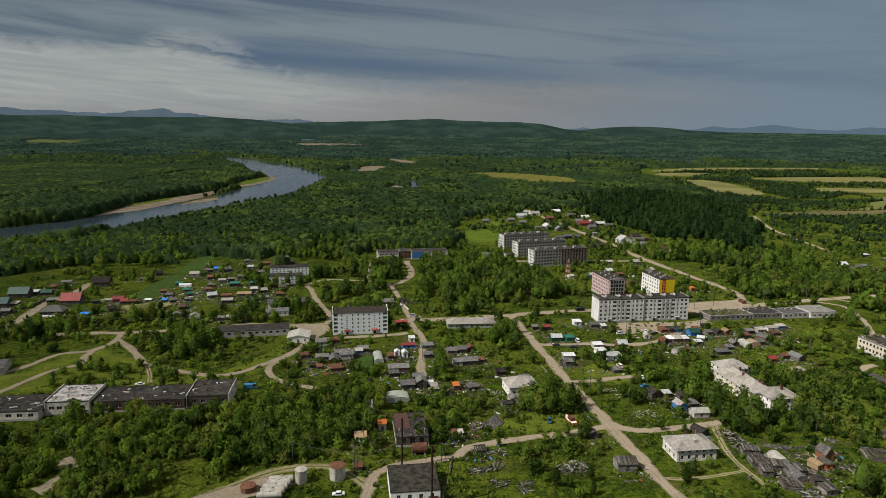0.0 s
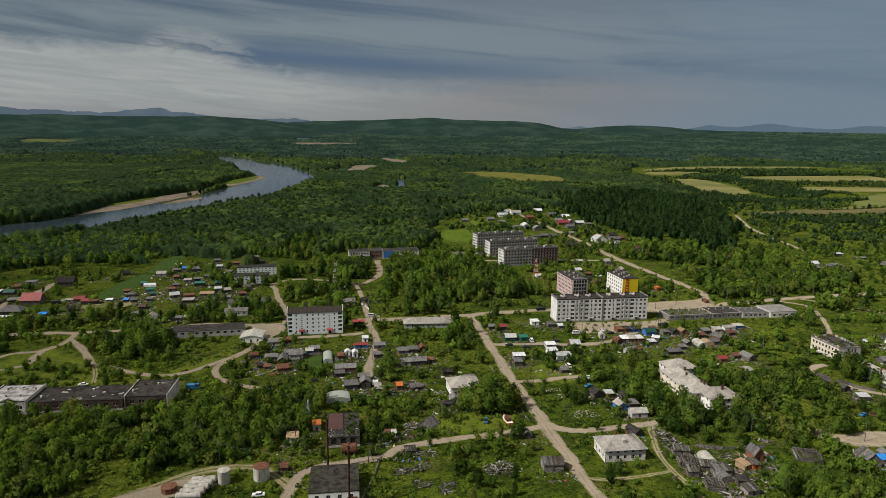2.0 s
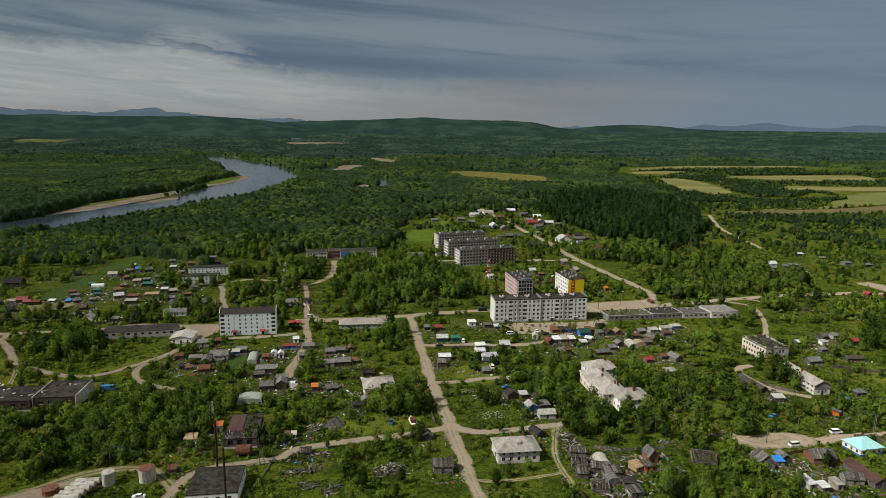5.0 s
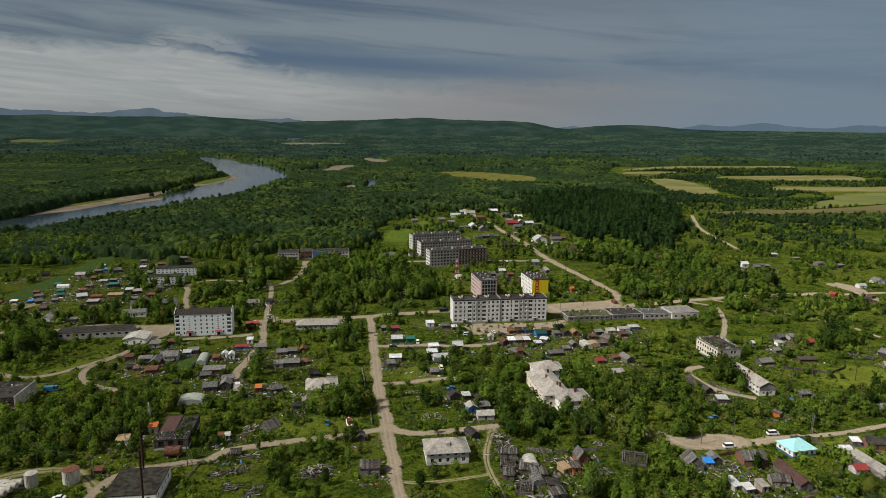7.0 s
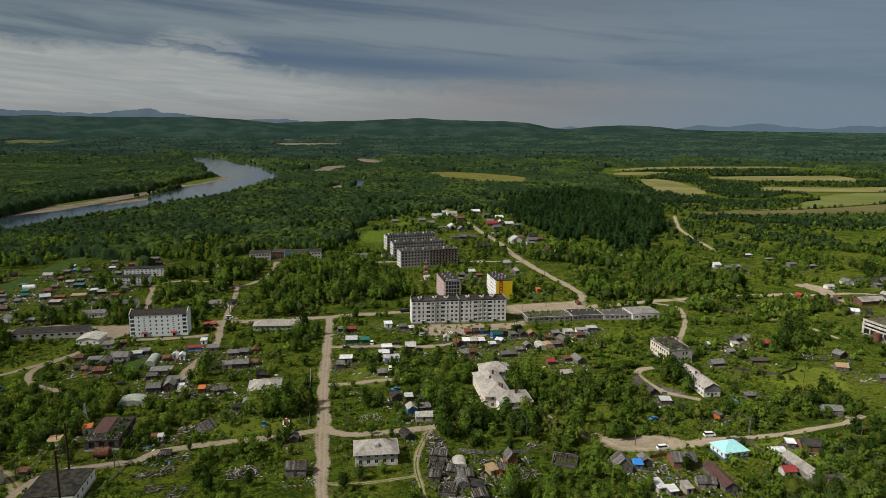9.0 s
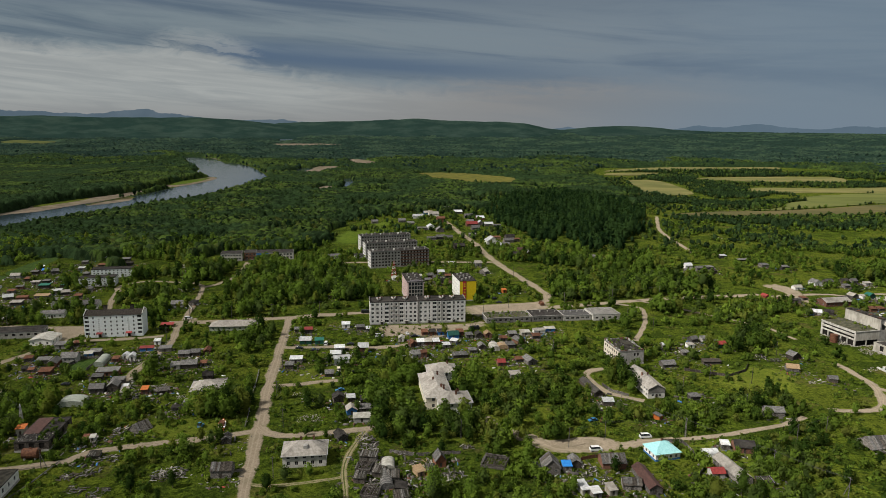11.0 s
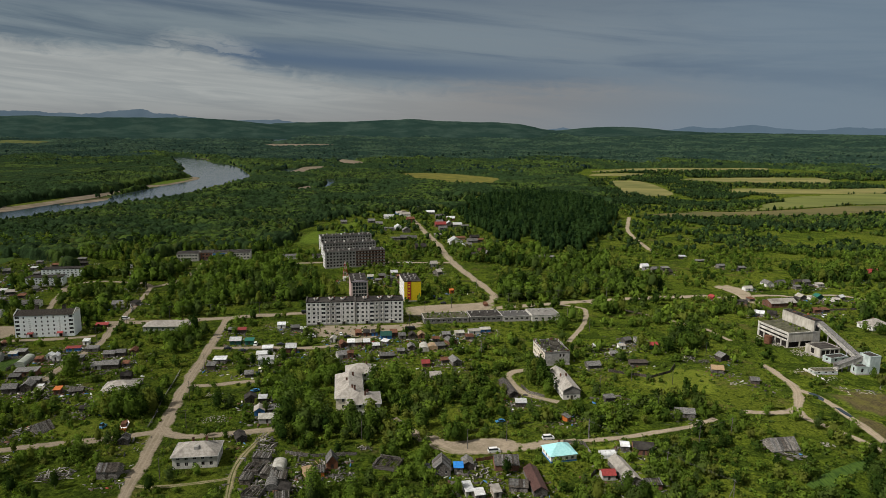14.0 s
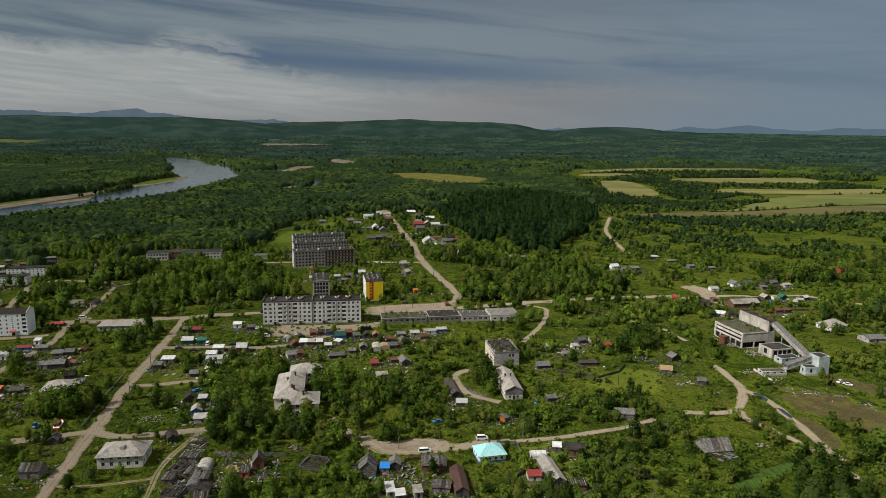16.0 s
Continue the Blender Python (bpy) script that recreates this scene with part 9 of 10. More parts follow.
SINGLE = [(81.4, 288, 0.95), (78.7, 296, 0.9), (86.6, 290, 0.85), (82, 219.5, 0.85), (86.6, 226, 0.75), (94.5, 231, 0.6), (50.7, 252, 0.8), (53.5, 254, 1.0), (57.3, 243, 0.6),
          (53.8, 238, 0.6), (47.4, 211, 0.6), (86.4, 262, 0.5), (45.3, 254.5, 0.8), (103.7, 285.7, 0.7), (109.4, 297.4, 0.8), (17.4, 245, 0.5), (31, 283.5, 1.2), (33.5, 279, 1.3),
          (37, 277, 1.35), (42, 275.5, 1.4), (47, 276.5, 1.35), (51.5, 279, 1.3), (55, 283, 1.15), (39, 283, 1.4), (45, 284.5, 1.45), (50.5, 287, 1.3), (35, 287, 1.25), (48, 292, 1.2), (54, 291, 1.05),
          (188.4, 261, 1.15), (185.5, 263.5, 0.9), (191.5, 262.5, 0.85), (175, 262, 0.8), (169, 265, 1.0),
          (-4.7, 236.3, 0.6), (-11, 251.3, 0.7), (-9, 258, 0.6), (-8, 246, 0.6), (227.3, 338.8, 1.1), (228.2, 331, 1.3), (229.5, 322, 1.1), (224.5, 325, 1.1), (232.8, 324, 1.1), (230.1, 328, 1.4), (231, 335, 1.3), (233.5, 316, 1.15), (231.5, 312, 1.0),
          (170.2, 408, 0.8), (140.4, 398.8, 0.7), (255.3, 464.9, 0.9), (452, 418, 0.9), (447, 424, 0.8), (331.6, 482, 1.2), (283.2, 461.6, 1.0), (316.8, 481, 0.8)]
PINES = poly((200, 853), (228, 769), (256, 710), (300, 690), (340, 740), (372, 800), (426, 1057), (366, 1214), (254, 1198), (197, 1028))
FOREST_EDGE = poly((-700, 600), (-360, 520), (-330, 560), (-255, 560), (-260, 630), (-190, 640), (-150, 600), (-100, 600), (-80, 650), (0, 640), (-12, 860), (60, 950), (130, 960), (190, 1020), (200, 1210), (360, 1230), (430, 1060), (440, 1180), (470, 1400), (500, 1600), (480, 1800), (560, 2030), (780, 2140), (1000, 2200), (1180, 2215), (1400, 1930), (1900, 2000), (2600, 2300), (3900, 4900), (-4000, 4900), (-3500, 600))


def scatter(count, x0, x1, y0, y1, rng):
    return rng.uniform(x0, x1, count), rng.uniform(y0, y1, count)


def in_view(x, y, side=40):
    """The wedge of country that the flight overlooks."""
    reach = 0.70 * (y + 20) + side
    return (x > -reach) & (x < 216 + reach) & (y > 150)


def grow():
    rng = GROW
    trees, bushes, near, weeds = [], [], [], []
    # thickets
    for outline, density, *low in WOODS:
        size = low[0] if low else 1.0
        lo, hi = outline.min(0), outline.max(0)
        count = int((hi - lo).prod() * density * (1.3 if lo[1] < 400 else 1.05))
        x, y = scatter(count, lo[0], hi[0], lo[1], hi[1], rng)
        keep = inside(outline, x, y) & in_view(x, y)
        x, y = x[keep], y[keep]
        keep = open_ground(x, y, 1.6) & ((value_noise(x, y, 14, 91) > 0.34) if low else True)
        x, y = x[keep], y[keep]
        k = size * rng.uniform(0.55, 1.4, len(x)) * (0.75 + 0.5 * value_noise(x, y, 18, 5))
        big = rng.random(len(x)) < (0.62 if not low else 0.12 if size < 0.65 else 0.3)
        for a, b, c, d in zip(x, y, k, big):
            bare = any(inside(strip, np.array([a]), np.array([b]))[0] for strip in OPEN_STRIPS)
            if bare:
                bushes.append((a, b, 0.6 * c, rng.uniform(0.7, 1.1), 0))
            elif d and b < 345:
                near.append((a, b, c))
            elif d:
                trees.append((a, b, c * (1.0 if b < 430 else 1.15), rng.uniform(0.75, 1.1), 0))
            else:
                bushes.append((a, b, c * (1.25 if size == 1.0 else 2.0), rng.uniform(0.8, 1.5), 0))
    # single bushes and small trees over the open ground
    x, y = scatter(52000, -620, 900, 190, 1150, rng)
    d = value_noise(x, y, 34, 21) * 0.6 + value_noise(x, y, 11, 22) * 0.4
    wild = np.where(x > 380 + 0.1 * (y - 600), 0.535, 0.525)
    wild = np.where((y > 560) & (x < 300), 0.47, wild)
    wild = np.where((x > 150) & (y < 480), 0.455, wild)
    wild = np.where((x > 250) & (y > 440) & (y < 720), 0.455, wild)
    wild = np.where((x < 60) & (y < 540), 0.49, wild)
    keep = (d > wild) & in_view(x, y) & ~inside(FOREST_EDGE, x, y) & ~inside(PINES, x, y) & (rng.random(len(x)) < np.where(y > 600, 0.75, 0.6))
    x, y = x[keep], y[keep]
    keep = open_ground(x, y, 1.3) & ~inside(OPEN_STRIPS[1], x, y)
    x, y = x[keep], y[keep]
    for a, b in zip(x, y):
        if rng.random() < (0.34 if a > 370 and b > 500 else 0.30):
            (near if b < 300 else trees).append((a, b, rng.uniform(0.45, 0.85)) if b < 300 else (a, b, rng.uniform(0.4, 0.8) * (1.2 if b > 500 else 1.0), rng.uniform(0.8, 1.1), 0))
        else:
            bushes.append((a, b, rng.uniform(0.55, 1.9), rng.uniform(0.65, 1.25), 0))
    # trees that stand by themselves among the houses
    near += [p for p in SINGLE if p[1] < 320]
    trees += [(a, b, 1.1 * c, 1.0, 0) for a, b, c in SINGLE if b >= 320]
    # bushes that have rooted on the ruins and flat roofs
    for rx, ry, turn, w, d, z, count in ((235.4, 351.5, 11, 13.8, 21, 7.3, 16), (167, 424, ROT, 29.5, 14, 3.5, 40), (386, 393, 15, 12, 20, 9.0, 14), (-215, 255, 7.5, 41, 18, 4.2, 8), (-16, 243.5, 9, 6, 21, 4.2, 34)):
        base = pose(rx, ry, 0, 0, 0, turn)
        for _ in range(count):
            q = base @ Vector((rng.uniform(1, w - 1), rng.uniform(1, d - 1), 0))
            bushes.append((q.x, q.y, rng.uniform(0.18, 0.5), rng.uniform(0.6, 1.3), z - 0.05))
    # weeds and tall grass close by
    x, y = scatter(18000, -200, 440, 195, 440, rng)
    d = value_noise(x, y, 9, 31) * 0.55 + value_noise(x, y, 28, 32) * 0.45
    keep = (d > 0.47) & in_view(x, y, 10) & (rng.random(len(x)) < np.clip(1.9 - y / 260, 0.3, 1))
    x, y = x[keep], y[keep]
    keep = open_ground(x, y, 0.3)
    weeds = np.stack([x[keep], y[keep], rng.uniform(0.5, 1.4, keep.sum()), rng.uniform(0.6, 1.5, keep.sum()), np.zeros(keep.sum())], 1)
    # forest beyond the village: separate crowns along its near side
    x, y = scatter(44000, -700, 900, 500, 1300, rng)
    keep = inside(FOREST_EDGE, x, y) & in_view(x, y) & (rng.random(len(x)) < np.clip(1.62 - y / 760, 0.06, 1) * 0.75)
    x, y = x[keep], y[keep]
    keep = open_ground(x, y, 2.0)
    x, y = x[keep], y[keep]
    k = rng.uniform(0.7, 1.25, len(x))
    trees += [(a, b, c, rng.uniform(0.85, 1.2), 0) for a, b, c in zip(x, y, k)]
    # crowns that stand out of the closed forest farther off
    x, y = scatter(38000, -1000, 1300, 625, 1800, rng)
    bend = 70 * (value_noise(x, y, 30, 82) - 0.5)
    keep = inside(FOREST_EDGE, x + bend, y + bend) & in_view(x, y) & (value_noise(x, y, 30, 71) > 0.25) & (rng.random(len(x)) < np.clip(1.75 - y / 900, 0.12, 0.85))
    x, y = x[keep], y[keep]
    keep = open_ground(x, y, 3.0)
    x, y = x[keep], y[keep]
    trees += [(a, b, rng.uniform(0.8, 1.3), rng.uniform(0.9, 1.25), 0) for a, b in zip(x, y)]
    # taller clumps over the distant forest
    x, y = scatter(6000, -1900, 2100, 1750, 3000, rng)
    keep = inside(FOREST_EDGE, x, y) & in_view(x, y) & (value_noise(x, y * 0.6, 80, 75) > 0.52)
    x, y = x[keep], y[keep]
    keep = open_ground(x, y, 3.0, False)
    x, y = x[keep], y[keep]
    rise = far_rise(np.hypot(x - HUB[0], y - HUB[1]))
    far_clumps = np.stack([x, y, rng.uniform(1.1, 2.0, len(x)), rng.uniform(0.75, 1.1, len(x)), rise], 1)
    # tree lines and scrub between the far fields
    for outline, density, size in TREE_LINES:
        lo, hi = outline.min(0), outline.max(0)
        x, y = scatter(int((hi - lo).prod() * density * 1.7), lo[0], hi[0], lo[1], hi[1], rng)
        keep = inside(outline, x + 14 * (value_noise(x, y, 16, 72) - 0.5), y + 26 * (value_noise(x, y, 20, 73) - 0.5)) & (value_noise(x, y, 24, 74) > 0.22)
        x, y = x[keep], y[keep]
        keep = open_ground(x, y, 1.0, False)
        trees += [(a, b, size * rng.uniform(0.55, 1.2), rng.uniform(0.7, 1.1), 0) for a, b in zip(x[keep], y[keep])]
    x, y = scatter(9000, 400, 1150, 980, 1950, rng)
    d = value_noise(x, y * 0.45, 60, 85) * 0.65 + value_noise(x, y, 18, 86) * 0.35
    keep = (d > 0.50) & ~inside(FOREST_EDGE, x, y) & in_view(x, y)
    x, y = x[keep], y[keep]
    keep = open_ground(x, y, 1.0, False)
    trees += [(a, b, rng.uniform(0.4, 0.85), rng.uniform(0.6, 0.9), 0) for a, b in zip(x[keep], y[keep])]
    # the dark pine wood
    x, y = scatter(3300, 180, 450, 660, 1240, rng)
    keep = inside(PINES, x + 34 * (value_noise(x, y, 40, 51) - 0.5), y + 60 * (value_noise(x, y, 45, 52) - 0.5)) & (value_noise(x, y, 22, 53) > 0.2)
    pines = np.stack([x[keep], y[keep], rng.uniform(0.75, 1.2, keep.sum()), rng.uniform(0.8, 1.1, keep.sum()), np.zeros(keep.sum())], 1)
    # the nearest trees stand as things of their own
    near = sorted(near, key=lambda p: p[1])
    singles, rest = near[:210], near[210:]
    trees += [(a, b, c * 1.02, 0.95, 0) for a, b, c in rest]
    made = {}
    for i, (a, b, c) in enumerate(singles):
        kind = int(rng.integers(0, len(NEAR_TREES)))
        m = pose(a, b, 0, 0, 0, rng.uniform(0, 360)) @ Matrix.Scale(c, 4)
        if kind not in made:
            h, trunk, crown = NEAR_TREES[kind]
            ob = thing("tree", "leafy young birch or willow with an uneven crown", "tree", m, "trees of the thickets")
            part("trunk", trunk, ob)
            part("crown", crown, ob)
            made[kind] = ob
        else:
            ob = copy_thing(made[kind], Matrix.Identity(4))
            ob.matrix_basis = m
    trees, bushes = np.array(trees), np.array(bushes)
    for label, close, rows in (("dense leafy trees round the village", True, trees[trees[:, 1] < 430]), ("leafy trees along the forest edge", False, trees[(trees[:, 1] >= 430) & (trees[:, 1] < 700)])):
        mass("broadleaf_trees", label, MID_TREES if close else FAR_TREES, rows, BROAD, "trees", rng)
    mass("broadleaf_trees", "distant trees of the river woods and field edges", FARTHEST, trees[(trees[:, 1] >= 700) & (trees[:, 1] < 1300)], CANOPY, "trees", rng)
    mass("broadleaf_trees", "far trees over the canopy of the river woods", FARTHEST, trees[trees[:, 1] >= 1300], CANOPY, "trees", rng)
    for label, close, rows in (("rounded green willow bushes on open ground", True, bushes[bushes[:, 1] < 350]), ("green willow scrub on the farther meadows", False, bushes[bushes[:, 1] >= 350])):
        mass("bushes", label, MID_BUSHES if close else FAR_BUSHES, rows, BUSH, "bushes", rng)
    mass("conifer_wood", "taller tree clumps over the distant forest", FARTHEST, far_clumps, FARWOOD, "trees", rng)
    mass("conifer_wood", "dark dense stand of tall conifers", MID_CONIFERS, pines, NEEDLE, "trees", rng)
    mass("weeds", "tall weeds and coarse grass", WEEDS, weeds, BUSH, "weeds", rng)
    print("GROWN", len(singles), len(trees), len(bushes), len(pines), len(weeds))


grow()


def yard_clutter():
    """Odds and ends that lie about between the sheds."""
    rng = np.random.default_rng(23)
    spots = np.array([p for p in SHED_SPOTS if p[1] < 620])
    n = 52
    x = (spots[:, :1] + rng.normal(0, 5.2, (len(spots), n))).ravel()
    y = (spots[:, 1:] + rng.normal(0, 4.8, (len(spots), n))).ravel()
    keep = open_ground(x, y, -0.6)
    x, y = x[keep], y[keep]
    unit = np.array([(i, j, k) for k in (0, 1) for j in (-0.5, 0.5) for i in (-0.5, 0.5)], float)
    quads = np.array([(0, 1, 5, 4), (1, 3, 7, 5), (3, 2, 6, 7), (2, 0, 4, 6), (4, 5, 7, 6)])
    size = np.stack([rng.uniform(0.3, 2.4, len(x)), rng.uniform(0.12, 0.75, len(x)) ** 1.2, rng.uniform(0.1, 0.85, len(x)) ** 2.2 + 0.03], 1)
    a = rng.uniform(0, math.pi, len(x))
    p = unit[None] * size[:, None]
    px = p[..., 0] * np.cos(a)[:, None] - p[..., 1] * np.sin(a)[:, None] + x[:, None]
    py = p[..., 0] * np.sin(a)[:, None] + p[..., 1] * np.cos(a)[:, None] + y[:, None]
    verts = np.stack([px, py, p[..., 2]], -1).reshape(-1, 3)
    faces = (quads[None] + 8 * np.arange(len(x))[:, None, None]).reshape(-1, 4)
    tagged(new("yard_clutter", mesh_from("yard_clutter", verts, faces, [CLUTTER])), "boards, boxes, barrels and scrap lying between the sheds", "clutter", kind="stuff")


yard_clutter()


def build_canopy():
    """The closed forest out to the hills, as one uneven roof of crowns."""
    az = np.radians(np.linspace(-46, 46, 820))
    ds = np.geomspace(520, 4925, 470)
    a, d = np.meshgrid(az, ds)
    rng = np.random.default_rng(3)
    d = d * (1 + rng.uniform(-0.0018, 0.0018, d.shape))
    a = a + rng.uniform(-0.0006, 0.0006, a.shape)
    x, y = HUB[0] + d * np.sin(a), HUB[1] + d * np.cos(a)
    fx, fy = x.ravel(), y.ravel()
    bend = 55 * (value_noise(fx, fy, 38, 81) - 0.5) * np.clip((2600 - d.ravel()) / 800, 0, 1)
    wood = inside(FOREST_EDGE, fx + bend, fy + 1.3 * bend) & ~inside(PINES, fx, fy)
    glade = (value_noise(fx, fy, 60, 43) > 0.80) & (fx > -250) & (d.ravel() < 1450)
    wood = wood & ~glade
    wood &= open_ground(fx, fy, 4.0, False)
    soft = wood.reshape(a.shape).astype(float)
    for _ in range(2):
        soft = (soft + np.roll(soft, 1, 0) + np.roll(soft, -1, 0) + np.roll(soft, 1, 1) + np.roll(soft, -1, 1)) / 5
    # rounded crowns on a jittered net, each with a tone of its own
    def crowns(size, seed):
        table = np.random.default_rng(seed).random((4, 256, 256))
        gi, gj = np.floor(fx / size).astype(int), np.floor(fy / size).astype(int)
        best, tone = np.zeros(len(fx)), np.zeros(len(fx))
        for di in (-1, 0, 1):
            for dj in (-1, 0, 1):
                i, j = gi + di, gj + dj
                cx = (i + 0.12 + 0.76 * table[0, i % 256, j % 256]) * size
                cy = (j + 0.12 + 0.76 * table[1, i % 256, j % 256]) * size
                tall = 0.50 + 0.50 * table[2, i % 256, j % 256]
                r2 = ((fx - cx) ** 2 + (fy - cy) ** 2) / (size * 0.74) ** 2
                here = tall * np.sqrt(np.maximum(1 - r2, 0))
                tone = np.where(here > best, table[3, i % 256, j % 256], tone)
                best = np.maximum(best, here)
        return best, tone
    flat = d.ravel()
    far = np.clip((flat - 1100) / 1200, 0, 1)
    small, tone_a = crowns(7.0, 1)
    large, tone_b = crowns(13.0, 2)
    h = 1.0 + small * 5.5 + large * 4.0 + 2.5 * value_noise(fx, fy, 140, 44)
    tint = np.where(flat < 1400, tone_a, np.where(flat < 2400, 0.5 * tone_b + 0.5 * rng.random(len(fx)), 0.35 * tone_b + 0.65 * rng.random(len(fx))))
    # stands of different age, with steep edges between them
    stands = np.floor(3.4 * (0.65 * value_noise(fx, fy, 95, 46) + 0.35 * value_noise(fx, fy, 38, 49))) / 3
    h = h * (1 - 0.5 * far) + far * (0.5 + 9.0 * stands)
    h = h + rng.uniform(-0.3, 0.3, len(h)) * (1 + 15.0 * far) + 4.0 * far * (value_noise(fx, fy, 45, 45) - 0.5)
    # across the river a tall plantation stands behind a lower strip of riverside wood
    edge = np.interp(fy, [600, 974, 1098, 1299, 1516, 1640, 1760], [-700, -671, -639, -636, -635, -622, -560]) + 10 * (value_noise(fx, fy, 30, 90) - 0.5)
    west = (fx < edge) & (fy > 650) & (fy < 1760)
    bankside = (fx > edge) & (fx < -380 - 0.25 * np.maximum(fy - 1300, 0)) & (fy > 650) & (fy < 1660)
    h = np.where(bankside, h * 1.25 + 3.0, h)
    h = np.where(west, 11.0 + 2.6 * small + 1.2 * value_noise(fx, fy, 90, 91) + rng.uniform(-0.7, 0.7, len(h)), h)
    lane = (fx >= edge) & (fx < edge + 13) & (fy > 850) & (fy < 1660)
    wood &= ~lane
    h *= np.clip(np.where(flat > 2500, flat * np.maximum(5253.0 - flat, 5.0) / (2500.0 * 2753.0), 1.0), 0.06, 1.0)
    h *= np.clip(soft.ravel() * 1.25 - 0.25, 0.12, 1.0)
    z = np.where(wood, h, -1.0) + far_rise(flat)
    verts = np.stack([fx, fy, z], 1)
    rows, n = a.shape
    i, j = np.meshgrid(np.arange(rows - 1), np.arange(n - 1), indexing="ij")
    q = np.stack([i * n + j, i * n + j + 1, (i + 1) * n + j + 1, (i + 1) * n + j], -1).reshape(-1, 4)
    q = q[wood[q].any(1)]
    mid = verts[q].mean(1)
    # farther crowns get the material with haze blue in its colour
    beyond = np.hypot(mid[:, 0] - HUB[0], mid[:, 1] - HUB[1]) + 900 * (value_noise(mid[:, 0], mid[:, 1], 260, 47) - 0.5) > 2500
    for label, faces, material in (("green mixed forest between village and river", q[~beyond], CANOPY), ("distant spruce forest out to the hills, haze painted bluish", q[beyond], FARWOOD)):
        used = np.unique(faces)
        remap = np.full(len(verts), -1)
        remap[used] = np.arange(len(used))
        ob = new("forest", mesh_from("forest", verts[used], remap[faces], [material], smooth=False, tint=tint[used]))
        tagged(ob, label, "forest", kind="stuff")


build_canopy()


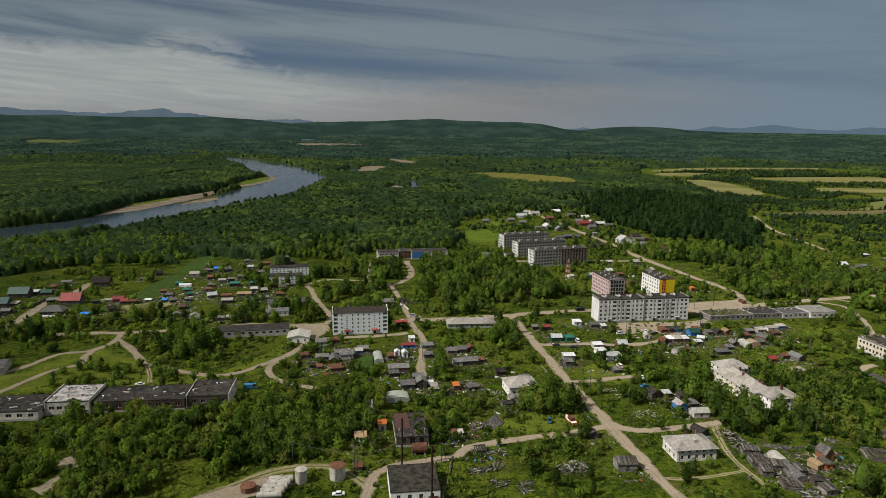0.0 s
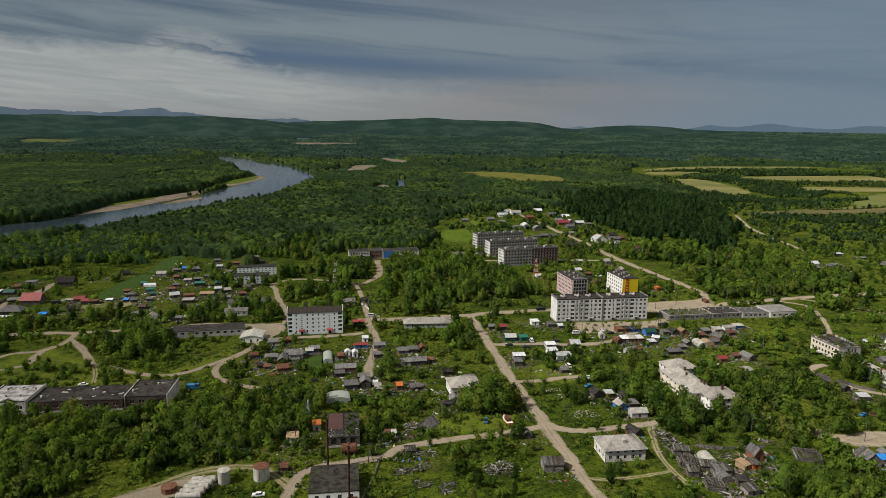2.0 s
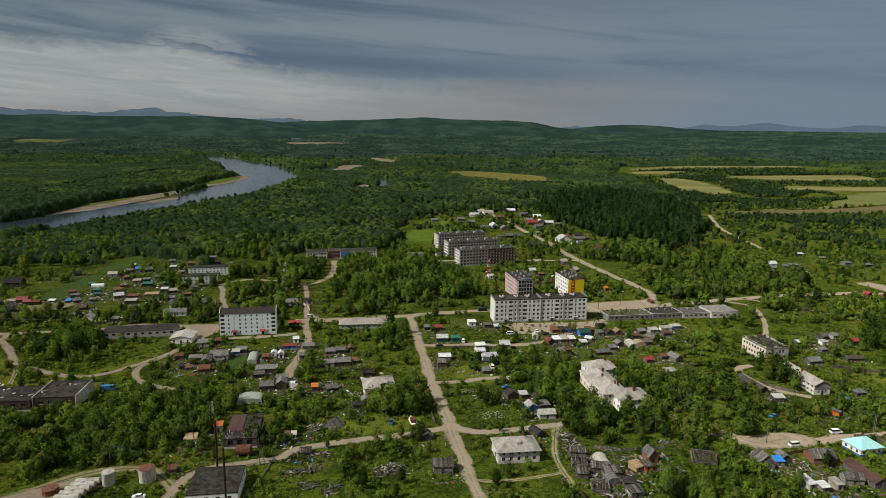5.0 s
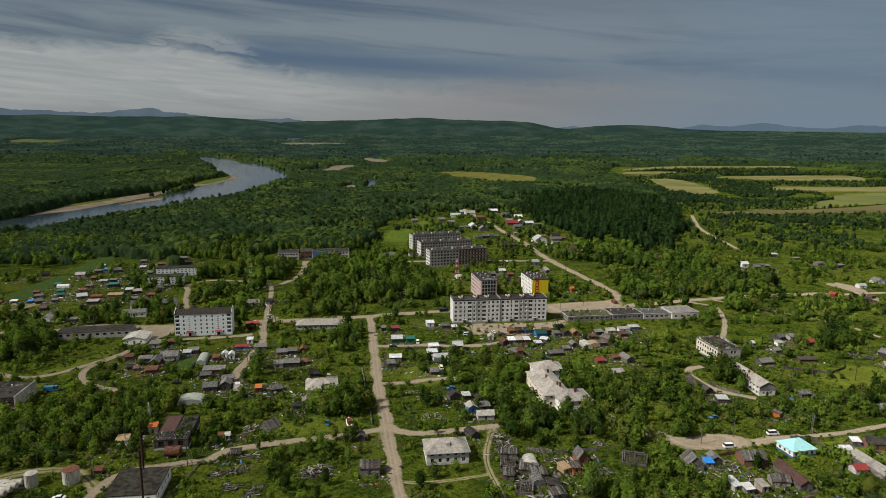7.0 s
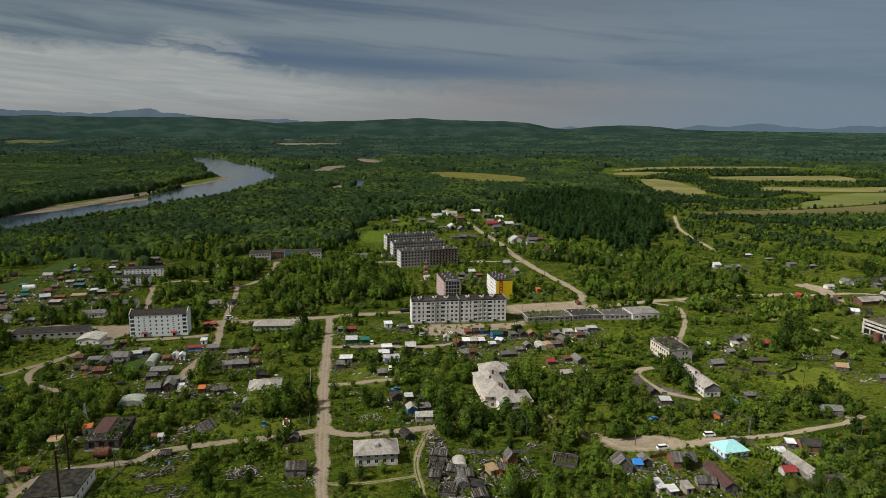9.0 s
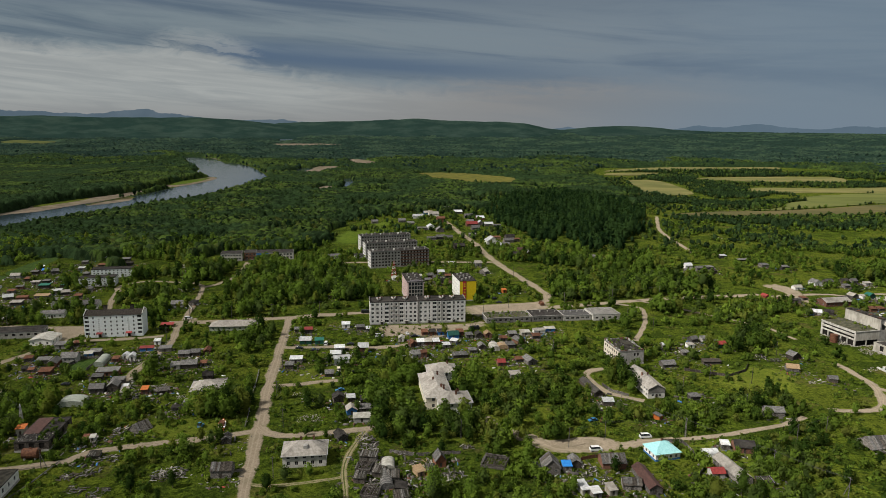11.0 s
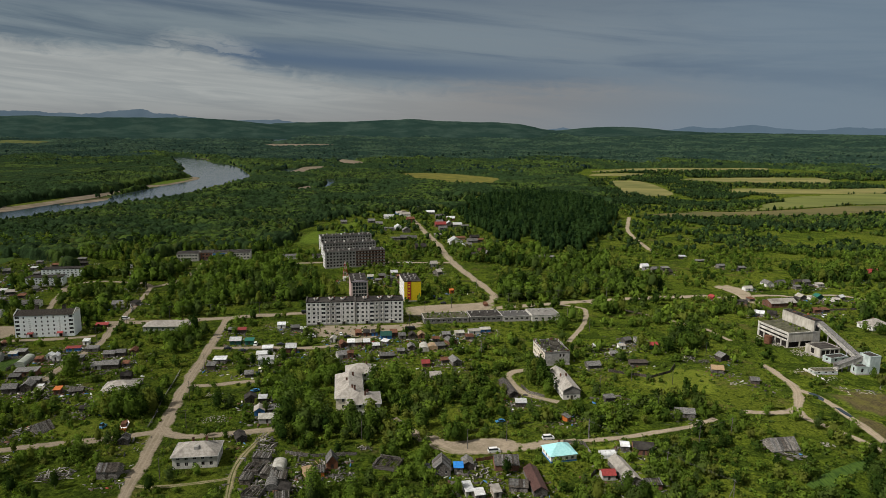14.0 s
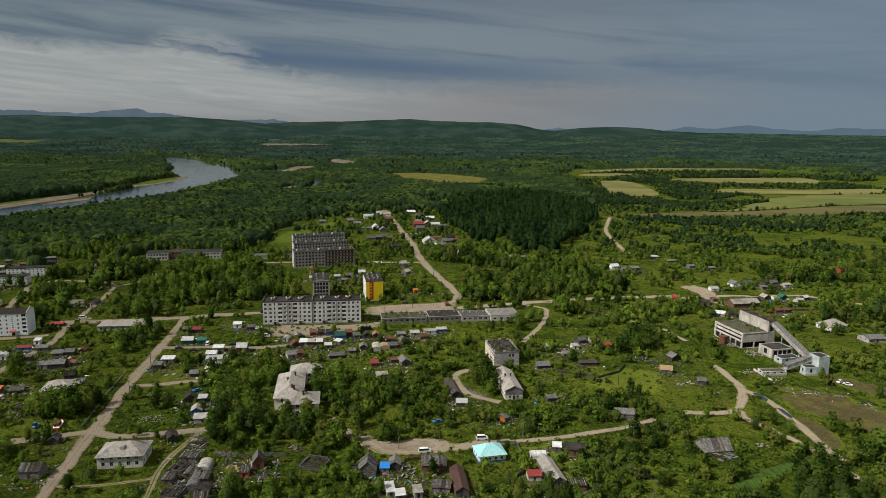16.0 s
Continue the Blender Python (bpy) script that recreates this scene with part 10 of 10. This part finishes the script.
def build_hills():
    """Wooded hills that close the plain, and pale blue mountains behind them."""
    dark, n, bsdf, geo = base_material("haze_tinted_wooded_hillside")
    p = geo.outputs["Position"]
    # bluish green: the haze over the woods is mixed into the colour
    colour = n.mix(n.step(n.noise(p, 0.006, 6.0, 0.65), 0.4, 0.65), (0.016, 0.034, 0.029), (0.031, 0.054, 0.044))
    n.put(bsdf.inputs["Base Color"], colour)
    bsdf.inputs["Roughness"].default_value = 0.95
    bsdf.inputs["Specular IOR Level"].default_value = 0.0
    relief = n.add("ShaderNodeBump", i_Strength=0.3, i_Distance=20.0, i_Height=n.noise(p, 0.010, 7.0, 0.65))
    n.put(bsdf.inputs["Normal"], relief.outputs[0])

    def ridge(name, label, profile, base, d0, d1, material, steps, rough, glow=None, kind="structure"):
        azs = np.linspace(profile[0][0], profile[-1][0], steps)
        el = np.interp(azs, [q[0] for q in profile], [q[1] for q in profile])
        el = el + rough * (value_noise(azs * 60 + 500, azs * 0 + 7.5, 60, 61) - 0.5) + rough * 0.5 * (value_noise(azs * 60 + 500, azs * 0 + 3.5, 17, 62) - 0.5) + rough * 0.3 * (value_noise(azs * 60 + 500, azs * 0 + 5.5, 6, 63) - 0.5)
        verts, faces, count = [], [], 12
        for r in range(count):
            t = r / (count - 1)
            d = d0 + (d1 - d0) * t
            for k, a in enumerate(azs):
                g = float(far_rise(d))
                top = HEIGHT + d1 * math.tan(math.radians(el[k]))
                low = float(far_rise(d0)) - 6
                shape = t ** 1.25 + 0.11 * math.sin(math.pi * t) * (noise.noise((a * 0.5, r * 0.4, 4.0)) + 0.5 * noise.noise((a * 1.4, r * 0.8, 9.0)))
                fade = min(1.0, k / 6, (steps - 1 - k) / 6)
                z = low + (top - low) * shape * (1 if fade >= 1 else (0.5 - 0.5 * math.cos(math.pi * fade)))
                verts.append((HUB[0] + d * math.sin(math.radians(a)), HUB[1] + d * math.cos(math.radians(a)), max(z, g - 6)))
        for r in range(count - 1):
            for k in range(steps - 1):
                i = r * steps + k
                faces.append((i, i + 1, i + steps + 1, i + steps))
        ob = new(name, mesh_from(name, verts, faces, [material], smooth=True))
        tagged(ob, label, "hill", kind=kind)

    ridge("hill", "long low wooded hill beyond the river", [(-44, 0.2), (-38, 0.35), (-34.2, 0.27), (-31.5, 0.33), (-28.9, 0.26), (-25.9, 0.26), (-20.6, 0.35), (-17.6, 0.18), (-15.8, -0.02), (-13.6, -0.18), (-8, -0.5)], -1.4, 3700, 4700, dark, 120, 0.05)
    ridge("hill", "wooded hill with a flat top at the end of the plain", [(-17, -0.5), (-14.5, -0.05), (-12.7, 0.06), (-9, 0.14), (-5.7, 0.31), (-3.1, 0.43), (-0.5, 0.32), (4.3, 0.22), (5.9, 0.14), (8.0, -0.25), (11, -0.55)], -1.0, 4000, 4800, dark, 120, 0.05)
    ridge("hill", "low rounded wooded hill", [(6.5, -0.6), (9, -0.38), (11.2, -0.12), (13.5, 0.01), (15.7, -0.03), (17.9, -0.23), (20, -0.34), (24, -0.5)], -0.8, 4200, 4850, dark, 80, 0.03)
    # backdrop mountains give off their own blue; this even glow imitates haze
    blue = bpy.data.materials.new("mountain_haze_glow")
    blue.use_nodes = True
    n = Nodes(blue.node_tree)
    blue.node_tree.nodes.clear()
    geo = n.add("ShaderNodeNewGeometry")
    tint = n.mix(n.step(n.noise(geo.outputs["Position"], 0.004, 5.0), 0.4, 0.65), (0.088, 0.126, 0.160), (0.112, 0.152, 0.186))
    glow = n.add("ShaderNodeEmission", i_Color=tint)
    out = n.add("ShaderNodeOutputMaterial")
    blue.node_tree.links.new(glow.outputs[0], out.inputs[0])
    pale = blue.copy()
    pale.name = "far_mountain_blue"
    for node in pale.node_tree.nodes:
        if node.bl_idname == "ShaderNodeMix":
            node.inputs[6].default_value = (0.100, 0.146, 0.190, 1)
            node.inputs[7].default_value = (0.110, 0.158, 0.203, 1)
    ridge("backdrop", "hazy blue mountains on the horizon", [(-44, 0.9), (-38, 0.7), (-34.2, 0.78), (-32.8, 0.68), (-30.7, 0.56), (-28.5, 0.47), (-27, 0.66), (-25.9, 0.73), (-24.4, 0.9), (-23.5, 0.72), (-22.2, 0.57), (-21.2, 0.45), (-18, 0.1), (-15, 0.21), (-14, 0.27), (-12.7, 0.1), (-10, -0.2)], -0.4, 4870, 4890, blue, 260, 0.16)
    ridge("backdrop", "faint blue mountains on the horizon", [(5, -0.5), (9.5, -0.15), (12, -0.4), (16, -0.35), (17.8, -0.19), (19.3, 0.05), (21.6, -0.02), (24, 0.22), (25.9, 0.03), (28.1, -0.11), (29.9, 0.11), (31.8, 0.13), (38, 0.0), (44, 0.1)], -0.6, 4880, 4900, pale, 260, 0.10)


build_hills()
